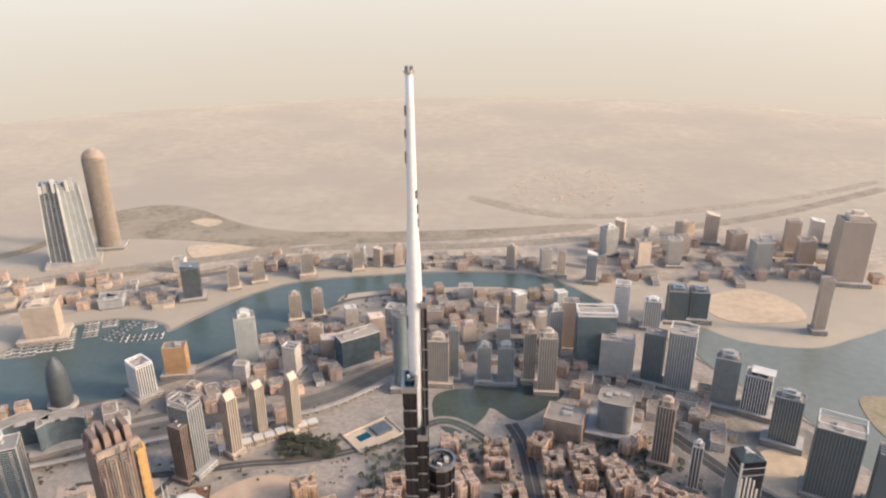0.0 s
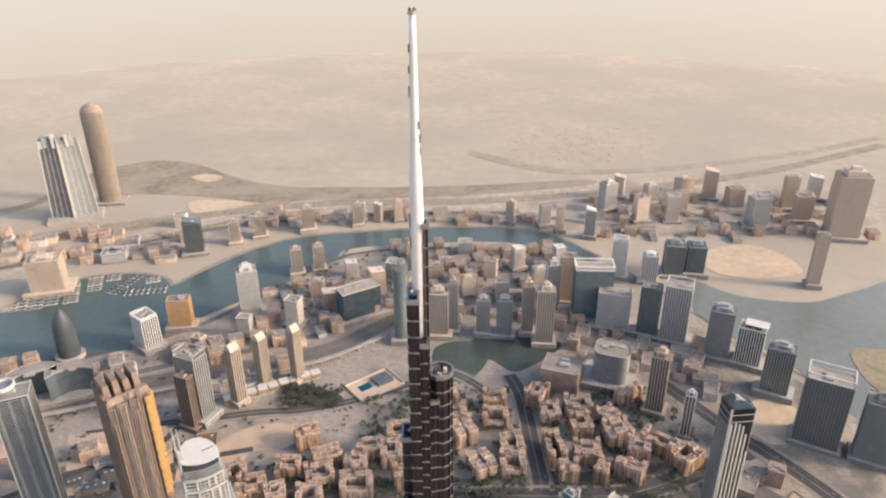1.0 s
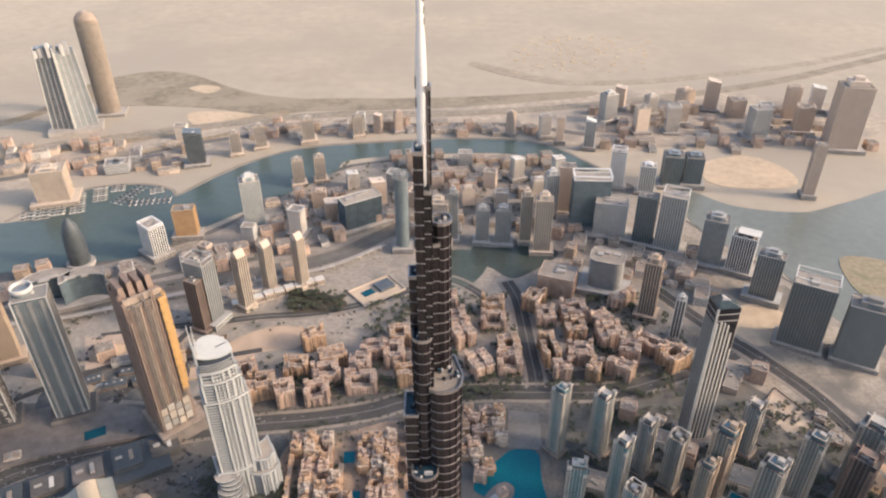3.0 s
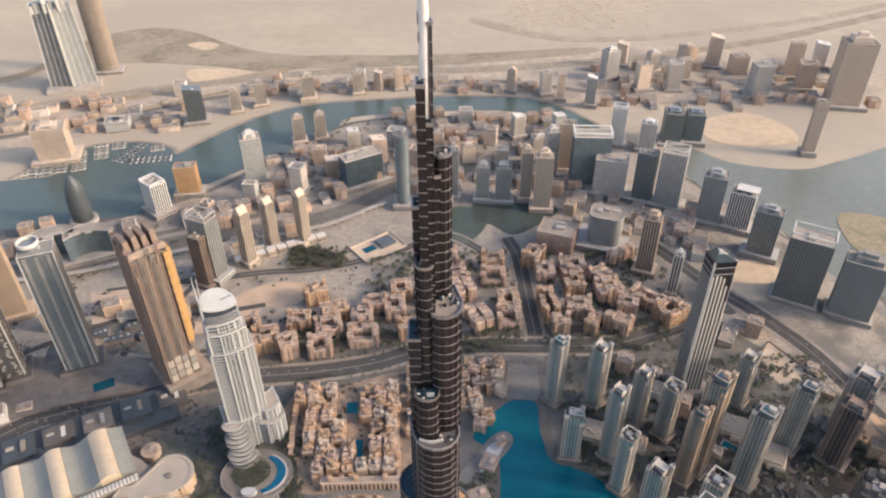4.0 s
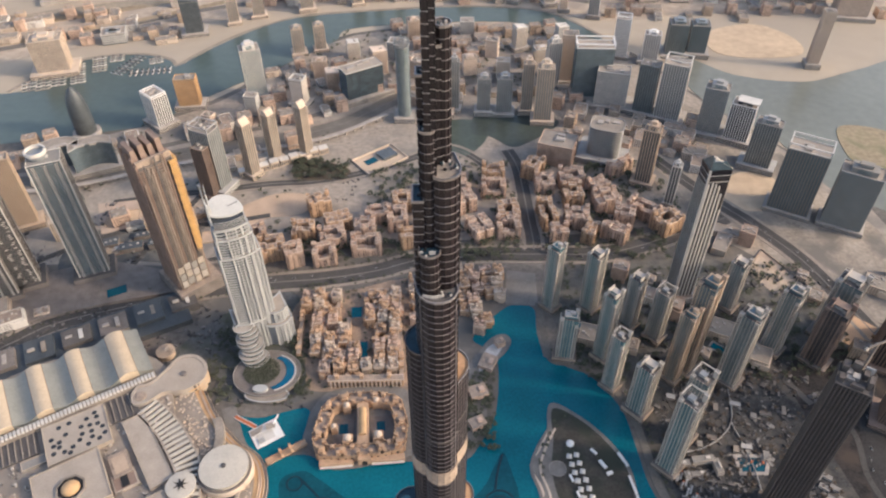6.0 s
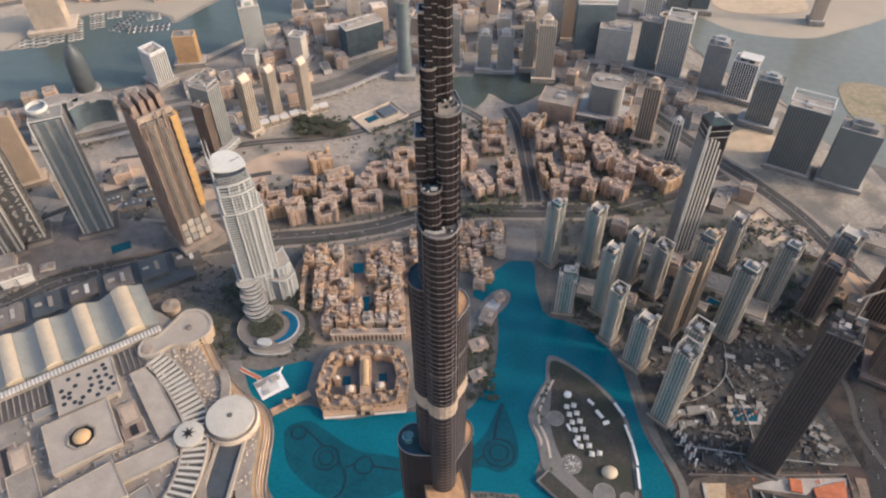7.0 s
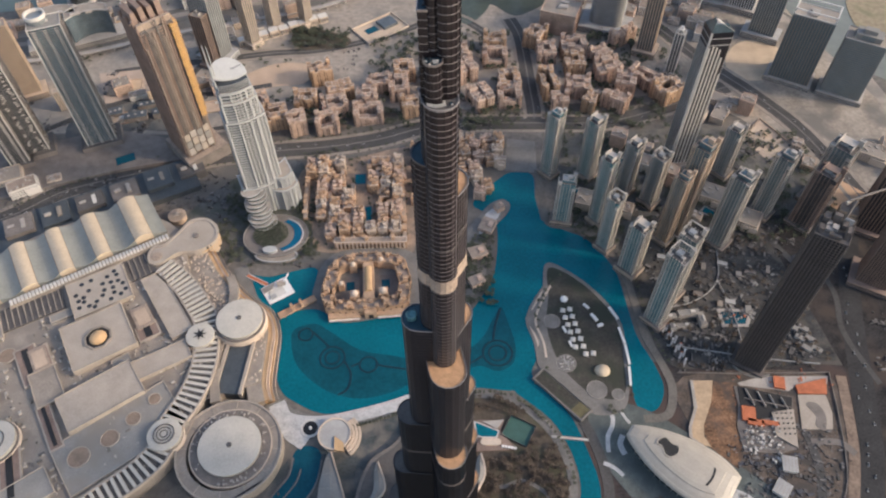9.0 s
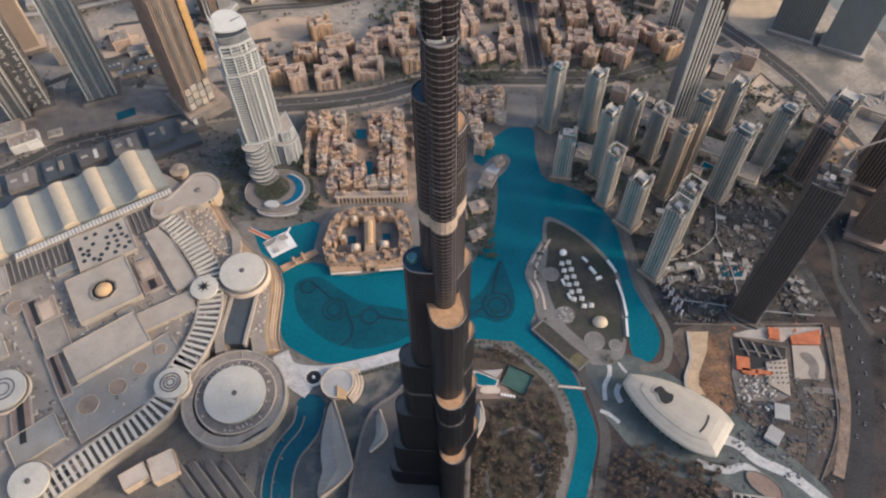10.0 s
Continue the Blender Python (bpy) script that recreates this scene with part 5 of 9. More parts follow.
def mp(name, geo, mat, label="", parent=None, smooth=False):
    """A part of the mall given in district coordinates."""
    geo.v = [(x + 450, y - 320, z) for x, y, z in geo.v]
    return part(name, geo, mat, parent or mall, label, smooth)


def mbox(name, cx, cy, w, d, z0, h, rot, mat, label="", rim=True):
    b = mp(name, Geo().box(cx, cy, z0, w, d, h, rot), mat, label)
    if rim:
        c, s = math.cos(radians(rot)), math.sin(radians(rot))
        turn = lambda pts: [(cx + x * c - y * s, cy + x * s + y * c) for x, y in pts]
        mp("roof_edge", Geo().ring(turn(rect(w + 0.6, d + 0.6)), turn(rect(w - 1.6, d - 1.6)), z0 + h, z0 + h + 1.1), ROOF_PALE, "", b)
    return b


hall = [(-760, 330), (-700, 470), (-610, 560), (-500, 590), (-415, 560), (-375, 470), (-325, 400), (-310, 330), (-318, 260), (-345, 185), (-400, 130), (-470, 70), (-620, 0), (-780, 100)]
mp("hall", Geo().prism(spline(hall, 4)[::-1], 0, 20), ROOF, "long flat dusty roof of the halls")
mbox("perforated_roof", -497, 439, 80, 66, 20, 8, 30, ROOF_PALE, "pale roof slab pierced by round skylights")
rng = random.Random(4)
lights = []
for k in range(300):
    a, b = rng.uniform(-34, 34), rng.uniform(-26, 26)
    if all((a - p[0]) ** 2 + (b - p[1]) ** 2 > 62 for p in lights) and len(lights) < 25:
        lights.append((a, b))
c30, s30 = math.cos(radians(30)), math.sin(radians(30))
for a, b in lights:
    mp("round_skylight", Geo().lathe(-497 + a * c30 - b * s30, 439 + a * s30 + b * c30, [(3.3, 28.0), (3.3, 28.5), (2.7, 28.5), (2.7, 28.25)], 14), GLASS_DARK)
mbox("court_roof", -475, 362, 84, 78, 20, 10, 32, ROOF_PALE, "broad pale roof round an octagonal dome")
mp("octagon_rim", Geo().ring(oval(38, 38, 8, -473, 359), oval(33, 33, 8, -473, 359), 30, 32), ROOF, "dark-lined octagonal rim")
mp("octagon_well", Geo().prism(oval(33, 33, 8, -473, 359), 30, 30.4), BLACK)
mp("golden_dome", Geo().lathe(-473, 359, [(11.5 * math.cos(radians(a)) + 0.02, 30.4 + 7 * math.sin(radians(a))) for a in range(0, 91, 15)], 20), OCHRE, "golden-brown dome", smooth=True)
mbox("gallery_roof", -446, 275, 98, 56, 20, 9, 36, ROOF_PALE, "raised flat gallery roof")
mbox("link_roof", -384, 326, 80, 30, 20, 6, 30, ROOF_PALE)
mbox("long_slab", -397, 418, 30, 120, 20, 5, 35, ROOF_PALE)
mbox("lower_wing", -408, 222, 150, 76, 20, 2.5, 38, ROOF_GREY, "flat roof with round openings")
for x, y, r in ((-450, 195, 12.7), (-419, 219, 10.7), (-397, 245, 8.7), (-377, 272, 7.4), (-591, 336, 10.8), (-612, 300, 8)):
    mp("roof_well_rim", Geo().ring(oval(2 * r + 2, 2 * r + 2, 24, x, y), oval(2 * r, 2 * r, 24, x, y), 22.4, 23.6), ROOF_PALE)
    mp("roof_well", Geo().prism(oval(2 * r, 2 * r, 24, x, y), 22.4, 22.9), WELL, "round light well, a flat disc darkened as a shaded recess")
for x, y, w, d, rot in ((-556, 322, 24, 60, 34), (-500, 236, 14, 70, 34), (-528, 180, 22, 84, 24), (-455, 105, 60, 10, 40), (-412, 374, 26, 22, 32), (-540, 330, 16, 46, 33)):
    mp("sunken_court_rim", Geo().box(x, y, 20, w + 4, d + 4, 3.4, rot), ROOF_PALE)
    mp("sunken_court", Geo().box(x, y, 22.5, w, d, 1.2, rot), BROWN, "narrow brown sunken court")
    mp("court_ridge", Geo().box(x, y, 23.6, w * 0.35, d * 0.9, 1.0, rot), BLACK)
for x, y, w, d, rot in ((-425, 396, 24, 38, 33), (-545, 330, 22, 40, 33)):
    mp("service_court", Geo().box(x, y, 20, w, d, 5.5, rot), STONE_ROOF, "terracotta service court with ducts")
    mp("service_floor", Geo().box(x, y, 25.5, w * 0.7, d * 0.7, 0.4, rot), TAN)
for x, y, w, d, hh, r, m in ((-612, 262, 66, 40, 4, 34, ROOF_PALE), (-522, 290, 34, 56, 5, 33, ROOF), (-640, 372, 50, 44, 3.5, 30, ROOF_PALE), (-590, 150, 80, 46, 5, 26, ROOF), (-500, 150, 60, 40, 4, 38, ROOF_GREY), (-660, 190, 60, 70, 6, 28, ROOF_GREY), (-428, 318, 24, 40, 3, 36, ROOF_GREY), (-362, 440, 20, 40, 4, 40, ROOF_GREY), (-540, 400, 30, 14, 3, 30, ROOF_GREY)):
    mbox("roof_slab", x, y, w, d, 20, hh, r, m)
# trussed glazed bays beside the vaults
for cx, cy, w, d in ((-590, 408, 96, 40), (-455, 484, 44, 42)):
    mp("glazed_bay", Geo().box(cx, cy, 20, w, d, 2.2, 30), ROOF_DARK, "dark glazed roof bay with pale beams")
    for k in range(int(w / 8)):
        u = -w / 2 + 4 + 8 * k
        mp("beam", Geo().box(cx + u * c30, cy + u * s30, 22.2, 1.2, d, 1.5, 30), ROOF)
# white clerestory strip
for k in range(46):
    u = -112 + 5.0 * k
    mp("clerestory_block", Geo().box(-520 + u * math.cos(radians(32)), 478 + u * math.sin(radians(32)), 20, 3.2, 9, 9, 32), WHITE_WORN)
mp("clerestory_base", Geo().box(-520, 478, 19.5, 232, 13, 7, 32), ROOF)
# waved membrane roof: warm crowns painted as lit, grey flanks as shaded valleys
FLANK = surf("shaded_vault_flank", (0.225, 0.225, 0.205), 0.10, 0.05, 0.6, grain=0.4, bump=0.03)
cv, sv = math.cos(radians(32.6)), math.sin(radians(32.6))
for cx, cy, wide, rise in ((-711, 427, 54, 9), (-666, 456, 54, 9), (-622, 484, 54, 9), (-578, 512, 54, 9), (-533, 541, 54, 9.5), (-482, 573, 66, 12)):
    wave = [wide * (j / 20 - 0.5) for j in range(21)]
    top = lambda u, e: 24.0 + rise * math.cos(math.pi * u / wide) ** 2 - 0.6 * (1 - e * e)
    spot = lambda u, e: (cx + u * cv - e * 46 * sv, cy + u * sv + e * 46 * cv, top(u, e))
    for name, mat, lab, spans in (("barrel_vault", MEMBRANE, "pale stretched vault crown", ((6, 14),)), ("vault_flank", FLANK, "vault flank with the valley shade in its grey", ((0, 6), (14, 20)))):
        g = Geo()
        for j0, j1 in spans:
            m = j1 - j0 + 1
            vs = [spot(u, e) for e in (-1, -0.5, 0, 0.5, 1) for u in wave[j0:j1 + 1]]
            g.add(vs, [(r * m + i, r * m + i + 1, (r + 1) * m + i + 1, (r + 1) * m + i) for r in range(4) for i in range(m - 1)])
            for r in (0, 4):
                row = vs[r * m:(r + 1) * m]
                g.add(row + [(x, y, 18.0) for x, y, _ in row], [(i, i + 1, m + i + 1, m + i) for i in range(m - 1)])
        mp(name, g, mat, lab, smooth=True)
    seam = Geo()
    for j in (6, 14):
        for e in (-1, -0.5, 0, 0.5):
            a, b = spot(wave[j], e), spot(wave[j], e + 0.5)
            seam.bar((a[0], a[1], a[2] + 0.1), (b[0], b[1], b[2] + 0.1), 0.45, 5)
    mp("vault_seam", seam, BROWN)
# ribbed curved skylight
ribs = spline([(-416, 484), (-380, 452), (-355, 420), (-336, 390), (-325, 340), (-326, 301), (-334, 268), (-346, 240), (-356, 198), (-378, 170), (-404, 148), (-431, 124), (-470, 88)], 6, False)
mp("skylight_base", Geo().strip(*sides(ribs, 30), 19, 22.5), ROOF_DARK, "dark curved skylight between pale ribs")
mp("skylight_kerb", Geo().strip(*[sides(ribs, k)[0] for k in (34, 29)], 20, 25), ROOF_PALE)
mp("skylight_kerb", Geo().strip(*[sides(ribs, k)[1] for k in (29, 34)], 20, 25), ROOF_PALE)
pos, last = [], 0.0
for a, b in zip(ribs, ribs[1:]):
    v = Vector(b) - Vector(a)
    t = last
    while t < v.length:
        pos.append((*(Vector(a) + v.normalized() * t), math.degrees(math.atan2(v.y, v.x))))
        t += 8.6
    last = t - v.length
for x, y, a in pos:
    mp("rib", Geo().box(x, y, 20, 3.9, 29, 5.2, a), DISC)


def rotunda(cx, cy, r, z, outer, label, hub=True, face=CREAM):
    mp("rotunda_wall", Geo().lathe(cx, cy, [(outer, 0), (outer, z - 8), (outer - 1, z - 7)], 48), face, "ochre-lit curved rotunda wall", smooth=False)
    for k in range(3):
        mp("rotunda_ledge", Geo().ring(oval(2 * outer + 1.6, 2 * outer + 1.6, 48, cx, cy), oval(2 * outer - 1, 2 * outer - 1, 48, cx, cy), 5 + 6 * k, 6.2 + 6 * k), CREAM)
    mp("rotunda_deck", Geo().ring(oval(2 * outer - 2, 2 * outer - 2, 48, cx, cy), oval(2 * r, 2 * r, 48, cx, cy), z - 7, z - 5.5), CONCRETE_DARK)
    mp("rotunda_drum", Geo().lathe(cx, cy, [(r - 1.0, z - 7), (r - 1.0, z - 1), (r, z - 0.8), (r, z), (r * 0.6, z + 0.9), (0.5, z + 1.3)], 48), DISC, label, smooth=False)
    if hub:
        mp("rotunda_hub", Geo().lathe(cx, cy, [(3.2, z + 1), (3.2, z + 2.6), (2.0, z + 3.0)], 14), ROOF_DARK)


rotunda(-269, 209, 38.5, 24, 50, "large pale disc roof with a dark hub")
mp("outer_ring", Geo().ring(oval(130, 130, 48, -271, 207), oval(104, 104, 48, -271, 207), 0, 17), ROOF, "broad pale ring terrace round the rotunda")
mp("outer_ring_rim", Geo().ring(oval(131, 131, 48, -271, 207), oval(127, 127, 48, -271, 207), 17, 18.6), ROOF_PALE)
for a in range(-150, 181, 30):
    mp("ring_divider", Geo().box(-271 + 58 * math.cos(radians(a)), 207 + 58 * math.sin(radians(a)), 17, 12, 0.7, 1.0, a), ROOF_PALE)
g = Geo()
for k in range(9):
    g.box(-236 + 3.5 * k * 0.8 - 12, 158 + 3.5 * k * 0.55 - 8, 17, 0.9, 16, 1.0, -60)
mp("pergola_slats", g, STEEL_DULL)
rotunda(-287, 388, 31.5, 32, 35.5, "pale disc roof with a dark hub")
rotunda(-336, 363, 19, 30, 20.5, "pale round roof with a dark star", False)
for k in range(7):
    a = 2 * math.pi * k / 7 + 0.2
    mp("star_ray", Geo().add([(-336 + 10 * math.cos(a), 363 + 10 * math.sin(a), 32.0), (-336 + 3.6 * math.cos(a + 0.45), 363 + 3.6 * math.sin(a + 0.45), 32.0), (-336, 363, 32.2), (-336 + 3.6 * math.cos(a - 0.45), 363 + 3.6 * math.sin(a - 0.45), 32.0)], [(0, 1, 2, 3)]), BLACK)
rotunda(-350, 221, 21, 30, 22.5, "pale round roof with ring grooves", False)
for r in (5, 9, 13):
    mp("ring_groove", Geo().ring(oval(2 * r, 2 * r, 32, -350, 221), oval(2 * r - 2, 2 * r - 2, 32, -350, 221), 31, 32.3), ROOF_DARK)
rotunda(-558, 212, 27, 32, 30, "pale disc roof with dark rings", False)
for r in (9, 15):
    mp("ring_groove", Geo().ring(oval(2 * r, 2 * r, 32, -558, 212), oval(2 * r - 3, 2 * r - 3, 32, -558, 212), 32.6, 33.6), ROOF_DARK)
rotunda(-488, 98, 23, 30, 27, "pale disc roof")
# guitar-shaped pavilion roof at the street corner
mp("pavilion", Geo().prism(spline([(-445, 505), (-438, 488), (-420, 490), (-400, 508), (-372, 512), (-352, 530), (-352, 555), (-370, 572), (-395, 570), (-410, 548), (-425, 525), (-440, 520)], 5), 0, 26), ROOF_PALE, "curved pale pavilion roof")
mp("pavilion_rim", Geo().ring(spline([(-445, 505), (-438, 488), (-420, 490), (-400, 508), (-372, 512), (-350, 530), (-350, 555), (-370, 574), (-395, 572), (-410, 548), (-425, 525), (-440, 520)], 5), spline([(-442, 505), (-437, 491), (-421, 493), (-400, 511), (-372, 516), (-354, 532), (-354, 553), (-371, 569), (-393, 567), (-407, 546), (-423, 522), (-438, 517)], 5), 26, 27.3), ROOF_PALE)
# ochre ledges imitate the golden light under the roof edge
for z in (6, 12, 18):
    mp("pavilion_ledge", Geo().ring(oval(58, 60, 28, -378, 542), oval(54, 56, 28, -378, 542), z, z + 1.4), OCHRE)
mp("pavilion_drum", Geo().prism(oval(56, 58, 28, -378, 542), 0, 25.5), GLASS_BRONZE)
mp("pavilion_hub", Geo().lathe(-381, 540, [(4.5, 26), (4.5, 28), (2.5, 28.6)], 12), CONCRETE_DARK)
mp("small_hub", Geo().lathe(-431, 501, [(8, 26), (8, 27.2), (5, 27.6)], 16), STONE_ROOF)
# lake front of the mall: stepped terraces, golden sunlight painted as ochre
front = spline([(-362, 520), (-330, 470), (-292, 430), (-262, 410), (-248, 380), (-246, 340), (-244, 300), (-236, 275)], 6, False)
for k, (wd, z) in enumerate(((14, 4), (10, 7), (7, 10), (4, 12.4))):
    mp("front_terrace", Geo().strip(*[sides(front, s)[0] for s in (2 * wd, -6)], 0, z), (PAVING, OCHRE, CREAM, OCHRE)[k], "stepped stone shop terrace")
    mp("terrace_rail", Geo().strip(*[sides(front, s)[0] for s in (2 * wd + 0.3, 2 * wd - 0.5)], z, z + 1.1), CREAM)
shop = spline([(-416, 484), (-380, 452), (-355, 420), (-336, 390), (-325, 340), (-326, 301), (-334, 268)], 6, False)
quay = spline([(-366, 524), (-334, 474), (-296, 434), (-266, 414), (-252, 380), (-250, 340), (-248, 300)], 6, False)
mp("shop_roof", Geo().strip(quay, shop, 0, 14), ROOF, "flat roof of the lake-front shops")
mp("glass_hall", Geo().box(-285, 325, 0, 28, 84, 15.5, -4), SLATE_GLASS, "long dark slate glazed hall")
for gx in (-302, -268):
    mp("glass_hall_kerb", Geo().box(gx, 324, 0, 4, 86, 18, -4), ROOF_PALE)
mp("corner_roof", Geo().prism([(-372, 516), (-300, 428), (-316, 396), (-345, 420), (-402, 482)][::-1], 0, 13.6), ROOF, "flat roof behind the shop terraces")
mp("shop_deck", Geo().strip(*[sides(front, q)[1] for q in (4, 44)], 0, 12.6), ROOF, "flat roof along the shop terraces")
mp("inner_terrace", Geo().strip(*sides(spline([(-318, 470), (-306, 430), (-312, 330), (-300, 270)], 6, False), 12), 0, 19), ROOF)
# plant and ducts on the roofs
rng = random.Random(11)
plant = Geo()
LOOSE = [(-560, 400), (-420, 470), (-330, 400), (-300, 300), (-330, 250), (-360, 330), (-480, 300), (-540, 290)]
poly = spline(hall, 4)
for k in range(3200):
    x, y = rng.uniform(-700, -310), rng.uniform(90, 560)
    if inside(x, y, poly) and rng.random() < 0.6:
        near_edge = (int(x / 38) + int(y / 46)) % 3 == 0
        if near_edge or inside(x, y, LOOSE):
            plant.box(x, y, 20, 1.2 + 6 * rng.random() ** 2.5, 1.2 + 3 * rng.random() ** 2, rng.uniform(1, 3.4), 32 + rng.choice((0, 90)))
plant.v = [(x + 450, y - 320, z) for x, y, z in plant.v]
stuff("roof_plant", plant, surf("roof_units", (0.30, 0.265, 0.23), 0.2, 0.1, 0.8, grain=0.8, bump=0.05, island=0.6), mall)
deck = Geo()
for k in range(80):
    a, r = rng.uniform(0, 6.283), rng.uniform(40.5, 48)
    if not 3.9 < a < 4.6:
        deck.box(-269 + r * math.cos(a), 209 + r * math.sin(a), 18.5, rng.uniform(1, 3.5), rng.uniform(1, 2.5), rng.uniform(0.8, 2.6), math.degrees(a))
deck.v = [(x + 450, y - 320, z) for x, y, z in deck.v]
stuff("deck_unit", deck, CONCRETE, mall)
shop_units = Geo()
for k in range(420):
    i = rng.randrange(len(quay) - 1)
    t, q = rng.random(), rng.random()
    x0, y0 = (quay[i][c] + (quay[i + 1][c] - quay[i][c]) * t for c in (0, 1))
    j = min(i, len(shop) - 2)
    x1, y1 = shop[j]
    if abs(x0 + (x1 - x0) * q * 0.8 + 285) < 22 and 276 < y0 < 374:
        continue
    shop_units.box(x0 + (x1 - x0) * q * 0.8, y0 + (y1 - y0) * q * 0.8, 13.5, rng.uniform(1, 4.5), rng.uniform(1, 2.5), rng.uniform(0.8, 2.8), rng.choice((35, 60, 90)))
shop_units.v = [(x + 450, y - 320, z) for x, y, z in shop_units.v]
stuff("shop_roof_unit", shop_units, CREAM, mall)

# service roofs behind the vaults
mp("service_deck", Geo().box(-576, 612, 0, 350, 74, 10, 28), SLATE_GLASS, "long blue-grey service deck behind the vaults")
for k in range(7):
    x, y = -716 + 48 * k, 548 + 25 * k
    mbox("service_roof", x, y, 42, 34 + 6 * (k % 3), 0, 15 + 2 * (k % 2), 28, (ROOF_DARK, CONCRETE_DARK, SLATE_GLASS)[k % 3], "dark service roof behind the vaults", False)
    mp("roof_duct", Geo().box(x + 6, y + 3, 15, 6, 20, 3.2, 28), (WHITE_WORN, CONCRETE, ROOF)[k % 3])
    mp("roof_duct", Geo().box(x - 10, y - 4, 15, 10, 5, 3.0, 28), CONCRETE)
mp("orange_shelter", Geo().box(-478, 612, 0, 12, 14, 18, 28), RUST)
wheel = Geo()
for a in range(0, 360, 20):
    wheel.bar((-428, 596, 14), (-428 + 14 * math.cos(radians(a)), 596 + 12 * math.sin(radians(a)), 11), 0.5, 5)
mp("radial_canopy", wheel, ROOF_PALE, "radial ribbed canopy")
mp("canopy_drum", Geo().lathe(-428, 596, [(13, 0), (13, 10), (14, 10.6), (12, 11)], 24), TAN)

# ---- low stone quarters ----
def windows_for(b, sx, sy, w, h, z0, step=4.2):
    """Small recessed windows along one face of a wing."""
    g = Geo()
    for k in range(int(w / step)):
        u = -w / 2 + step * (k + 0.5)
        for z in range(int((h - 2) / 3.6)):
            g.box(b[0] + (u if sx else 0), b[1] + (u if sy else 0), z0 + 1.4 + 3.6 * z, 1.5 if sx else 0.5, 1.5 if sy else 0.5, 1.9)
    return g


def ring_block(x, y, w, d, rot, h, form, seed):
    """An apartment block: squared wings of broken height round a court, corner towers, upright bays, rows of windows, pale rims, roof rooms."""
    rng = random.Random(seed)
    T = thing("apartment_block", x, y, 0, rot, "pinkish sand-stone apartment block of broken squared wings" + (" round an open court" if form != "solid" else ""), "apartment block", "low stone blocks")
    wall = (STONE_PINK, STONE_PINK, STONE_SAND)[seed % 3]
    t = min(w, d) * 0.30
    if form == "solid":
        if w >= d:
            wings = [(0, -d * 0.27, w, d * 0.40, 0), (0, d * 0.27, w, d * 0.40, 0), (0, 0, w * 0.4, d * 0.3, -3.5)]
        else:
            wings = [(-w * 0.27, 0, w * 0.40, d, 0), (w * 0.27, 0, w * 0.40, d, 0), (0, 0, w * 0.3, d * 0.4, -3.5)]
    else:
        drop = -h * 0.45 if form == "oval" else 0.0
        wings = [(0, (d - t) / 2, w - 2 * t, t, 0), (0, -(d - t) / 2, w - 2 * t, t, drop), ((w - t) / 2, 0, t, d, 0), (-(w - t) / 2, 0, t, d, -3.5)]
    bays, roofs, rims, wins, rooms = Geo(), Geo(), Geo(), Geo(), Geo()

    def block(cx, cy, sx, sy, top):
        """One stretch of a wing with its rim, terrace and roof rooms."""
        top += rng.uniform(-0.4, 0.4)
        part("wing", Geo().box(cx, cy, 0, sx, sy, top), wall, T)
        roofs.box(cx, cy, top, sx - 1.2, sy - 1.2, 0.2)
        at = lambda u, v: [(cx + a, cy + b) for a, b in rect(u, v)]
        rims.ring(at(sx + 0.5, sy + 0.5), at(sx - 1.1, sy - 1.1), top - 0.1, top + 1.3)
        for _ in range(2 + int(sx * sy / 60)):
            rooms.box(cx + rng.uniform(-0.36, 0.36) * sx, cy + rng.uniform(-0.36, 0.36) * sy, top + 0.1, rng.uniform(1.4, 4.2), rng.uniform(1.4, 4.2), rng.choice((1.0, 2.2, 3.2)))
        for ax, n in ((0, int(sx / 3.4)), (1, int(sy / 3.4))):
            for k in range(n):
                u = ((k + 0.5) / n - 0.5) * (sx if ax == 0 else sy)
                for s in (-1, 1):
                    px, py = (cx + u, cy + s * sy / 2) if ax == 0 else (cx + s * sx / 2, cy + u)
                    if k % 3 == 1:
                        bays.box(px, py, 0, 2.2 if ax == 0 else 2.0, 2.0 if ax == 0 else 2.2, top + rng.choice((-7.0, -3.5, 0.9, 1.8)))
                    else:
                        for z in range(int((top - 3) / 3.5)):
                            wins.box(px, py, 1.3 + 3.5 * z, 1.5 if ax == 0 else 0.6, 0.6 if ax == 0 else 1.5, 2.0)

    for cx, cy, sx, sy, up in wings:
        n = max(1, round(max(sx, sy) / 13))
        for k in range(n):
            o = (k + 0.5) / n - 0.5
            j = rng.uniform(-1.3, 1.3)
            rise = rng.choice((-3.5, 0, 0, 0, 3.5))
            if sx >= sy:
                block(cx + o * sx, cy + j, sx / n, sy, h + up + rise)
            else:
                block(cx + j, cy + o * sy, sx, sy / n, h + up + rise)
    for sx in (-1, 1):
        for sy in (-1, 1):
            if rng.random() < 0.75:
                block(sx * (w / 2 - 2.6), sy * (d / 2 - 2.6), 6.8, 6.8, h + rng.choice((2.5, 4.5, 6.0)))
    stuff("wall_bay", bays, wall, T)
    stuff("roof_terrace", roofs, STONE_ROOF, T)
    stuff("parapet", rims, STONE_PALE, T)
    stuff("window", wins, GLASS_SMOKE, T)
    stuff("roof_room", rooms, wall, T)
    if form != "solid":
        part("court_paving", Geo().box(0, 0, 0, w - 2 * t + 2, d - 2 * t + 2, 1.2), (STONE_ROOF, SCRUB)[seed % 2], T)
    return T


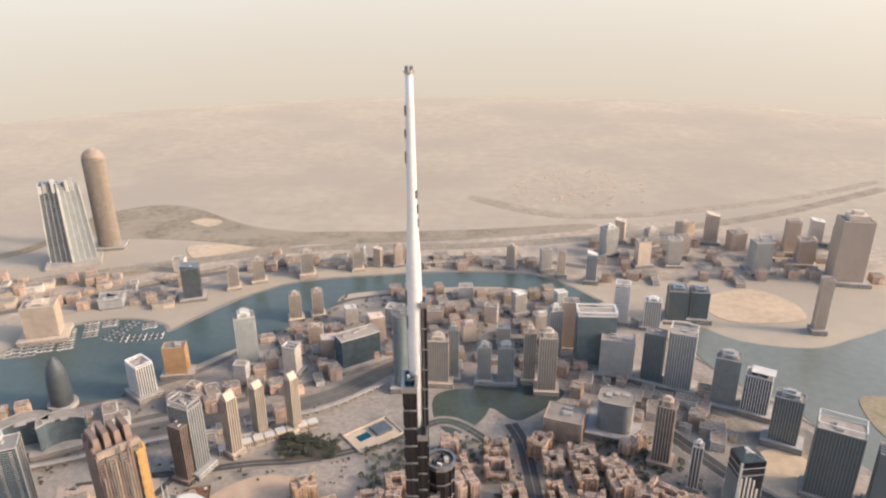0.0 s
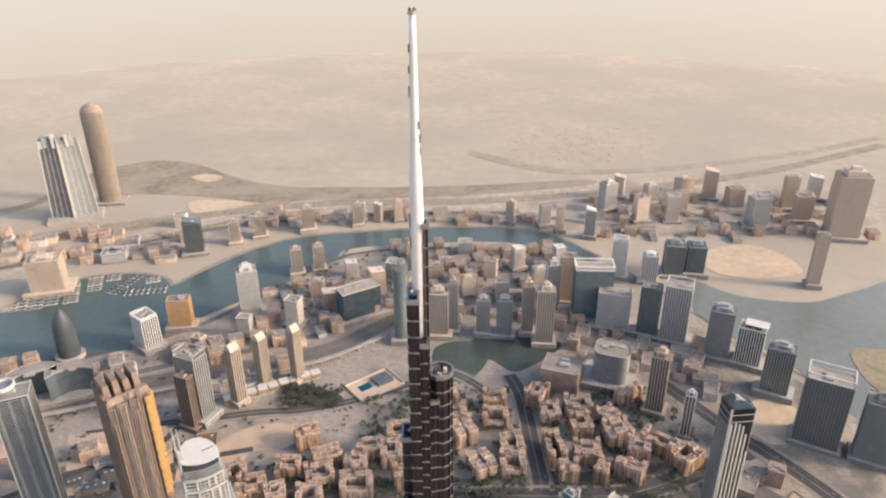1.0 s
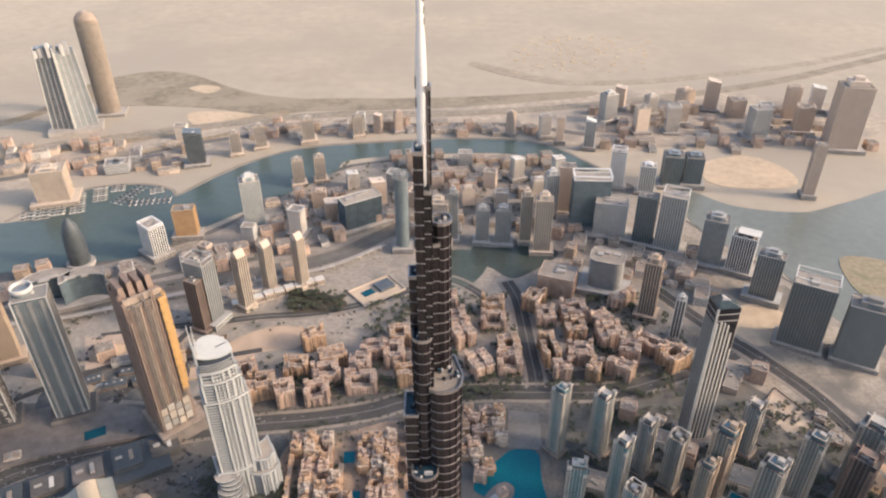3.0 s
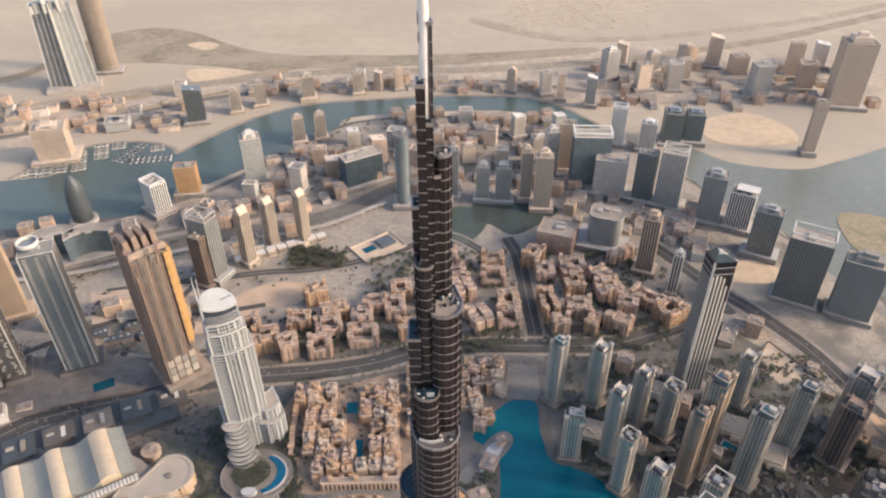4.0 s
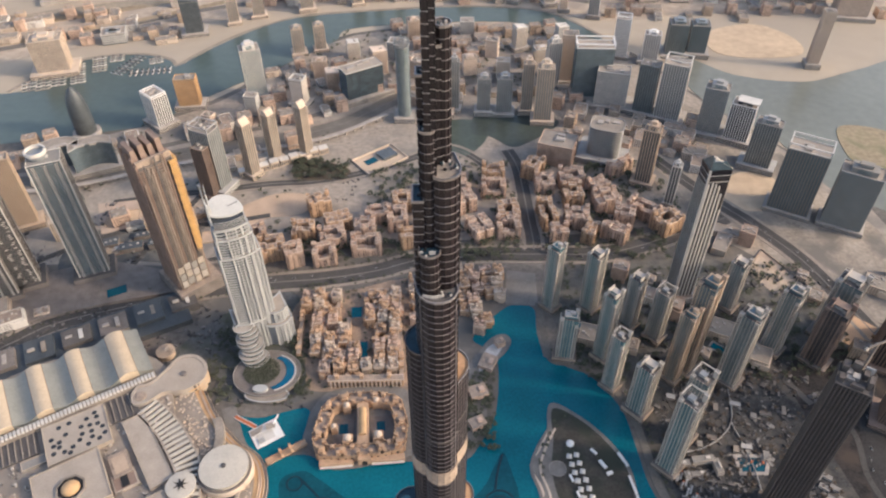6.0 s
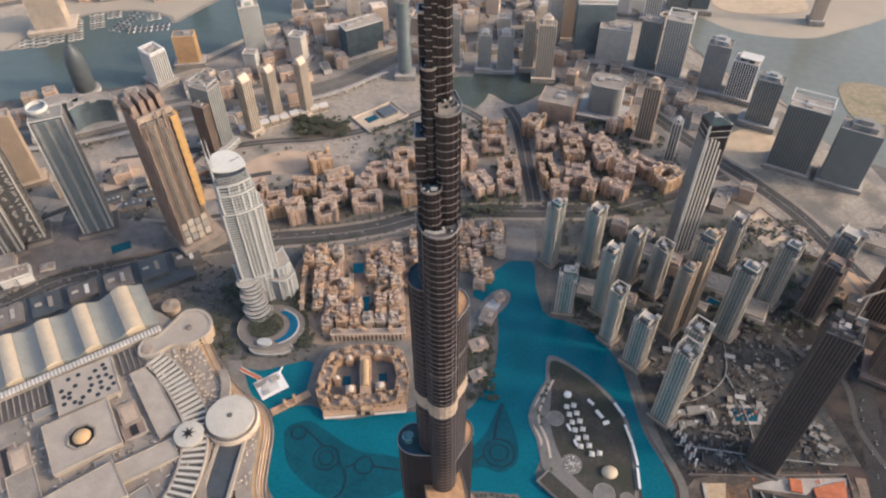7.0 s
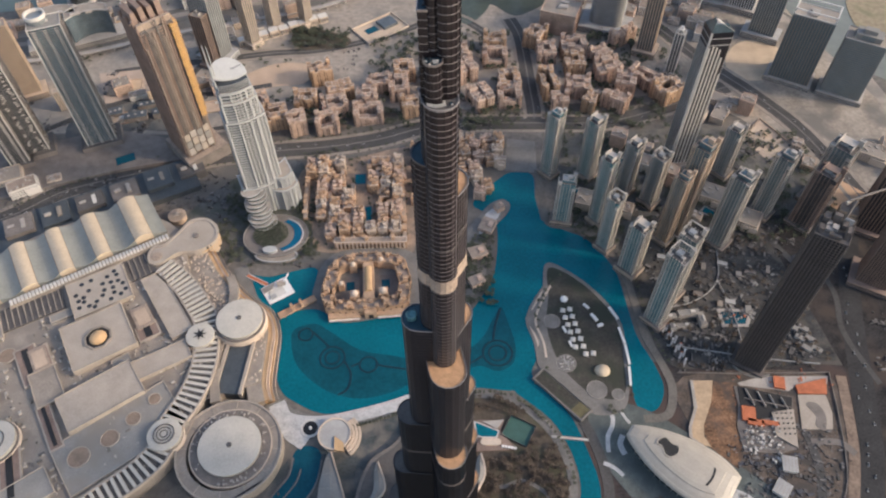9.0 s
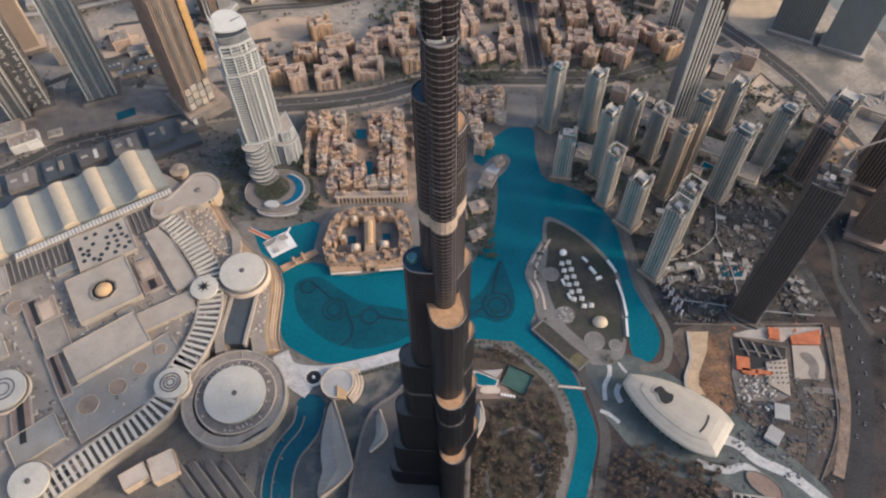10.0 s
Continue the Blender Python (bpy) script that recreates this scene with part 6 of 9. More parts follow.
EAST_BLOCKS = ((22, 1001, 34, 36, 5), (94, 1036, 40, 30, 0), (92, 990, 44, 26, 0), (34, 949, 38, 40, 20), (115, 918, 38, 42, 5), (112, 872, 40, 30, 0), (62, 872, 38, 46, 25), (174, 1052, 34, 38, -30), (192, 1006, 34, 38, 0), (245, 1018, 46, 34, 0), (241, 965, 34, 42, 0))
EAST_BLOCKS += ((300, 943, 42, 38, 10), (240, 900, 42, 38, -5), (186, 908, 26, 58, 8), (202, 856, 30, 24, 0), (326, 899, 34, 32, -15), (258, 858, 22, 36, -25), (302, 858, 22, 44, 55), (366, 922, 26, 56, 48), (400, 884, 42, 38, 30), (294, 994, 34, 30, 30), (345, 1052, 52, 18, 30))
WEST_BLOCKS = ((-304, 822, 42, 40, 15), (-262, 802, 30, 30, 20), (-335, 800, 32, 28, 15), (-255, 866, 40, 30, 5), (-202, 850, 44, 34, 15), (-210, 803, 38, 28, 8), (-197, 896, 46, 32, 20), (-145, 872, 36, 36, 5), (-140, 830, 50, 30, 6), (-236, 940, 40, 28, 20), (-127, 914, 40, 28, 5))
WEST_BLOCKS += ((-88, 898, 34, 40, 5), (-62, 848, 38, 28, 12), (-18, 880, 36, 40, 5), (-30, 940, 38, 34, 0), (-80, 950, 36, 32, 8), (-340, 858, 34, 30, 20), (10, 1050, 30, 28, 0))
for k, (x, y, w, d, r) in enumerate(EAST_BLOCKS + WEST_BLOCKS):
    ring_block(x, y, w, d, r, (26, 30, 28, 33)[(k * 5) % 4], ("ring", "oval", "ring", "ring", "solid")[(k * 3 + k // 5) % 5] if min(w, d) > 25 else "solid", k + 1)


def town_house(seed):
    """A tight stone house: stepped boxes, wind tower, roof rooms."""
    rng = random.Random(seed)
    T = thing("town_house", 0, 0, 0, 0, "sand-coloured stone town house with roof terraces", "house", "old quarter houses")
    wall = (STONE_SAND, STONE_PINK, STONE_SAND, CREAM)[seed % 4]
    h = rng.choice((12, 15, 18, 21))
    body = part("house_wall", Geo().box(0, 0, 0, 14, 19, h), wall, T)
    part("parapet", Geo().ring(rect(14.4, 19.4), rect(13.0, 18.0), h - 0.2, h + 1.3), STONE_PALE, T)
    part("roof_terrace", Geo().box(0, 0, h, 13, 18, 0.25), STONE_ROOF, T)
    rooms, wins = Geo(), Geo()
    for j in range(7):
        rooms.box(rng.uniform(-5, 5), rng.uniform(-8, 8), h, rng.uniform(2, 5), rng.uniform(2, 5), rng.uniform(1.8, 5))
    for j in range(5):
        rx, ry, w, d, e = rng.uniform(-4.5, 4.5), rng.uniform(-7, 7), rng.uniform(3, 6), rng.uniform(3, 6), rng.uniform(1.5, 4)
        low = [(a + rx, b + ry) for a, b in rect(w - 0.8, d - 0.8)]
        rooms.ring([(a + rx, b + ry) for a, b in rect(w, d)], low, h, h + e)
    for j in range(4):
        rooms.box(rng.choice((-7.4, 7.4)), rng.uniform(-8, 8), 0, 2.6, 3.4, h + rng.choice((-3, 1.5, 3)))
    x, y = rng.choice((-5, 5)), rng.choice((-7, 7))
    part("wind_tower", Geo().box(x, y, 0, 4.6, 4.6, h + rng.uniform(5, 9)), wall, T)
    part("annex", Geo().box(rng.choice((-8, 8)), rng.uniform(-4, 4), 0, 7, 9, h - rng.choice((4, 7))), wall, T)
    for s in (-1, 1):
        for wg in (windows_for((0, s * 9.5), True, False, 14, h, 0, 3.3), windows_for((s * 7.0, 0), False, True, 19, h, 0, 3.3)):
            wins.add(wg.v, wg.f)
    stuff("roof_room", rooms, wall, T)
    stuff("window", wins, GLASS_SMOKE, T)
    return T


def in_court(x, y, d):
    """Within d metres of the long garden court with the pools."""
    return 570 < y < 712 and abs(x - (-122 - 0.2 * (y - 584))) < d


houses = [town_house(s) for s in range(8)]
rng = random.Random(21)
k = 0
for i in range(9):
    for j in range(9):
        x = -238 + 19.6 * i + rng.uniform(-1.5, 1.5) + (-3.0 * j if i < 3 else 0) * 0.3
        y = 558 + 18.5 * j + rng.uniform(-1, 1) + 3.0 * i * 0.4
        if x < -186 - (y - 535) * 0.27 or (i in (3, 6) and j in (4, 7)) or (i == 4 and j in (2, 5, 6)) or x > -66 or in_court(x, y, 13) or rng.random() < 0.06:
            continue
        m = pose(x, y, 0, 0, 0, 4 + 180 * rng.randrange(2) + rng.uniform(-4, 4))
        if k < 8:
            houses[k].matrix_basis = m
        else:
            copy_thing(houses[k % 8], m)
        k += 1
for x, y in ((27, 752), (46, 748), (66, 742), (84, 738), (30, 728), (52, 724), (72, 718), (88, 712), (24, 704), (44, 698), (30, 682), (48, 676), (88, 760), (66, 765), (40, 772), (18, 775), (64, 655), (52, 640), (-55, 745), (-52, 720), (-48, 690), (-48, 660), (-50, 630), (8, 760), (4, 730), (6, 700)):
    copy_thing(houses[k % 8], pose(x, y, 0, 0, 0, 90 * (k % 4) + rng.uniform(-12, 12)))
    k += 1
for x, y, w, d in ((-145, 682, 17, 22), (-127, 605, 11, 30), (-104, 668, 9, 14), (-186, 620, 8, 14), (-86, 640, 8, 16), (-205, 668, 10, 10)):
    p = thing("courtyard_pool", x, y, 0, 4, "small blue courtyard pool with stone rim", "pool", "courtyard pools")
    part("water", Geo().box(0, 0, 0, w, d, 0.5), POOL_TEAL, p)
    part("rim", Geo().ring(rect(w + 3, d + 3), rect(w, d), 0, 0.7), PAVING, p)

for i in range(9):
    x = -229 + 19.6 * i
    y0, y1 = (548 if x > -200 else 590), (712 if x < -150 else 722)
    runs = [(y0, y1)]
    if -160 < x < -105:
        yc = 584 + (-122 - x) * 5
        runs = [(a, b) for a, b in ((y0, min(yc - 62, y1)), (max(yc + 62, y0), y1)) if b - a > 14]
    for a, b in runs:
        p = thing("lane_range", x, (a + b) / 2, 0, 4, "long low sand-coloured stone range along a lane", "house", "old quarter ranges")
        part("wall", Geo().box(0, 0, 0, 6.5, b - a, 8), STONE_SAND, p)
        part("roof_terrace", Geo().box(0, 0, 8, 5.6, b - a - 1, 0.3), STONE_ROOF, p)
        g = Geo()
        for k in range(max(3, int((b - a) / 12))):
            g.box(rng.uniform(-2, 2), rng.uniform(-0.48, 0.48) * (b - a), 0, rng.uniform(4, 9), rng.uniform(4, 9), rng.uniform(7, 14))
        stuff("annex", g, STONE_SAND, p)

# ---- long hotel range facing the lake ----
lh = thing("lakeside_hotel", -118, 540, 0, 1, "long sand-coloured stone hotel range with pale upright bays", "hotel")
part("wall", Geo().box(0, 0, 0, 110, 10, 14), STONE_SAND, lh)
part("roof_terrace", Geo().box(0, 0, 14, 109, 9, 0.25), STONE_ROOF, lh)
part("parapet", Geo().ring(rect(110.6, 10.6), rect(109.0, 9.0), 13.8, 15.0), STONE_PALE, lh)
for k in range(18):
    part("bay", Geo().box(-51 + 6 * k, -5.4, 0, 2.2, 1.6, 12.5), STONE_PALE, lh)
lhw = Geo()
for k in range(17):
    for z in (1.2, 4.6, 8.0):
        lhw.box(-48 + 6 * k, -5.1, z, 2.2, 0.4, 2.2)
stuff("window", lhw, GLASS_SMOKE, lh)
for x in (-42, -6, 34):
    part("wind_tower", Geo().box(x, 1, 14, 5, 5, 7), STONE_SAND, lh)

# ---- souk on its island ----
flat("souk_island", spline([(-196, 470), (-190, 500), (-165, 528), (-90, 536), (-48, 520), (-30, 480), (-40, 428), (-80, 412), (-150, 400), (-165, 420), (-196, 440)], 5), -0.4, 1.2, PAVING, "stone-paved island under the market hall", "pavement")
souk = thing("souk", -118, 466, 1.2, 5, "sand-coloured stone market hall with two courts, domes, wind towers", "market")
souk.scale = (0.86, 0.86, 0.92)
ring_pts = [(-68, -20), (-62, -48), (-30, -52), (30, -52), (58, -46), (64, -8), (56, 34), (22, 46), (-28, 46), (-54, 32)]
for a, b in zip(ring_pts, ring_pts[1:] + ring_pts[:1]):
    v = Vector(b) - Vector(a)
    cx, cy, ang = (a[0] + b[0]) / 2, (a[1] + b[1]) / 2, math.degrees(math.atan2(v.y, v.x))
    w = part("range", Geo().box(cx, cy, 0, v.length + 8, 20, 13, ang), STONE_SAND, souk)
    part("roof_terrace", Geo().box(cx, cy, 13, v.length + 6, 18, 0.3, ang), STONE_ROOF, w)
    for s in (-1, 1):
        part("parapet", Geo().box(cx - s * 9.6 * math.sin(radians(ang)), cy + s * 9.6 * math.cos(radians(ang)), 13, v.length + 6, 0.8, 1.6, ang), STONE_SAND, w)
    n = int(v.length / 9)
    for k in range(n):
        t = (k + 0.5) / n
        px, py = a[0] + v.x * t, a[1] + v.y * t
        o = 6 if k % 2 else -5
        part("roof_room", Geo().box(px - o * math.sin(radians(ang)), py + o * math.cos(radians(ang)), 13, 5.2, 5.2, 4 + 2.5 * ((k * 7) % 3), ang), STONE_SAND, w)
        part("window_bay", Geo().box(px + 10 * math.sin(radians(ang)), py - 10 * math.cos(radians(ang)), 3, 3.0, 1.2, 7, ang), GLASS_SMOKE, w)
merlons = Geo()
for a, b in zip(ring_pts, ring_pts[1:] + ring_pts[:1]):
    v = Vector(b) - Vector(a)
    ang, nn = math.atan2(v.y, v.x), int(v.length / 3.2)
    for k in range(nn):
        t = (k + 0.5) / nn
        for o in (-9.6, 9.6):
            hh = (1.6, 3.2, 1.6, 5.0)[(k * 3 + int(o > 0)) % 4]
            merlons.box(a[0] + v.x * t - o * math.sin(ang), a[1] + v.y * t + o * math.cos(ang), 13, 1.9, 1.9, 1.6 + hh, math.degrees(ang))
stuff("merlon", merlons, STONE_SAND, souk)
for x, y in ring_pts:
    tw = part("wind_tower", Geo().box(x, y, 0, 10, 10, 19), STONE_SAND, souk)
    part("tower_top", Geo().box(x, y, 19, 6, 6, 4), STONE_SAND, tw)
part("spine_hall", Geo().box(2, -4, 0, 18, 86, 15), STONE_SAND, souk)
g = Geo()
m = 8
for e in (-26, 24):
    g.v += [(2 + 6 * math.cos(math.pi * j / m), e, 15 + 5 * math.sin(math.pi * j / m)) for j in range(m + 1)]
g.f = [(j, j + 1, m + 2 + j, m + 1 + j) for j in range(m)] + [tuple(range(m, -1, -1)), tuple(range(m + 1, 2 * m + 2))]
part("vault", g, OCHRE, souk, "ochre vaulted hall roof")
for x, y, r in ((-22, -30, 6.5), (26, -28, 6.5), (-24, 32, 5), (24, 38, 5), (-44, -6, 4)):
    dm = part("dome_base", Geo().box(x, y, 0, 2.4 * r, 2.4 * r, 16), STONE_SAND, souk)
    part("dome", Geo().lathe(x, y, [(r * math.cos(radians(a)) + 0.02, 16 + r * 1.1 * math.sin(radians(a))) for a in range(0, 91, 15)], 16), CREAM, dm, "pale stone dome", True)
for s in (-1, 1):
    part("court_floor", Geo().box(s * 32, -6, 0, 38, 46, 0.6), CONCRETE_DARK, souk)
    part("court_pool", Geo().box(s * 30, -2, 0.6, 14, 18, 0.3), POOL_NAVY, souk)
    part("lake_front", Geo().box(s * 40, -64, 0, 52, 10, 8), STONE_SAND, souk)
    part("awning", Geo().box(s * 40, -71, 3.2, 50, 4, 0.4), WHITE_WORN, souk)
part("gate_house", Geo().box(4, -62, 0, 20, 14, 14), STONE_SAND, souk)
part("gate_arch", Geo().box(4, -69.2, 0, 8, 1.0, 9), BLACK, souk)
# peninsula beyond the tower
flat("peninsula", spline([(-35, 455), (20, 440), (50, 462), (58, 500), (62, 560), (92, 600), (100, 622), (88, 634), (66, 622), (44, 590), (20, 560), (-10, 520), (-32, 500)], 5), -0.4, 1.1, PAVING, "paved peninsula with trees in the lake", "pavement")
flat("peninsula_lawn", spline([(48, 560), (66, 575), (86, 608), (76, 616), (58, 598)], 5), 0.9, 1.3, PAVING_WHITE, "pale terrace at the peninsula's tip", "pavement")
for x, y, w, d, h, r in ((45, 520, 26, 20, 9, 20), (62, 575, 22, 26, 7, -25), (12, 505, 30, 20, 11, 10), (82, 612, 14, 12, 10, 30), (42, 468, 22, 16, 8, 25)):
    p = thing("lakeside_pavilion", x, y, 1.1, r, "low sand-coloured lakeside pavilion", "pavilion", "lakeside pavilions")
    part("wall", Geo().box(0, 0, 0, w, d, h), STONE_PINK, p)
    part("roof", Geo().box(0, 0, h, w + 1, d + 1, 0.6), STONE_ROOF, p)
    part("roof_room", Geo().box(w * 0.2, 0, h + 0.6, w * 0.3, d * 0.4, 3), STONE_PINK, p)

# ---- big towers of their own kind ----
bt = thing("unfinished_tower", -432, 752, 0, 42, "unfinished brown tower with netting and yellow scaffold face", "tower")
part("core", Geo().box(0, 0, 0, 50, 58, 262), CONCRETE_DARK, bt)
repeat("floor_slab", Geo().box(0, 0, 0, 53, 61, 0.9), BROWN, bt, [(0, 0, 4.6 * k, 0) for k in range(1, 57)])
for k in range(6):
    part("west_shaft", Geo().box(-26.5, -25 + 10 * k, 0, 3.0, 5.0, 268 + 7 * (k % 2)), BROWN, bt)
for k in range(15):
    part("front_shaft", Geo().box(-24 + 3.4 * k, -30.6, 14 if k % 3 else 0, 1.5 + 0.5 * (k % 2), 2.4, 236 + 8 * ((k * 5) % 4)), (STONE_ROOF, BROWN, GREY_DARK, CONCRETE_DARK, ROOF)[k % 5], bt)
for k in range(7):
    part("east_shaft", Geo().box(26.4, -26 + 8.6 * k, 0, 2.6, 3.2, 250 + 8 * (k % 3)), (BROWN, TAN)[k % 2], bt)
for k in range(12):
    part("protection_net", Geo().box(-17 + 11.5 * (k % 4), -32.4, 26 + 15 * (k // 4) + 3 * (k % 2), 9.5, 0.8, 13), (CONCRETE, ROOF_GREY, ROOF_PALE)[k % 3], bt, "pale hanging safety net")
for k in range(4):
    part("vaulted_crown", Geo().box(-20 + 13 * k, 8, 262, 9, 40, 20 + 4 * (k % 2), 0, 0.78), BROWN, bt)
part("crown_beam", Geo().box(0, -24, 262, 52, 4, 10), STONE_ROOF, bt)
repeat("scaffold_lift", Geo().box(0, 0, 0, 3.0, 22, 3.4), GOLD_MESH, bt, [(29.2, -16 + 1.5 * math.sin(k * 2.1), 96 + 9.2 * k, 0) for k in range(18)], "sunlit yellow scaffold lift")
repeat("scaffold_pole", Geo().box(0, 0, 92, 0.9, 0.9, 168), OCHRE, bt, [(31.0, -26 + 5.4 * k, 0, 0) for k in range(5)])
repeat("scaffold_front", Geo().box(0, 0, 0, 8.5, 3.0, 3.4), GOLD_MESH, bt, [(22.4 + 0.8 * math.sin(k * 1.7), -32.4, 90 + 4.6 * k, 0) for k in range(37)], "sunlit yellow scaffold lift")
repeat("scaffold_front_pole", Geo().box(0, 0, 86, 0.7, 0.7, 176), OCHRE, bt, [(18.6 + 2.7 * k, -34.2, 0, 0) for k in range(4)])
part("podium", Geo().box(4, -2, 0, 76, 84, 22), CONCRETE_DARK, bt)
part("podium_roof", Geo().box(4, -2, 22, 74, 82, 0.5), STONE_ROOF, bt)


def balcony_tower(x, y, w, d, h, rot, glass, label, strips=2, drum=True, keep=1.0):
    """A glazed apartment tower: thin slab lines, stacked pale balconies in upright strips, corner piers, drum crown."""
    T = thing("apartment_tower", x, y, 0, rot, label, "tower", "towers of the district")
    body = part("body", Geo().prism(rect(w - 1.6, d - 1.6), 0, h), glass, T)
    n = int(h / 3.7)
    fh = h / n
    lines, balconies, gaps = Geo(), Geo(), random.Random(int(h))
    for k in range(1, n):
        lines.ring(rect(w - 1.0, d - 1.0), rect(w - 2.2, d - 2.2), k * fh - 0.25, k * fh + 0.3)
    for s in (-1, 1):
        for j in range(strips):
            u = (j + 0.5) / strips - 0.5
            for k in range(1, n):
                if gaps.random() > keep:
                    continue
                balconies.box(u * w + gaps.uniform(-2.5, 2.5) * (keep < 1), s * (d / 2 + 0.2), k * fh - 0.4, w / strips * 0.3, 1.8, 0.75)
                balconies.box(s * (w / 2 + 0.2), u * d, k * fh - 0.4, 1.8, d / strips * 0.3, 0.75)
            for o in (-0.14, 0.14):
                part("strip_pier", Geo().box((u + o / strips) * w, s * (d / 2 + 0.3), 0, 0.4, 1.4, h + 1.5), CONCRETE_DARK, T)
                part("strip_pier", Geo().box(s * (w / 2 + 0.3), (u + o / strips) * d, 0, 1.4, 0.4, h + 1.5), CONCRETE_DARK, T)
    stuff("floor_line", lines, WHITE_WORN if drum else ROOF_GREY, body)
    stuff("balcony", balconies, WHITE_WORN, body)
    for sx in (-1, 1):
        for sy in (-1, 1):
            part("corner_pier", Geo().box(sx * (w / 2 - 0.5), sy * (d / 2 - 0.5), 0, 1.5, 1.5, h + 2.5), WHITE_WORN, T)
    part("roof", Geo().box(0, 0, h, w - 2.4, d - 2.4, 0.5), ROOF_GREY, T)
    part("parapet", Geo().ring(rect(w, d), rect(w - 1.4, d - 1.4), h, h + 1.6), WHITE_WORN, T)
    rng = random.Random(int(x))
    for k in range(6):
        part("roof_plant", Geo().box(rng.uniform(-0.36, 0.36) * w, rng.uniform(-0.36, 0.36) * d, h + 0.5, rng.uniform(3, 9), rng.uniform(3, 7), rng.uniform(1.5, 4.5)), (CONCRETE, GREY, WHITE_WORN)[k % 3], T)
    if drum:
        part("crown_drum", Geo().lathe(-w * 0.16, d * 0.1, [(d * 0.36, h), (d * 0.38, h + 9), (d * 0.33, h + 10)], 28), GLASS_PALE, T)
        part("crown_ring", Geo().ring(oval(d * 0.86, d * 0.86, 28, -w * 0.16, d * 0.1), oval(d * 0.74, d * 0.74, 28, -w * 0.16, d * 0.1), h + 8.5, h + 14), WHITE_WORN, T)
    part("podium", Geo().box(0, 0, 0, w * 1.4, d * 1.4, 14), CONCRETE_DARK, T)
    part("podium_roof", Geo().box(0, 0, 14, w * 1.38, d * 1.38, 0.4), ROOF_DARK, T)
    return T


SITE_DARK = surf("dark_brown_concrete", (0.105, 0.088, 0.08), 0.25, 0.06, 0.9, grain=0.8, bump=0.1)
balcony_tower(-601, 778, 48, 36, 240, 22, surf("deep_blue_glass", (0.045, 0.085, 0.11), 0.25, 0.06, 0.25, metal=0.3, grain=0.4, bump=0.0), "tall blue glass apartment tower with white balcony strips and drum crown", 3)
balcony_tower(-708, 752, 46, 38, 212, 25, GLASS_DARK, "dark glass apartment tower with broken white balcony strips", 3, False, 0.6)
balcony_tower(-722, 722, 30, 26, 150, 25, GLASS_DARK, "dark glass apartment tower wing with white balconies", 2, False)
tower("tower", -775, 905, 42, 26, 150, 27, "rect", TAN, GLASS_GREY, "grid", "flat", "tan slab apartment building")
tower("low_block", -690, 872, 34, 12, 40, 27, "rect", CREAM, GLASS_GREY, "grid", "flat", "pale slab of a low block")
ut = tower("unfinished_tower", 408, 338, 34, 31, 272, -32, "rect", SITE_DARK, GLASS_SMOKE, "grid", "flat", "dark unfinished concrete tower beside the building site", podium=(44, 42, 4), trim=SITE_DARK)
part("hoist_mast", Geo().box(18.4, -9, 0, 1.4, 1.4, 262), CONCRETE, ut, "pale builders' hoist mast")
for k in range(5):
    part("hoist_tie", Geo().box(17.6, -9, 40 + 48 * k, 2.4, 0.5, 0.5), CONCRETE, ut)
for x, y, w, d, h in ((-12, 9, 6, 10, 9), (-3, 11, 8, 5, 13), (7, 8, 5, 9, 7), (12, -3, 4, 11, 11), (-13, -7, 5, 8, 6), (2, -11, 12, 4, 5)):
    part("core_wall", Geo().box(x, y, 272.4, w, d, h), SITE_DARK, ut)
part("wall_formwork", Geo().box(9, 13, 272.4, 9, 1.2, 10), GREY, ut, "pale formwork panel on the top deck")
ring = thing("tower_kerb", 412, 342, 0.2, 0, "pale curved kerb round the unfinished tower's foot", "kerb")
part("kerb", Geo().strip(*[[(r * math.cos(radians(a)), r * math.sin(radians(a))) for a in range(150, 301, 10)] for r in (33, 30)], 0, 1.4), PAVING, ring)
# two towers darkened by brown walls and smoked glass, standing for shade
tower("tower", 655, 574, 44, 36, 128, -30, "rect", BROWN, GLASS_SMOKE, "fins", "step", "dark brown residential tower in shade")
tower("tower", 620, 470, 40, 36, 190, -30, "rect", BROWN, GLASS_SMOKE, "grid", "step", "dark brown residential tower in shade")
crane = thing("tower_crane", 440, 372, 0, 20, "dusty grey tower crane beside the unfinished tower", "crane")
part("mast", Geo().box(0, 0, 0, 2.4, 2.4, 285), CONCRETE_DARK, crane)
part("jib", Geo().box(18, 0, 285, 60, 1.8, 2.0), CONCRETE_DARK, crane)
part("counterweight", Geo().box(-13, 0, 282, 5, 2.4, 3.5), CONCRETE, crane)
part("cab", Geo().box(2, 2, 281, 2.4, 2.4, 3), GREY, crane)

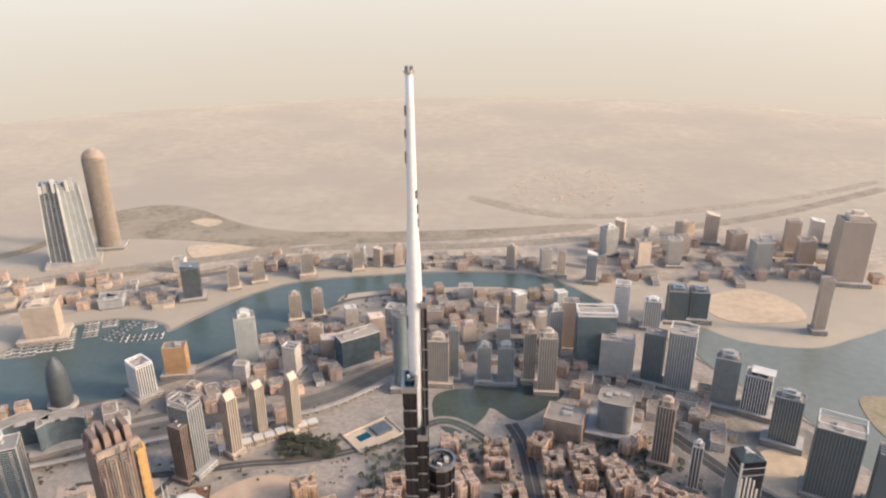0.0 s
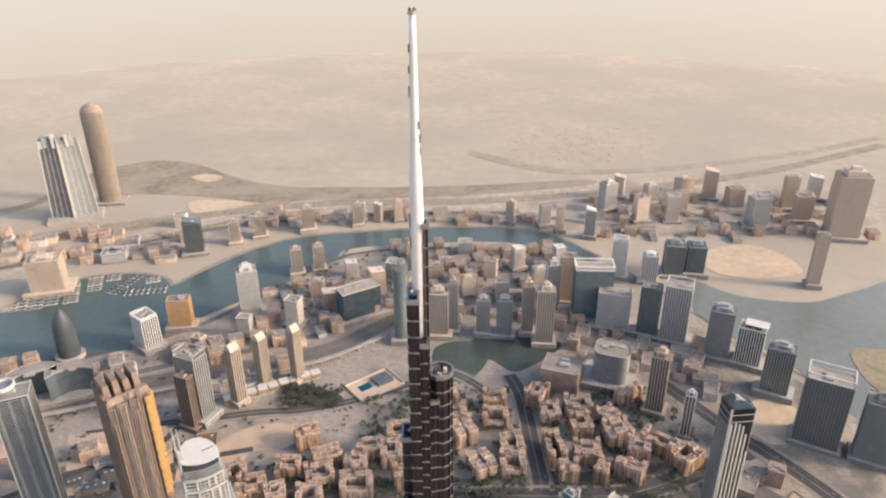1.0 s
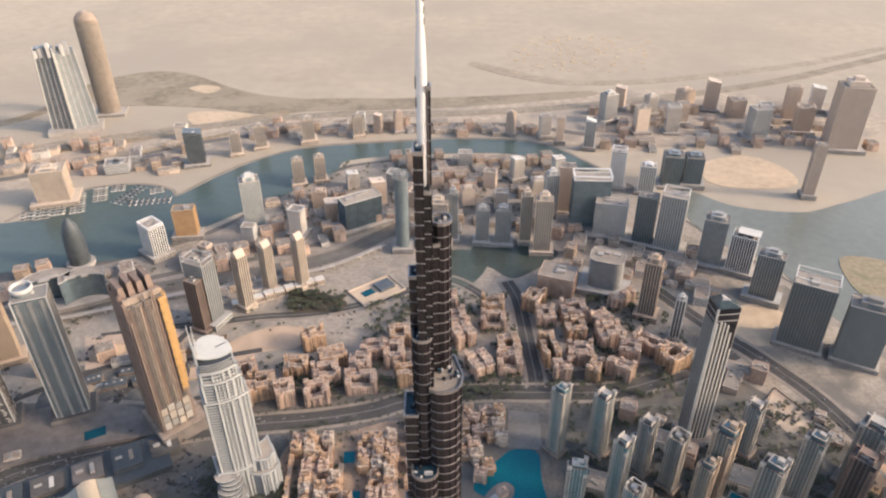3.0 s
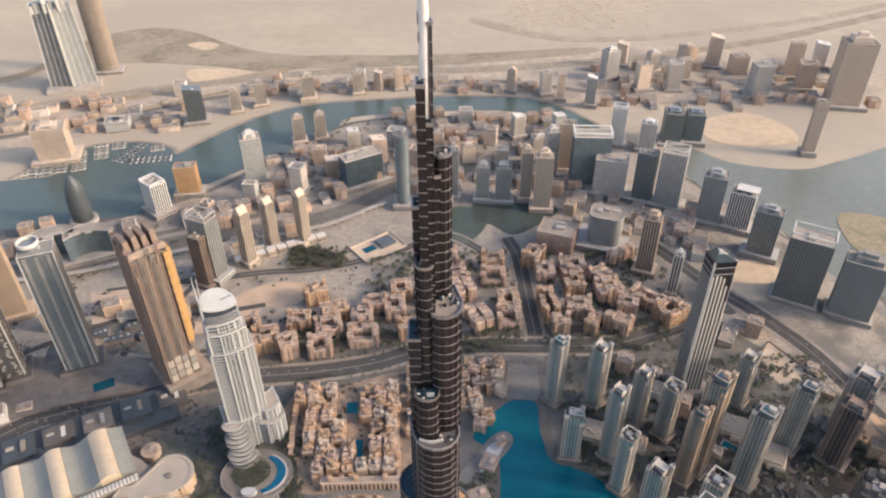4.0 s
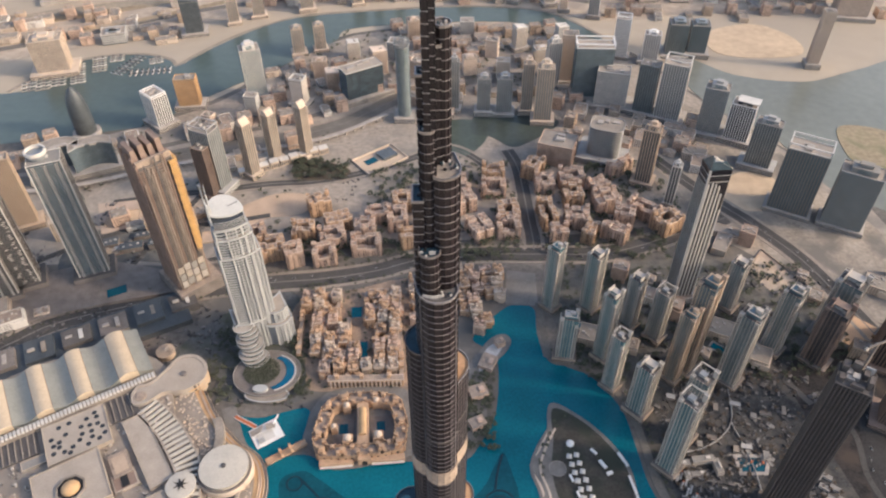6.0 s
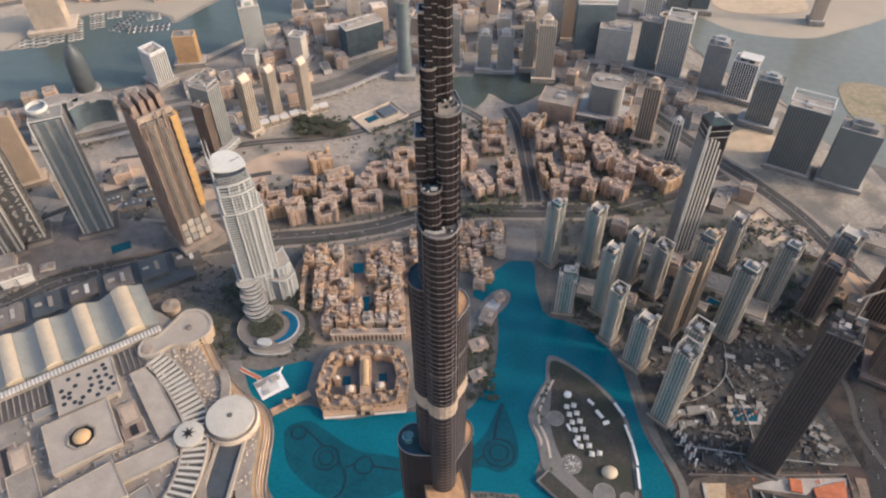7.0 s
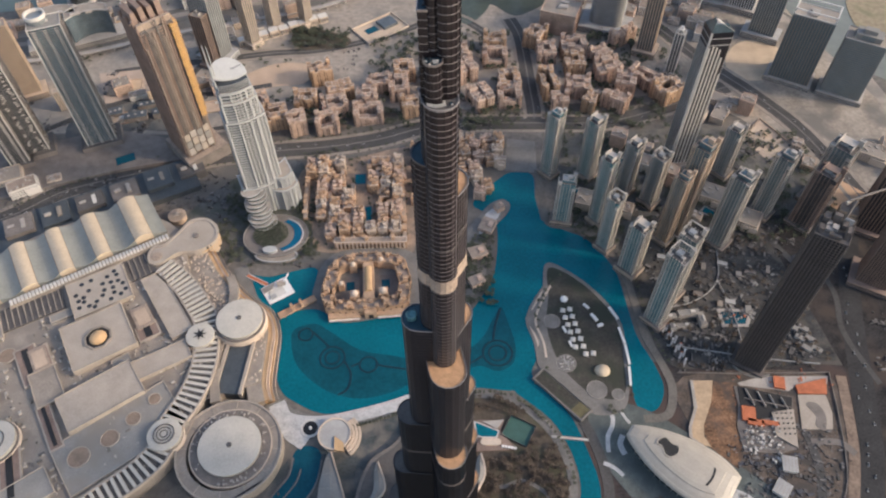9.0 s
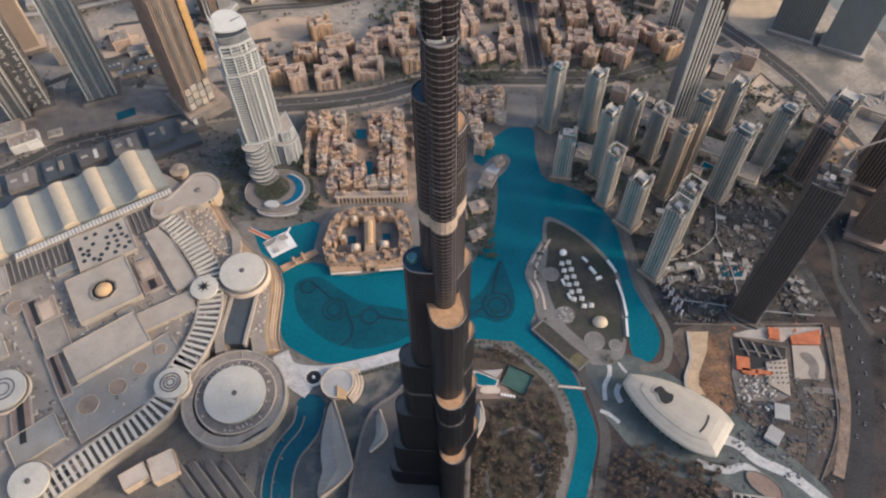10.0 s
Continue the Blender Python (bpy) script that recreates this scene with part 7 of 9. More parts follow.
# hazy distance: towers beyond the creek and the bay, haze painted as pale walls
FAR = (
    ((199, 1879, 29, 79), (295, 1858, 36, 70), (333, 1818, 26, 83), (410, 1779, 34, 85), (501, 1979, 52, 100), (581, 1893, 48, 79), (672, 1891, 44, 87), (841, 2064, 48, 93), (776, 2114, 60, 57)),
    ((903, 1847, 62, 93), (1047, 1969, 45, 115), (1168, 2058, 48, 73), (641, 2021, 40, 74), (903, 2017, 58, 55), (-240, 1907, 30, 62), (-190, 1906, 27, 54), (-131, 1905, 27, 72), (-763, 1876, 42, 40)),
    ((1050, 1885, 56, 86), (1215, 2011, 46, 72), (-869, 1661, 75, 30), (720, 1960, 40, 66), (960, 1940, 44, 70), (560, 2080, 40, 70), (-80, 1660, 40, 60), (60, 1680, 44, 40)),
    ((120, 1560, 40, 46), (190, 1590, 36, 62), (240, 1530, 44, 40), (-20, 1560, 50, 34), (-120, 1560, 50, 44), (-160, 1480, 44, 58), (60, 1470, 40, 50), (140, 1450, 38, 44), (-60, 1430, 44, 60)),
    ((300, 1620, 36, 50), (250, 1400, 36, 130), (290, 1430, 44, 120), (-330, 1330, 40, 70), (-260, 1400, 44, 46), (-300, 1460, 40, 50), (-430, 1290, 36, 48), (-520, 1250, 30, 26), (-230, 1560, 36, 40)),
)
# wall and glass colours lightened to imitate haze
hazed_mats = ((STONE_PALE, CREAM), (WHITE_WORN, GLASS_PALE), (STONE_PALE, TAN), (WHITE_WORN, CREAM))
k = 0
for row in FAR:
    for x, y, w, h in row:
        wl, gl = hazed_mats[(k * 7 + k // 4) % 4]
        tower("tower", x, y, w * 0.8, w * 0.66, h, (k * 37) % 50 - 25, "rect", wl, gl, ("fins", "grid", "bands")[k % 3], ("step", "flat", "frame", "slope")[k % 4], "tower beyond the creek with haze put into its pale colours" if y > 1700 else "pale mid-rise tower near the creek", 4.4)
        k += 1

# ---- promenades and gardens round the lake ----
setting("promenade_mall", Geo().strip(*sides(spline([(-312, 500), (-286, 440), (-256, 405), (-252, 352), (-240, 292), (-212, 262), (-165, 247), (-117, 255), (-70, 268), (-30, 280)], 6, False), 20), -0.4, 0.6), PAVING, "dusty paved lakeside promenade", "pavement")
setting("promenade_white", Geo().strip(*sides(spline([(-232, 268), (-200, 252), (-160, 250), (-117, 259), (-72, 272), (-40, 284)], 6, False), 17), -0.4, 0.9), PAVING_WHITE, "white stone lakeside steps", "pavement")
setting("white_forecourt", Geo().strip(*sides(spline([(-225, 276), (-205, 240), (-180, 222)], 6, False), 22), -0.4, 0.8), PAVING_WHITE, "white paved forecourt by the lake", "pavement")
setting("promenade_east", Geo().strip(*sides(spline([(150, 700), (153, 640), (158, 585), (192, 575), (226, 556), (258, 496), (268, 435), (273, 378), (288, 331), (295, 296), (282, 258), (250, 252)], 6, False), 11), -0.4, 0.7), ASPHALT_PALE, "paved promenade along the lake's arm", "pavement")
setting("promenade_south", Geo().strip(*sides(spline([(0, 286), (36, 288), (80, 282), (122, 246), (144, 206), (149, 163), (136, 115), (122, 60)], 6, False), 11), -0.4, 0.7), PAVING, "paved garden path beside the canal", "pavement")
flat("garden_scrub", spline([(25, 284), (80, 276), (118, 242), (140, 204), (146, 165), (132, 112), (112, 50), (30, 20), (10, 120), (14, 230)], 5), -0.4, 0.3, SCRUB, "dark planted garden at the tower's foot", "garden")
setting("garden_path", Geo().strip(*sides(spline([(20, 180), (60, 165), (90, 172), (120, 150), (118, 105), (80, 70), (45, 95), (50, 140)], 6, False), 5), 0.0, 0.5), PAVING, "curving pale garden path", "pavement")
sp = thing("spiral_fountain", 104, 121, 0.3, 0, "pale spiral stone fountain in the garden", "fountain")
part("spiral_kerb", Geo().strip(*sides([((4 + a / 60) * math.cos(radians(a)), (4 + a / 60) * math.sin(radians(a))) for a in range(0, 520, 20)], 2.4), 0, 1.0), PAVING, sp)
part("basin", Geo().prism(oval(8, 8, 18), 0, 0.5), BLACK, sp)
ep = thing("terrace_pool", 48, 233, 0.2, 0, "small turquoise pool on a timber terrace", "pool")
part("terrace", Geo().prism([(-20, -24), (36, -22), (17, 3), (22, 17), (-8, 18), (-20, 16)], 0, 1.6), BROWN, ep)
part("sail_canopy", Geo().add([(-6, 15, 3.4), (22, 17, 4.6), (13, 5, 3.2)], [(0, 1, 2)]).add([(-6, 15, 3.2), (13, 5, 3.0), (22, 17, 4.4)], [(0, 1, 2)]), CONCRETE, ep, "pale stretched shade sail")
POOL = [(-15, 14), (-8, 12), (14, 2), (11, -5), (-6, -5), (-12, -3)]
part("water", Geo().prism(POOL[::-1], 1.6, 2.0), POOL_TEAL, ep)
part("pool_rim", Geo().ring(grown(POOL[::-1], 1.5), POOL[::-1], 1.6, 2.3), WHITE_WORN, ep)
part("bar_island", Geo().prism([(x + 4, y - 12) for x, y in rounded(26, 9, 4.4)], 1.6, 3.4), CREAM, ep)
for k in range(5):
    part("sunshade", Geo().box(19 + 3.8 * k, -18 - 0.7 * k, 1.6, 3, 3, 2.4), WHITE, ep)
tc = thing("tennis_court", 88, 236, 0.3, -28, "dark green sports court", "court")
part("surface", Geo().box(0, 0, 0, 34, 30, 0.4), surf("court_green", (0.045, 0.10, 0.085), 0.15, 0.1, 0.8), tc)
part("fence", Geo().ring(rect(35, 31), rect(34.4, 30.4), 0, 3.0), STEEL_DULL, tc)

# ---- podium at the tall tower's foot ----
pod = thing("tower_podium", -5, 122, 0, 0, "dark glass entrance pavilions and shell canopies round the tower", "podium")
part("base_hall", Geo().prism(spline([(-95, 70), (-60, 100), (-30, 150), (10, 150), (28, 110), (30, 20), (24, -60), (0, -110), (-60, -110), (-110, -60), (-110, 10)], 5), 0, 7), CONCRETE_DARK, pod)
part("base_roof", Geo().prism(spline([(-92, 66), (-58, 96), (-30, 145), (8, 145), (25, 108), (27, 20), (21, -58), (0, -106), (-58, -106), (-106, -58), (-106, 10)], 5), 7, 7.5), ROOF_DARK, pod)
for k, ctrl in enumerate(([(-141, 84), (-128, 50), (-116, 16), (-112, -4), (-128, -24), (-146, -38)], [(-82, 70), (-72, 37), (-91, 16)], [(44, 81), (48, 55), (35, 30)])):
    ln = spline(ctrl, 6, False)
    n = len(ln)
    g = Geo()
    wide = (37, 14, 12)[k]
    left = [(x - wide * math.sin(math.pi * (i + 0.6) / n), y) for i, (x, y) in enumerate(ln)]
    g.v = [(x, y, 9 + 3 * math.sin(math.pi * i / (n - 1))) for i, (x, y) in enumerate(ln)] + [((x + u) / 2, y, 9 + 5 * math.sin(math.pi * i / (n - 1))) for i, ((x, y), (u, _)) in enumerate(zip(ln, left))] + [(u, y, 9) for (x, y), (u, _) in zip(ln, left)]
    g.f = [(r * n + i, r * n + i + 1, (r + 1) * n + i + 1, (r + 1) * n + i) for r in (0, 1) for i in range(n - 1)]
    m = len(g.v)
    g.v += [(x, y, 0.0) for x, y, z in g.v]
    g.f += [(i, i + 1, m + i + 1, m + i) for i in range(n - 1)] + [(2 * n + i, 2 * n + i + 1, m + 2 * n + i + 1, m + 2 * n + i) for i in range(n - 1)]
    part("shell_canopy", g, ROOF_GREY, pod, "curved pale shell canopy")
    part("canopy_rim", Geo().strip(*sides(ln, 1.8), 8, 12.5), TAN if k == 0 else CREAM, pod)
    for i in range(2, n - 1, 3):
        part("canopy_seam", Geo().bar((*left[i], 9.2), (ln[i][0] * 0.5 + left[i][0] * 0.5, ln[i][1], 9.3 + 5 * math.sin(math.pi * i / (n - 1))), 0.18, 4), CONCRETE, pod)
rp = thing("ring_pavilion", -144, 230, 0.6, 0, "round pavilion with pale rim and ochre cut", "pavilion")
part("drum", Geo().prism(oval(41, 41, 36), 0, 8), CREAM, rp)
part("rim", Geo().ring(oval(43, 43, 36), oval(38.5, 38.5, 36), 8, 9.4), CREAM, rp)
part("roof", Geo().prism(oval(38.5, 38.5, 36), 8, 8.4), GREY, rp)
part("wedge", Geo().prism([(0, -4), (12, -12), (14, -24), (2, -22)], 8.4, 10.5), OCHRE, rp)
for k in range(3):
    part("step_ring", Geo().strip(*[[((22 + 4 * k + o) * math.cos(radians(a)), (22 + 4 * k + o) * math.sin(radians(a))) for a in range(-50, 60, 10)] for o in (0, 3)], 0, 6 - 2 * k), CREAM, rp)
sr = thing("round_fountain", -177, 241, 0.8, 0, "small round fountain with a dark basin", "fountain")
part("kerb", Geo().ring(oval(25, 25, 28), oval(19, 19, 28), 0, 0.8), WHITE_WORN, sr)
part("basin", Geo().prism(oval(19, 19, 28), 0, 0.5), BLACK, sr)
part("sculpture", Geo().lathe(0, 0, [(2.2, 0.5), (1.2, 2), (1.8, 3), (0.4, 4.5)], 12), WHITE, sr)
cpool = thing("crescent_pool", 0, 0, 0, 0, "large curved dark-blue pool with pale kerbs", "pool")
cl = spline([(-176, 200), (-180, 172), (-200, 140), (-206, 105), (-200, 60), (-180, 10)], 8, False)
part("water", Geo().strip(*sides(cl, 34), 0, 0.7), POOL_NAVY, cpool)
for s in (0, 1):
    part("kerb", Geo().strip(*[sides(cl, k)[s] for k in ((38.5, 34) if s == 0 else (34, 38.5))], 0, 1.4), PAVING, cpool)
part("pool_cap", Geo().prism(oval(36, 30, 24, -177, 203), 0, 0.65), POOL_NAVY, cpool)
part("inner_kerb", Geo().strip(*sides([(x - 6, y) for x, y in cl[4:]], 1.6), 0.6, 1.2), PAVING, cpool)
flat("mall_forecourt", spline([(-320, 170), (-240, 150), (-235, 60), (-250, -60), (-420, -60), (-440, 60), (-370, 130)], 5), -0.4, 0.35, ASPHALT_PALE, "grey forecourt and drop-off roads", "pavement")
for k in range(7):
    p = thing("parking_shade", *((-310 + 20 * k, 102) if k < 4 else (-434 + 22 * k, 58)), 0.35, 43, "long dark parking shade with pale edges", "canopy", "parking shades")
    part("roof", Geo().box(0, 0, 3.4, 9, 70, 0.5), ROOF_DARK, p)
    part("edge", Geo().box(5.2, 0, 3.3, 1.2, 70, 0.8), ROOF, p)
    for j in (-28, 0, 28):
        part("post", Geo().box(0, j, 0, 0.5, 0.5, 3.4), STEEL_DULL, p)
for x, y, w, d, h, r in ((-374, 109, 31, 21, 14, 34), (-342, 121, 30, 31, 15, 28), (-420, 66, 26, 24, 12, 34), (-300, 30, 40, 20, 10, 24)):
    p = thing("service_building", x, y, 0.3, r, "ochre flat-roofed service building", "building", "service buildings")
    part("wall", Geo().box(0, 0, 0, w, d, h), TAN, p)
    part("roof", Geo().box(0, 0, h, w - 0.8, d - 0.8, 0.4), CREAM, p)
    part("parapet", Geo().ring(rect(w + 0.3, d + 0.3), rect(w - 0.9, d - 0.9), h, h + 1.1), TAN, p)

# ---- island park ----
flat("park_island", spline([(147, 503), (183, 485), (220, 445), (243, 396), (242, 331), (236, 285), (222, 262), (189, 258), (154, 283), (124, 322), (120, 350), (125, 370), (110, 402), (114, 412), (136, 446)], 5), -0.3, 1.0, PAVING, "paved rim of the island park", "pavement")
flat("park_lawn", spline([(150, 494), (183, 478), (216, 441), (238, 394), (237, 333), (230, 286), (198, 282), (166, 308), (146, 345), (138, 395), (145, 442)], 5), 0.8, 1.2, LAWN, "dark dry lawn of the island park", "lawn")
for k in range(7):
    for j in (0, 1):
        x, y = ((163 + 2.2 * k, 417 - 12 * k), (173 + 2.4 * k, 419 - 12.2 * k))[j] if k < 6 else (187 + 10 * j, 346 + j)
        t = thing("tent", x, y, 1.2, -12, "white square pavilion tent", "tent", "park tents")
        part("canopy", Geo().box(0, 0, 2.6, 7.0, 7.0, 1.5, 0, 0.35), WHITE_WORN, t)
        part("valance", Geo().ring(rect(7.0, 7.0), rect(6.7, 6.7), 2.1, 2.6), WHITE, t)
        for sx in (-1, 1):
            for sy in (-1, 1):
                part("post", Geo().box(sx * 3.3, sy * 3.3, 0, 0.2, 0.2, 2.6), WHITE, t)
dm = thing("dome_tent", 206, 321, 1.2, 0, "big cream dome tent", "tent")
part("shell", Geo().lathe(0, 0, [(10 * math.cos(radians(a)) + 0.02, 7 * math.sin(radians(a))) for a in range(0, 91, 15)], 20, 1.05, 0.92), MEMBRANE, dm, smooth=True)
rt = thing("round_tent", 167, 437, 1.2, 0, "small white round tent", "tent")
part("roof", Geo().lathe(0, 0, [(5.2, 0), (5.2, 2.4), (0.3, 4.4)], 16), WHITE, rt)
for x, y, r in ((146, 400, 11), (159, 333, 13), (195, 293, 13), (222, 286, 8)):
    p = thing("round_plaza", x, y, 1.0, 0, "round grey paved plaza in the park", "plaza", "round plazas")
    part("paving", Geo().prism(oval(2 * r, 2 * r, 28), 0, 0.5), PAVING, p)
    part("kerb", Geo().ring(oval(2 * r + 1, 2 * r + 1, 28), oval(2 * r, 2 * r, 28), 0, 0.7), CONCRETE, p)
rng = random.Random(5)
g = Geo()
for k in range(46):
    a, r = rng.uniform(0, 6.28), rng.uniform(0, 11)
    g.box(159 + r * math.cos(a), 333 + r * math.sin(a), 1.5, 1.3, 1.3, 1.2)
stuff("plaza_seat", g, WHITE_WORN, None, "small white seats on the plaza", "seat")
for x, y, w, d, r in ((234, 412, 22, 3.2, -65), (240, 375, 26, 2.6, -80), (243, 345, 30, 2.4, -88), (241, 312, 28, 2.4, 85), (162, 385, 10, 2.6, -70), (168, 362, 9, 2.6, -70), (206, 405, 13, 4, -58), (197, 424, 10, 3, -50), (213, 392, 8, 4, 20)):
    p = thing("park_kiosk", x, y, 1.2, r, "low white park kiosk", "kiosk", "park kiosks")
    part("wall", Geo().box(0, 0, 0, w, d, 2.6), WHITE_WORN, p)
    part("roof", Geo().box(0, 0, 2.6, w + 0.6, d + 0.6, 0.35), WHITE, p)
sl = thing("quay_stand", 148, 286, 1.0, -47, "dark planted quay slab with pale raised rim", "quay")
part("slab", Geo().box(0, 0, 0, 82, 21, 3), CONCRETE_DARK, sl)
part("planting", Geo().box(-8, 0, 3, 62, 17, 0.5), LAWN, sl)
part("dry_planting", Geo().box(31, 0, 3, 16, 17, 0.5), surf("dry_grass", (0.13, 0.11, 0.06), 0.25, 0.2, 0.95), sl)
part("rim", Geo().ring(rect(84, 23), rect(80.5, 19.5), 0, 4.2), PAVING, sl)
for k in range(4):
    setting("quay_step", Geo().strip(*sides(spline([(150 - 3 * k, 462), (133 - 4 * k, 430), (123 - 4 * k, 400), (131 - 4 * k, 368), (133 - 4 * k, 342)], 5, False), 3.2), -0.3, 1.3 - 0.2 * k), (CREAM, PAVING)[k % 2], "curved stone quay step", "pavement")

# ---- opera house ----
flat("opera_plaza", spline([(180, 262), (215, 275), (260, 262), (330, 210), (400, 150), (450, 80), (420, 40), (340, 90), (250, 120), (205, 170), (185, 215)], 5), -0.4, 0.5, surf("opera_paving", (0.098, 0.110, 0.105), 0.25, 0.06, 0.8, grain=0.4, bump=0.05, second=(0.075, 0.085, 0.083), patch=0.04), "dark grey-green paved plaza round the opera house", "pavement")
setting("canal_quay", Geo().strip(*sides(spline([(160, 272), (182, 222), (192, 165), (182, 118), (168, 70), (150, 15)], 6, False), 13), -0.4, 0.6), ASPHALT, "dark paved quay along the canal", "pavement")
for ctrl, w in (([(197, 272), (209, 259), (208, 243), (200, 228), (198, 208)], 5.5), ([(220, 270), (225, 255), (231, 246)], 4), ([(219, 230), (214, 218), (218, 205)], 7), ([(190, 194), (202, 188), (212, 178)], 5), ([(330, 158), (352, 150), (372, 130), (405, 112), (440, 78)], 13), ([(298, 128), (330, 118), (356, 122), (380, 100)], 9)):
    setting("white_path", Geo().strip(*sides(spline(ctrl, 8, False), w), 0.0, 0.9), PAVING_WHITE, "winding white paved path", "pavement")
op = thing("opera_house", 272, 193, 0.5, -37, "pale ship-shaped opera house with smooth shell roof", "opera house")


def hull(ln, wd, dx=0.0, m=30):
    """Plan of the ship: sharp bow, broad rounded stern."""
    out = []
    for s in (-1, 1):
        side = []
        for k in range(m + 1):
            u = k / m
            w = wd * 0.55 * (math.sin(math.pi / 2 * (0.14 + 0.86 * (u / 0.7) ** 0.85)) if u < 0.7 else 1 - 0.30 * ((u - 0.7) / 0.3) ** 2.2)
            side.append((dx + ln * (u - 0.5), s * w))
        out += side if s < 0 else side[::-1]
    return out


part("glass_hull", Geo().prism(hull(118, 56, 7), 0, 16, hull(126, 62, 7)), GLASS_BLUE, op)
for k in range(3, 20, 2):
    for s in (0, 1):
        q = hull(121, 59, 7)
        x, y = q[k] if s == 0 else q[-1 - k]
        part("hull_rib", Geo().bar((x * 0.99, y * 0.97, 0.2), (x * 1.04, y * 1.06, 17), 0.45), SHELL, op)
shell = Geo()
levels = [(150, 66, 15, 0), (152, 67, 17, 0), (150, 65, 19, 0), (143, 60, 20.6, 0), (141, 58, 20.7, 0), (128, 50, 22.6, 1), (108, 42, 24.2, 2), (107, 41, 25.0, 2), (84, 32, 26.2, 2), (50, 18, 27.0, 1)]
for a, b, z, dx in levels:
    shell.v += [(x, y, z) for x, y in hull(a * 0.89, b, dx + 7)]
n = len(hull(1, 1))
shell.f = [(r * n + i, r * n + (i + 1) % n, (r + 1) * n + (i + 1) % n, (r + 1) * n + i) for r in range(len(levels) - 1) for i in range(n)] + [tuple((len(levels) - 1) * n + i for i in range(n)), tuple(range(n - 1, -1, -1))]
part("shell_roof", shell, SHELL, op, "smooth pale shell roof")
KIDNEY = [(x - 12, y * 1.35 + 3) for x, y in spline([(-14, 2), (-8, 8), (2, 6), (10, 7), (14, 0), (9, -7), (1, -8), (-7, -3), (-13, -3)], 4)]
part("roof_well_rim", Geo().ring(grown(KIDNEY, 1.4)[::-1], KIDNEY[::-1], 25.0, 27.6), SHELL, op)
part("roof_well", Geo().prism(KIDNEY[::-1], 26.0, 27.3), BLACK, op, "dark kidney-shaped roof opening")
part("roof_slot", Geo().strip([(47.5 - 0.012 * y * y, y) for y in range(-13, 14, 2)], [(45.0 - 0.012 * y * y, y) for y in range(-13, 14, 2)], 23.0, 26.6), BLACK, op)
for x, y, w, d, r in ((372, 100, 44, 22, -38), (322, 92, 26, 16, -30)):
    p = thing("oval_planter", x, y, 0.5, r, "oval sunken planter with pale rim", "planter", "oval planters")
    part("rim", Geo().ring(oval(w + 3, d + 3, 28), oval(w, d, 28), 0, 1.6), PAVING, p)
    part("soil", Geo().prism(oval(w, d, 28), 0, 0.8), BROWN, p)
pg = thing("concrete_frame", 352, 74, 0.4, -8, "open concrete building frame under construction", "building")
repeat("column", Geo().box(0, 0, 0, 1.6, 1.6, 9), CONCRETE, pg, [(-24 + 9 * i, -16 + 9 * j, 0, 0) for i in range(6) for j in range(4)])
repeat("beam", Geo().box(0, 0, 8, 47, 2.0, 1.6), CONCRETE, pg, [(-1, -16 + 9 * j, 0, 0) for j in range(4)])
repeat("cross_beam", Geo().box(0, 0, 8, 2.0, 29, 1.6), CONCRETE, pg, [(-24 + 9 * i, -2.5, 0, 0) for i in range(6)])
part("slab", Geo().box(-1, -2, 0, 52, 34, 0.6), BLACK, pg)

# ---- building site ----
flat("site_ground", spline([(272, 560), (430, 600), (640, 560), (640, 340), (500, 330), (310, 325), (282, 380), (272, 450)], 4), -0.4, 0.2, surf("dark_site_ground", (0.055, 0.055, 0.056), 0.4, 0.05, 0.95, grain=0.4, bump=0.1, second=(0.105, 0.095, 0.085), patch=0.035, spec=0.05), "dark churned ground of the building lots", "ground")
setting("south_lot", Geo().box(480, 170, -0.4, 620, 330, 0.52), surf("dark_lot_ground", (0.05, 0.046, 0.046), 0.35, 0.03, 0.98, grain=0.3, bump=0.05, second=(0.085, 0.062, 0.055), patch=0.02, spec=0.05), "dark dusty lots round the opera house", "ground")
setting("near_lots", Geo().box(200, -150, -0.4, 1400, 300, 0.45), surf("near_lot_ground", (0.08, 0.075, 0.075), 0.3, 0.03, 0.95, grain=0.3, bump=0.0), "dark dusty ground below", "ground")
flat("excavation", spline([(312, 312), (505, 312), (505, 210), (480, 140), (420, 100), (370, 140), (330, 190), (308, 240)], 4), -0.3, 0.45, surf("site_soil", (0.115, 0.088, 0.070), 0.4, 0.05, 0.95, grain=0.35, bump=0.3, second=(0.065, 0.055, 0.05), patch=0.04), "dark trampled soil of the building site", "ground")
flat("site_mud", [(349, 305), (381, 303), (372, 262), (367, 237), (364, 205), (353, 186), (325, 214), (322, 241), (341, 275)], -0.2, 0.55, EARTH, "orange-brown excavated mud on the site", "ground")
setting("haul_road", Geo().strip([(324, 306), (321, 267), (308, 240), (306, 226), (318, 216)], [(350, 306), (341, 275), (324, 243), (321, 228), (327, 214)], 0, 1.2), surf("haul_sand", (0.44, 0.32, 0.21), 0.15, 0.05, 0.95, grain=0.3, bump=0.1), "pale curving sandy haul road", "road")
setting("haul_kerb", Geo().strip([(320, 306), (317, 267), (304, 240), (302, 226), (314, 214)], [(324, 306), (321, 267), (308, 240), (306, 226), (318, 216)], 0, 2.2), CONCRETE, "pale concrete kerb beside the haul road", "wall")
setting("site_road", Geo().strip(*sides(spline([(450, 234), (452, 215), (452, 184), (444, 150), (430, 118)], 6, False), 11), 0, 0.9), ASPHALT, "dark temporary site road", "road")
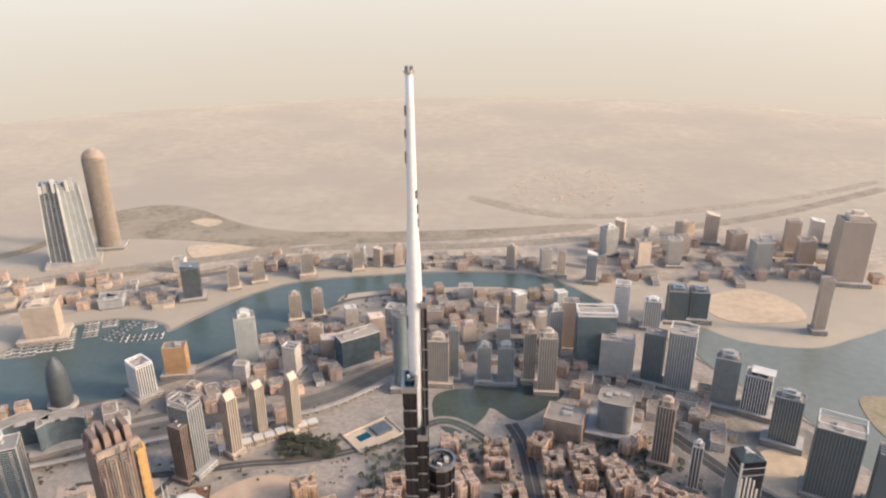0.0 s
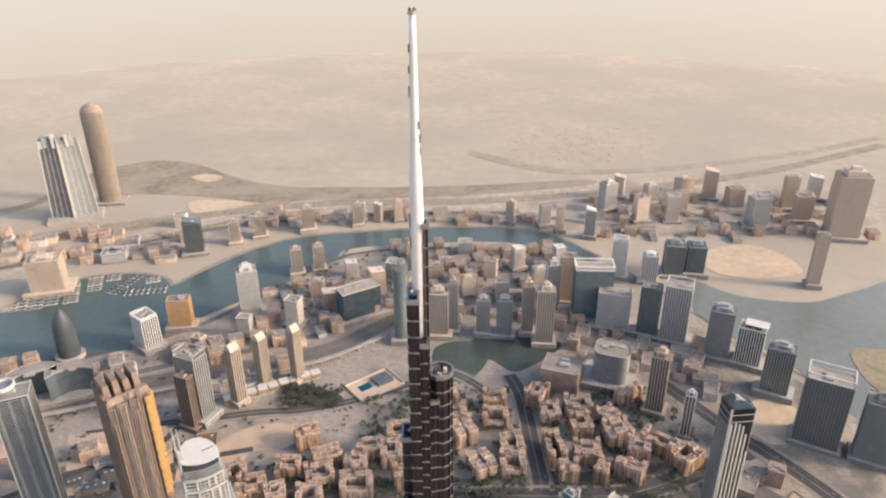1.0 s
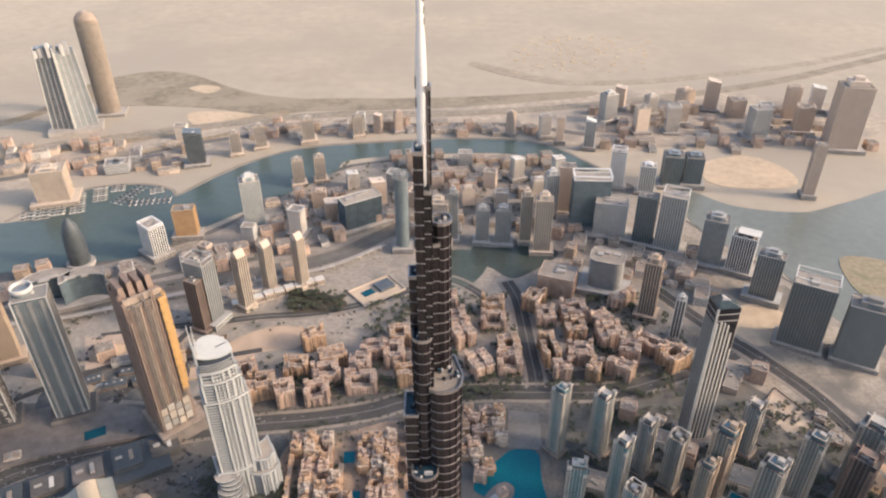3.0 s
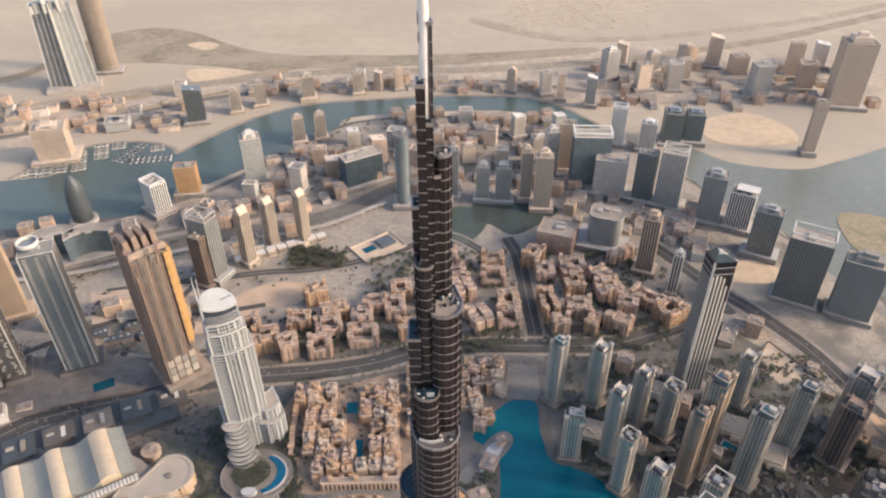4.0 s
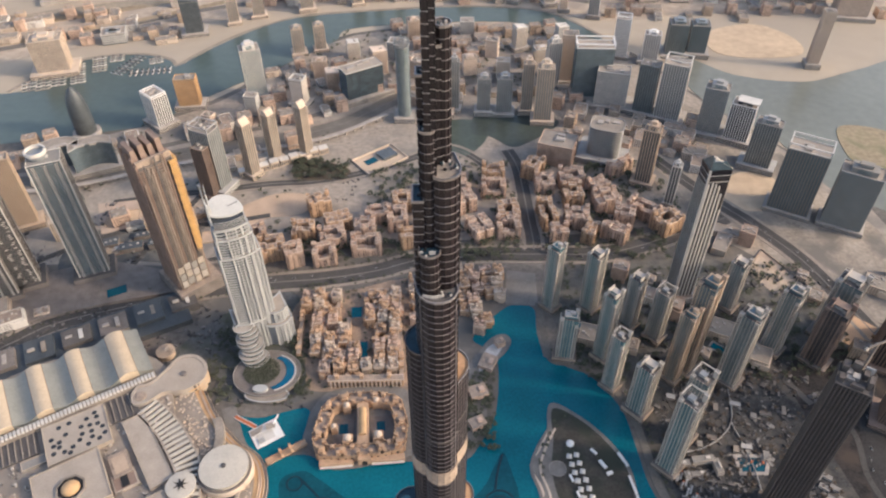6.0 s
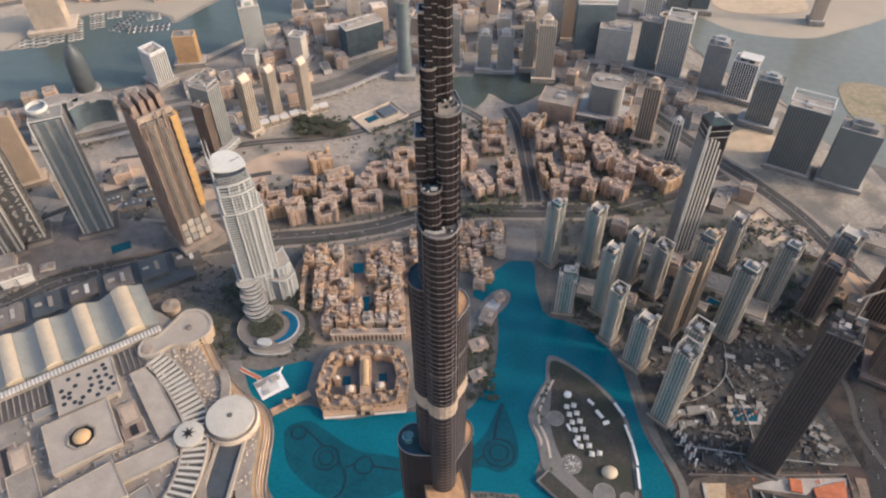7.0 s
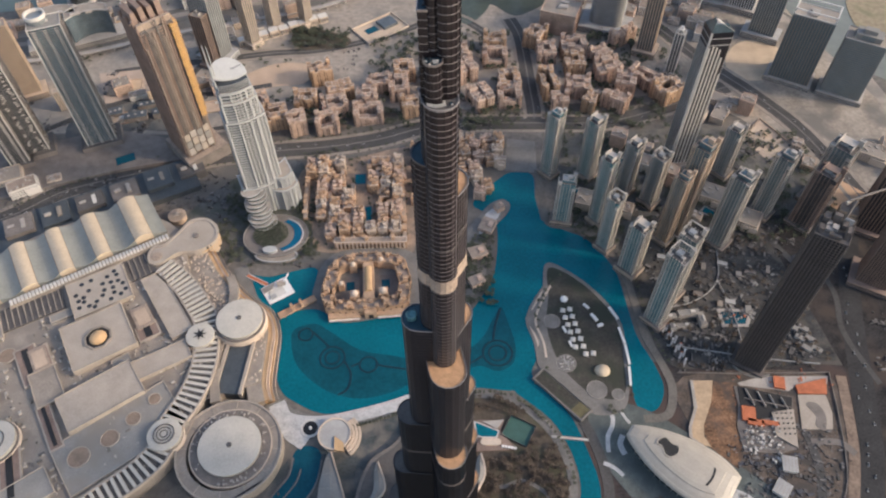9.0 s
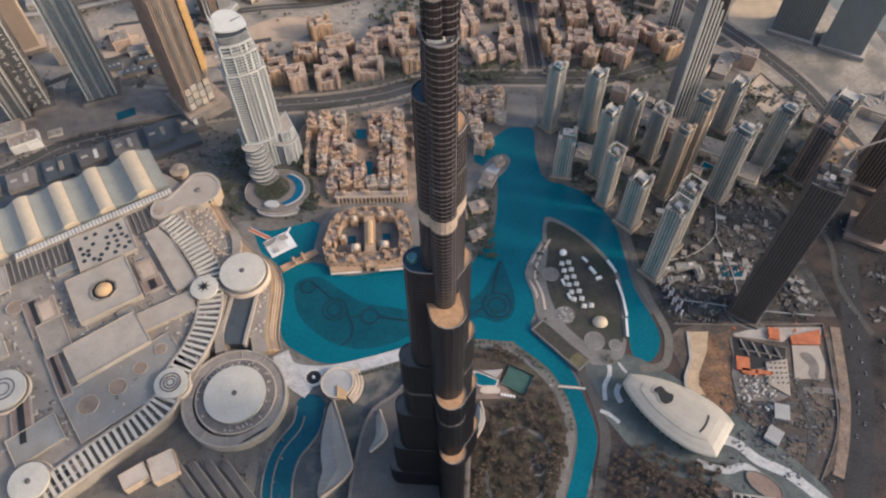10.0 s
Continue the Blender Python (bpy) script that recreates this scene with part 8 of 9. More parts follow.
setting("site_ramp", Geo().strip(*sides(spline([(453, 220), (487, 219), (503, 204)], 6, False), 9), 0, 1.1), CONCRETE_DARK, "dark branch of the site road", "road")
setting("site_wall", Geo().strip(*sides(spline([(306, 318), (400, 316), (507, 317)], 4, False), 1.2), 0, 2.4).strip(*sides(spline([(507, 317), (498, 250), (480, 170), (440, 105)], 6, False), 1.0), 0, 2.4), CONCRETE_DARK, "grey hoarding round the building site", "wall")
setting("site_verge", Geo().strip(*sides(spline([(522, 312), (513, 258), (501, 204), (482, 152), (462, 110)], 6, False), 13), 0, 0.9), surf("verge_soil", (0.20, 0.145, 0.11), 0.3, 0.05, 0.95, grain=0.3, bump=0.1), "brown sandy verge beside the site road", "road")
flat("debris_field", [(383, 303), (418, 312), (505, 312), (500, 300), (456, 297), (446, 290), (384, 299)], -0.2, 0.7, CONCRETE, "pale concrete apron strewn with material", "ground")
bs = thing("basement_frame", 410, 255, 0.45, 0, "dark concrete basement pit with pale slab, columns and orange formwork", "building")
part("raft", Geo().prism([(-34, 43), (38, 26), (33, 8), (24, -44), (2, -50), (-44, -48), (-44, -14), (-35, 16)][::-1], 0, 1.2), CONCRETE_DARK, bs)
part("dark_bay", Geo().prism([(-30, 42), (37, 25), (30, 5), (3, -2), (-20, -6), (-33, 15)][::-1], 1.2, 1.8), BLACK, bs, "dark unlit basement pit")
for k in range(4):
    part("pit_wall", Geo().box(-18 + 14 * k, 26 - 3.4 * k, 1.8, 1.0, 24 - 2 * k, 2.6, 14), CONCRETE, bs)
part("pit_beam", Geo().box(2, 17, 1.8, 58, 1.0, 2.6, -14), CONCRETE_DARK, bs)
part("pale_slab", Geo().prism([(4, 4), (33, 8), (23, -44), (1, -28)][::-1], 1.2, 3.6), ROOF_PALE, bs, "pale cast floor slab")
for x, y, w, d, r in ((-26, 2, 17, 20, -10), (-2, -11, 22, 6, -8), (-20, -10, 20, 8, -12), (26, 46, 14, 17, -12)):
    part("formwork", Geo().box(x, y, 1.2, w, d, 3.2, r), RUST, bs, "rust-orange formwork")
part("formwork_deck", Geo().prism([(47, 43), (90, 53), (84, 30), (47, 31)][::-1], 0, 2.2), RUST, bs, "rust-red formwork deck")
repeat("column", Geo().box(0, 0, 1.2, 1.3, 1.3, 4.6), WHITE_WORN, bs, [(-38 + 7 * i + 0.6 * j, -44 + 7 * j, 0, 0) for i in range(7) for j in range(5) if (i * 5 + j * 3) % 4])
repeat("slab_column", Geo().box(0, 0, 3.6, 1.2, 1.2, 2.6), STEEL_DULL, bs, [(6 + 6 * i + 0.8 * j, -26 + 7 * j, 0, 0) for i in range(4) for j in range(5) if not (i == 0 and j == 0)])
rp = thing("ramp_loop", 468, 258, 0.45, 0, "pale concrete turning pad round a dark kidney-shaped pit", "ramp")
part("pad", Geo().prism([(-12, 26), (24, 26), (24, 0), (17, -22), (-22, -22), (-16, 4)][::-1], 0, 1.4), ROOF_PALE, rp)
part("pit", Geo().prism(spline([(-6, 12), (2, 16), (11, 10), (14, -6), (6, -24), (-3, -16), (2, -4)], 5)[::-1], 1.4, 1.7), CONCRETE_DARK, rp, "dark kidney-shaped pit")
sh = thing("site_shed", 416, 190, 0.45, -12, "white flat-roofed site shed", "shed")
part("wall", Geo().box(0, 0, 0, 17, 19, 5), WHITE_WORN, sh)
part("roof", Geo().box(0, 0, 5, 18, 20, 0.5), GREY, sh)
for k in range(4):
    part("roof_seam", Geo().box(-6 + 4 * k, 0, 5.5, 0.3, 20, 0.2), ROOF, sh)
copy_thing(sh, pose(398, 160, 0.45, 0, 0, -38))


def clutter(name, x0, x1, y0, y1, n, seed, label, skip=None, lo=1.2, hi=6.0, top=3.4, rot=None, mat=None):
    """Loose small boxes, crates and cabins over a plot."""
    rng, g = random.Random(seed), Geo()
    for _ in range(n):
        x, y = rng.uniform(x0, x1), rng.uniform(y0, y1)
        if skip and skip(x, y):
            continue
        g.box(x, y, 0.1, rng.uniform(lo, hi), rng.uniform(lo, hi * 0.6), rng.uniform(0.8, top), rng.choice((0, 90)) + rng.uniform(-8, 8) + (rot if rot is not None else rng.uniform(0, 90)))
    return stuff(name, g, mat or CLUTTER, None, label, "clutter")


OPERA_ROAD = spline([(640, 620), (600, 500), (572, 410), (549, 313), (526, 215), (502, 151), (470, 70), (440, 0)], 6, False)
on_road = lambda x, y: any((x - p) ** 2 + (y - q) ** 2 < 23 ** 2 for p, q in OPERA_ROAD)
water = lambda x, y: inside(x, y, MAIN) or inside(x, y, ARM) or inside(x, y, SOUTH) or inside(x, y, STAGE)


def heaps(name, x0, x1, y0, y1, n, seed, label, mat=None, lo=1.5, hi=9.0, top=3.0):
    """Uneven clusters of stacked material, containers and cabins, each cluster lined up its own way."""
    rng, g = random.Random(seed), Geo()
    for _ in range(n):
        cx, cy, a = rng.uniform(x0, x1), rng.uniform(y0, y1), rng.uniform(0, 90)
        c, sn, m = math.cos(radians(a)), math.sin(radians(a)), rng.randrange(3, 16)
        w = rng.uniform(4, 15)
        for _ in range(m):
            u, v = rng.gauss(0, w), rng.gauss(0, w * 0.5)
            x, y = cx + u * c - v * sn, cy + u * sn + v * c
            if not water(x, y) and not inside(x, y, PROM) and not on_road(x, y):
                ln = lo + (hi - lo) * rng.random() ** 2.2
                g.box(x, y, 0.1, ln, ln * rng.uniform(0.25, 0.8), rng.uniform(0.6, top), a + rng.choice((0, 0, 90)) + rng.uniform(-6, 6))
    return stuff(name, g, mat or CLUTTER, None, label, "clutter")


PROM = spline([(240, 480), (290, 470), (300, 330), (310, 260), (240, 250)], 5)
heaps("site_material", 350, 480, 130, 235, 60, 3, "stacked building material on the site", None, 1.0, 6.0, 2.6)
heaps("site_formwork", 380, 500, 296, 310, 6, 44, "rust-orange formwork stacks on the site", RUST, 1.0, 5.0, 2.0)
heaps("slab_units", 368, 412, 200, 240, 12, 45, "pale crates and fittings on the basement slabs", WHITE_WORN, 0.8, 4.0, 4.5)
heaps("site_steel", 370, 430, 150, 215, 14, 43, "dark steel stacks on the site", STEEL_DARK, 1.0, 8.0, 2.0)


def rows(name, x0, x1, y0, y1, rot, seed, label, keep=0.5, gap=(3.4, 11.0)):
    """Trucks, containers and stacks parked in rough rows."""
    rng, g = random.Random(seed), Geo()
    c, sn = math.cos(radians(rot)), math.sin(radians(rot))
    cx, cy, w, d = (x0 + x1) / 2, (y0 + y1) / 2, (x1 - x0) / 2, (y1 - y0) / 2
    v = -d
    while v < d:
        u = -w
        ln = rng.choice((5.0, 7.5, 10.0, 12.0))
        flip = rng.random() < 0.4
        while u < w:
            x, y = cx + u * c - v * sn, cy + u * sn + v * c
            if rng.random() < keep and not water(x, y) and not inside(x, y, PROM) and not on_road(x, y):
                g.box(x, y, 0.15, rng.uniform(1.8, 2.8), ln * rng.uniform(0.6, 1.0), rng.uniform(1.2, 3.6), rot + (90 if flip else 0) + rng.uniform(-3, 3))
            u += rng.uniform(*gap) * (1.0 if not flip else 1.5)
        v += ln + rng.uniform(1.5, 7)
    return stuff(name, g, CLUTTER, None, label, "clutter")


rows("site_cabins", 300, 380, 328, 400, -14, 6, "parked trucks, cabins and stacks on the lot", 0.55, (2.6, 6.0))
heaps("site_stacks", 305, 490, 325, 540, 130, 26, "grey stacks, cabins and trucks on the lot", None, 0.8, 6.0, 3.2)
heaps("pale_stacks", 305, 500, 325, 540, 20, 27, "grey containers and slabs on the lot", ROOF_GREY, 1.2, 7.0, 3.0)
heaps("lot_material", 430, 640, 330, 560, 34, 7, "scattered building material on the dark lot")
heaps("south_lot_material", 180, 720, -20, 150, 70, 8, "scattered things on the dusty lot", None, 0.6, 4.5, 2.5)
rows("roadside_cabins", 545, 640, 60, 330, 8, 9, "cabins and stacks beside the road", 0.16)
for k in range(3):
    for j in range(2):
        p = thing("site_office", 482 + 13 * j + 4 * k, 388 - 17 * k - 2 * j, 0.2, -38, "white prefabricated site office", "cabin", "site offices")
        part("wall", Geo().box(0, 0, 0, 13, 6.5, 3), WHITE_WORN, p)
        part("roof", Geo().box(0, 0, 3, 13.6, 7.1, 0.4), ROOF_GREY, p)
flat("sand_lot", [(512, 770), (557, 823), (595, 742), (541, 722)], -0.3, 0.5, surf("lot_sand", (0.52, 0.41, 0.31), 0.12, 0.02, 0.95, grain=0.2, bump=0.0, second=(0.36, 0.27, 0.21), patch=0.02), "empty sandy building lot with low wall", "ground")
setting("lot_wall", Geo().strip(*sides([(511, 771), (557, 825), (619, 708)], 1.2), 0, 2.6), TAN, "low tan boundary wall", "wall")
flat("sand_lot_north", spline([(536, 985), (568, 1042), (614, 1058), (651, 1032), (650, 984), (600, 936), (549, 942)], 5), -0.3, 0.5, FAR_SAND, "bare oval of pale sand", "ground")
flat("sand_lot_shade", [(605, 624), (640, 680), (681, 639), (631, 596)], -0.3, 0.5, surf("ochre_sand", (0.46, 0.30, 0.19), 0.15, 0.03, 0.95), "ochre sand lot", "ground")
flat("far_sand", spline([(700, 1678), (780, 1722), (856, 1720), (915, 1640), (900, 1554), (768, 1537), (684, 1576)], 5), -0.3, 0.4, FAR_SAND, "pale bare sand field by the bay", "ground")
flat("west_lot", [(-668, 968), (-500, 992), (-470, 902), (-630, 880)], -0.3, 0.6, surf("west_lot_sand", (0.42, 0.32, 0.25), 0.12, 0.03, 0.95), "fenced sandy lot beside the highway", "ground")
flat("quarter_lot", spline([(-390, 868), (-340, 920), (-270, 935), (-255, 985), (-330, 995), (-400, 940)], 5), -0.3, 0.5, surf("quarter_sand", (0.45, 0.33, 0.24), 0.15, 0.03, 0.95), "bare sandy plot in the quarter", "ground")
flat("grove_ground", spline([(-312, 1090), (-265, 1108), (-195, 1075), (-208, 1046), (-285, 1040)], 5), -0.3, 0.6, SCRUB, "dark planted grove beside the road", "garden")
wl = thing("walled_compound", -135, 1108, 0, 38, "sandy compound with pale boundary wall", "compound")
part("yard", Geo().box(0, 0, 0, 96, 62, 0.8), surf("yard_sand", (0.50, 0.39, 0.29), 0.12, 0.04, 0.95), wl)
part("wall", Geo().ring(rect(98, 64), rect(95.5, 61.5), 0, 4), CREAM, wl)
part("hall", Geo().box(20, 4, 0.8, 34, 30, 6), GLASS_GREY, wl)
part("pool", Geo().box(-18, 6, 0.8, 26, 18, 0.4), POOL_NAVY, wl)

# ---- pale arcade linking the slender towers; low buildings along the roads ----
for k in range(9):
    t = k / 8
    x, y = -405 + 150 * t, 1058 + 78 * t
    p = thing("arcade_building", x, y, 0, 27, "low cream arcade building", "building", "arcade buildings")
    part("wall", Geo().box(0, 0, 0, 18, 15, 13 + 2 * (k % 2)), CREAM, p)
    part("roof", Geo().box(0, 0, 13 + 2 * (k % 2), 18.6, 15.6, 0.7), WHITE_WORN, p)
    repeat("window_bay", Geo().box(0, -7.6, 2, 2.2, 0.6, 8.5), GLASS_DARK, p, [(-6.6 + 4.4 * j, 0, 0, 0) for j in range(4)])


def low_building(w, d, h, seed):
    rng = random.Random(seed)
    wall = (CREAM, TAN, WHITE_WORN, STONE_PINK, CREAM)[seed % 5]
    T = thing("low_building", 0, 0, 0, 0, "low dusty flat-roofed city building", "building", "low city buildings")
    part("wall", Geo().box(0, 0, 0, w, d, h).ring(rect(w + 0.3, d + 0.3), rect(w - 1, d - 1), h, h + 1.2).box(w * 0.3, 0, 0, w * 0.5, d * 1.12, h * 0.8), wall, T)
    part("roof", Geo().box(0, 0, h, w - 1, d - 1, 0.3), ROOF if seed % 2 else STONE_ROOF, T)
    g = Geo()
    for k in range(max(1, int(h / 4))):
        for j in range(int(w / 4)):
            g.box(-w / 2 + 2 + 4 * j, 0, 1.3 + 4 * k, 2.2, d + 0.2, 1.7)
        for j in range(int(d / 4)):
            g.box(0, -d / 2 + 2 + 4 * j, 1.3 + 4 * k, w + 0.2, 2.2, 1.7)
    stuff("window", g, GLASS_DARK, T)
    g = Geo()
    for k in range(7):
        g.box(rng.uniform(-0.4, 0.4) * w, rng.uniform(-0.4, 0.4) * d, h + 0.3, rng.uniform(1.5, 6), rng.uniform(1.5, 5), rng.uniform(1.2, 3.8))
    stuff("roof_plant", g, CONCRETE, T)
    return T


lows = [low_building(*v, i) for i, v in enumerate(((34, 22, 14), (26, 20, 10), (44, 26, 18), (30, 30, 22), (22, 16, 8), (52, 24, 12), (28, 22, 26), (38, 18, 9), (24, 24, 30), (46, 34, 16)))]
ZONES = (
    ((-900, -640, 1090, 1180, 15, 22), (-620, -420, 880, 985, 8, 25), (-480, -300, 1050, 1200, 14, 25), (-560, -430, 1180, 1260, 8, 25), (-420, -200, 1250, 1520, 30, 20), (-180, 60, 1330, 1420, 14, 5)),
    ((-160, 300, 1480, 1720, 46, 8), (60, 330, 1340, 1460, 16, 0), (250, 450, 1120, 1320, 16, -20), (430, 540, 1060, 1240, 14, -25), (440, 560, 820, 960, 7, -30)),
    ((190, 300, 600, 760, 3, -20), (300, 520, 560, 760, 8, -28), (560, 760, 560, 760, 8, -30), (-1250, -700, 1640, 1830, 34, 20), (-600, 300, 1880, 1960, 34, 8), (450, 1200, 1760, 2060, 44, -8), (-780, -600, 600, 690, 8, 28)),
)
rng = random.Random(33)
taken, k = [], 0
for b in bpy.data.objects:
    if b.parent is None and b.type == "EMPTY" and b.get("category") in ("tower", "building", "hotel", "apartment block"):
        taken.append((b.matrix_basis.translation.x, b.matrix_basis.translation.y, 34.0))
roads = [spline(c, 6, False) for c in ([(-900, 500), (-712, 598), (-518, 705), (-306, 757), (-150, 812), (59, 834), (292, 834), (520, 915)], [(-766, 1050), (-560, 1130), (-362, 1185), (-111, 1350), (200, 1450)], [(420, 1120), (500, 985), (620, 795), (700, 500)], [(155, 838), (165, 980), (120, 1120)], [(-560, 990), (-347, 1028), (-170, 1062), (0, 1150)])]
wet = (CREEK_PTS, LAKE_R, MAIN, ARM)
for row in ZONES:
    for x0, x1, y0, y1, n, rot in row:
        for _ in range(n):
            for _try in range(12):
                x, y = rng.uniform(x0, x1), rng.uniform(y0, y1)
                if all((x - a) ** 2 + (y - b) ** 2 > r * r for a, b, r in taken) and all((x - p[0]) ** 2 + (y - p[1]) ** 2 > 34 ** 2 for ln in roads for p in ln) and not any(inside(x, y, w) for w in wet):
                    m = pose(x, y, 0, 0, 0, rot + 90 * rng.randrange(2) + rng.uniform(-4, 4))
                    if k < 10:
                        lows[k].matrix_basis = m
                    else:
                        copy_thing(lows[rng.randrange(10)], m)
                    taken.append((x, y, 30.0))
                    k += 1
                    break

# ---- elevated metro line and marina ----
mt = thing("metro_viaduct", 0, 0, 0, 0, "pale elevated railway viaduct along the highway", "viaduct")
ml = spline([(-1000, 985), (-766, 1005), (-560, 1080), (-400, 1128), (-250, 1180), (-130, 1270)], 8, False)
part("deck", Geo().strip(*sides(ml, 9), 8, 10), CONCRETE, mt)
repeat("viaduct_pier", Geo().box(0, 0, 0, 2.4, 4, 8), CONCRETE, mt, [(x, y, 0, a) for x, y, a in along(ml, 30, False)])
for k, ((x0, y0), (x1, y1), n) in enumerate((((-1004, 1440), (-985, 1393), 3), ((-981, 1475), (-954, 1398), 5), ((-954, 1509), (-925, 1417), 6), ((-921, 1532), (-882, 1429), 8), ((-878, 1564), (-851, 1487), 6), ((-836, 1574), (-826, 1540), 3), ((-771, 1570), (-807, 1471), 8), ((-673, 1498), (-778, 1479), 8), ((-735, 1562), (-722, 1528), 3))):
    p = thing("pontoon", x0, y0, 0.3, 0, "narrow pale marina pontoon", "pontoon", "marina pontoons")
    part("walkway", Geo().strip(*sides([(0, 0), (x1 - x0, y1 - y0)], 3.5), 0, 0.9), PAVING, p)
    d = Vector((x1 - x0, y1 - y0)).normalized()
    for j in range(n):
        for s in (-1, 1):
            t = (j + 0.5) / n
            bx, by = x0 + (x1 - x0) * t + s * d.y * 9, y0 + (y1 - y0) * t - s * d.x * 9
            b = thing("boat", bx, by, 0.3, math.degrees(math.atan2(d.y, d.x)) + 90, "white moored motor boat", "boat", "moored boats")
            part("hull", Geo().prism([(-8, -2.2), (4, -2.2), (9, 0), (4, 2.2), (-8, 2.2)], 0, 2.2), (GREY, WHITE_WORN, CONCRETE)[(j + k) % 3], b)
            part("cabin", Geo().box(-1, 0, 2.2, 8, 3.4, 2.0, 0, 0.8), GLASS_GREY, b)

# ---- trees ----
def crown(g, x, y, z, r, h, rng, n=26):
    """A crown of many small leaf clumps with gaps and an uneven outline."""
    for _ in range(n):
        a, e, q = rng.uniform(0, 6.283), rng.uniform(-0.5, 1.0), rng.uniform(0.45, 1.05)
        cx, cy, cz = x + r * q * math.cos(a) * math.cos(e), y + r * q * math.sin(a) * math.cos(e), z + h * (0.55 + 0.5 * q * math.sin(e))
        s, t = r * rng.uniform(0.22, 0.42), rng.uniform(0, 6.283)
        u, v = s * math.cos(t), s * math.sin(t)
        g.add([(cx - u, cy - v, cz - 0.3 * s), (cx + v, cy - u, cz + rng.uniform(-0.4, 0.4) * s), (cx + u, cy + v, cz + 0.2 * s), (cx - v, cy + u, cz + rng.uniform(-0.2, 0.6) * s)], [(0, 1, 2, 3), (0, 1, 2), (0, 2, 3)][:1])


def grove(name, spots, label, seed, size=(2.2, 4.2), leaf=LEAF):
    rng, g, t = random.Random(seed), Geo(), Geo()
    for x, y in spots:
        r = rng.uniform(*size)
        h = r * rng.uniform(1.3, 1.9)
        t.bar((x, y, 0.0), (x + rng.uniform(-0.3, 0.3), y + rng.uniform(-0.3, 0.3), h * 0.8), 0.22, 5)
        crown(g, x, y, h * 0.35, r, h, rng)
    T = thing(name, 0, 0, 0, 0, label, "trees", "", "stuff")
    stuff("crown", g, leaf, T)
    stuff("trunk", t, BROWN, T)
    return T


rng = random.Random(77)
pick = lambda x0, x1, y0, y1, n, ok=lambda x, y: True: [p for p in ((rng.uniform(x0, x1), rng.uniform(y0, y1)) for _ in range(n)) if ok(*p)]
dry = lambda x, y: not water(x, y)
garden = spline([(25, 284), (80, 276), (118, 242), (140, 204), (146, 165), (132, 112), (112, 50), (30, 20), (14, 60), (14, 230)], 5)
grove("garden_trees", pick(14, 146, 20, 284, 760, lambda x, y: inside(x, y, garden) and (x - 55) ** 2 + (y - 232) ** 2 > 1100 and (x - 90) ** 2 + (y - 236) ** 2 > 560), "dark dusty garden trees round the tower", 1, (2.2, 4.4), DRY_LEAF)
grove("quay_palms", [(x + rng.uniform(-1, 1), y + rng.uniform(-1, 1)) for x, y, _ in along(spline([(12, 290), (40, 291), (82, 285), (125, 248), (147, 207), (152, 163)], 6, False), 6, False)], "row of small trees along the canal quay", 2, (1.8, 2.6))
grove("park_trees", pick(120, 250, 260, 500, 130, lambda x, y: dry(x, y) and ((x - 182) / 62) ** 2 + ((y - 375) / 115) ** 2 > 0.82), "small trees round the island park", 3, (1.6, 2.8))
grove("opera_trees", pick(190, 330, 40, 150, 150, dry), "dark trees beside the opera house", 4, (2.0, 3.6), DRY_LEAF)
grove("hotel_trees", pick(-360, -205, 500, 660, 260, lambda x, y: dry(x, y) and ((x + 270) / 52) ** 2 + ((y - 560) / 60) ** 2 > 1), "dark trees round the hotel", 5)
grove("peninsula_trees", pick(-20, 70, 430, 560, 230, lambda x, y: dry(x, y) or y < 520), "trees on the lake peninsula", 6)
grove("quarter_trees", pick(-360, 440, 800, 1090, 820, lambda x, y: not (x < -150 and y > 905) and abs(x - 154) > 20), "dusty trees between the low blocks", 7, (3.4, 6.4))
grove("old_quarter_trees", pick(-245, -60, 530, 760, 170), "small trees in the old quarter", 8, (1.6, 3.0))
grove("court_trees", pick(-275, -190, 520, 705, 420, lambda x, y: dry(x, y) and abs(x + 216 + (y - 540) * 0.36) < 15), "dense dark trees along the old quarter's edge", 23, (2.0, 3.8))
grove("residence_trees", pick(185, 620, 540, 790, 900, dry), "trees between the residential towers", 9, (1.8, 4.6))
grove("boulevard_trees", [(x + rng.uniform(-1, 1), y + s) for s in (-20, 20) for x, y, _ in along(spline([(-700, 605), (-518, 705), (-290, 752), (-119, 779), (59, 819), (292, 822), (420, 870)], 6, False), 13, False)], "rows of trees along the boulevard", 10, (2.0, 3.2))
grove("grove_trees", pick(-310, -195, 1040, 1105, 110), "dense dark grove beside the road", 11, (3, 5.5))
grove("lakeside_trees", [(x + rng.uniform(-1, 1), y + rng.uniform(-1, 1)) for x, y, _ in along(spline([(-262, 420), (-258, 352), (-248, 300)], 6, False), 7, False)] + [(x, y) for x, y, _ in along(spline([(-150, 238), (-110, 246), (-60, 262)], 6, False), 5, False)], "small dark trees on the lakeside promenade", 12, (1.6, 2.6))
grove("arm_trees", [(x + rng.uniform(-1, 1), y + rng.uniform(-1, 1)) for x, y, _ in along(spline([(160, 600), (200, 585), (236, 558), (268, 500), (278, 436), (283, 378), (298, 331)], 6, False), 8, False)], "small trees along the lake arm", 13, (1.8, 3.0))
grove("highway_trees", pick(-760, -250, 960, 1250, 130), "dusty roadside trees", 14, (2.4, 4.4))
grove("creek_trees", pick(-450, 300, 1380, 1700, 260, lambda x, y: not inside(x, y, CREEK_PTS)), "dusty trees near the creek", 15, (3, 5))

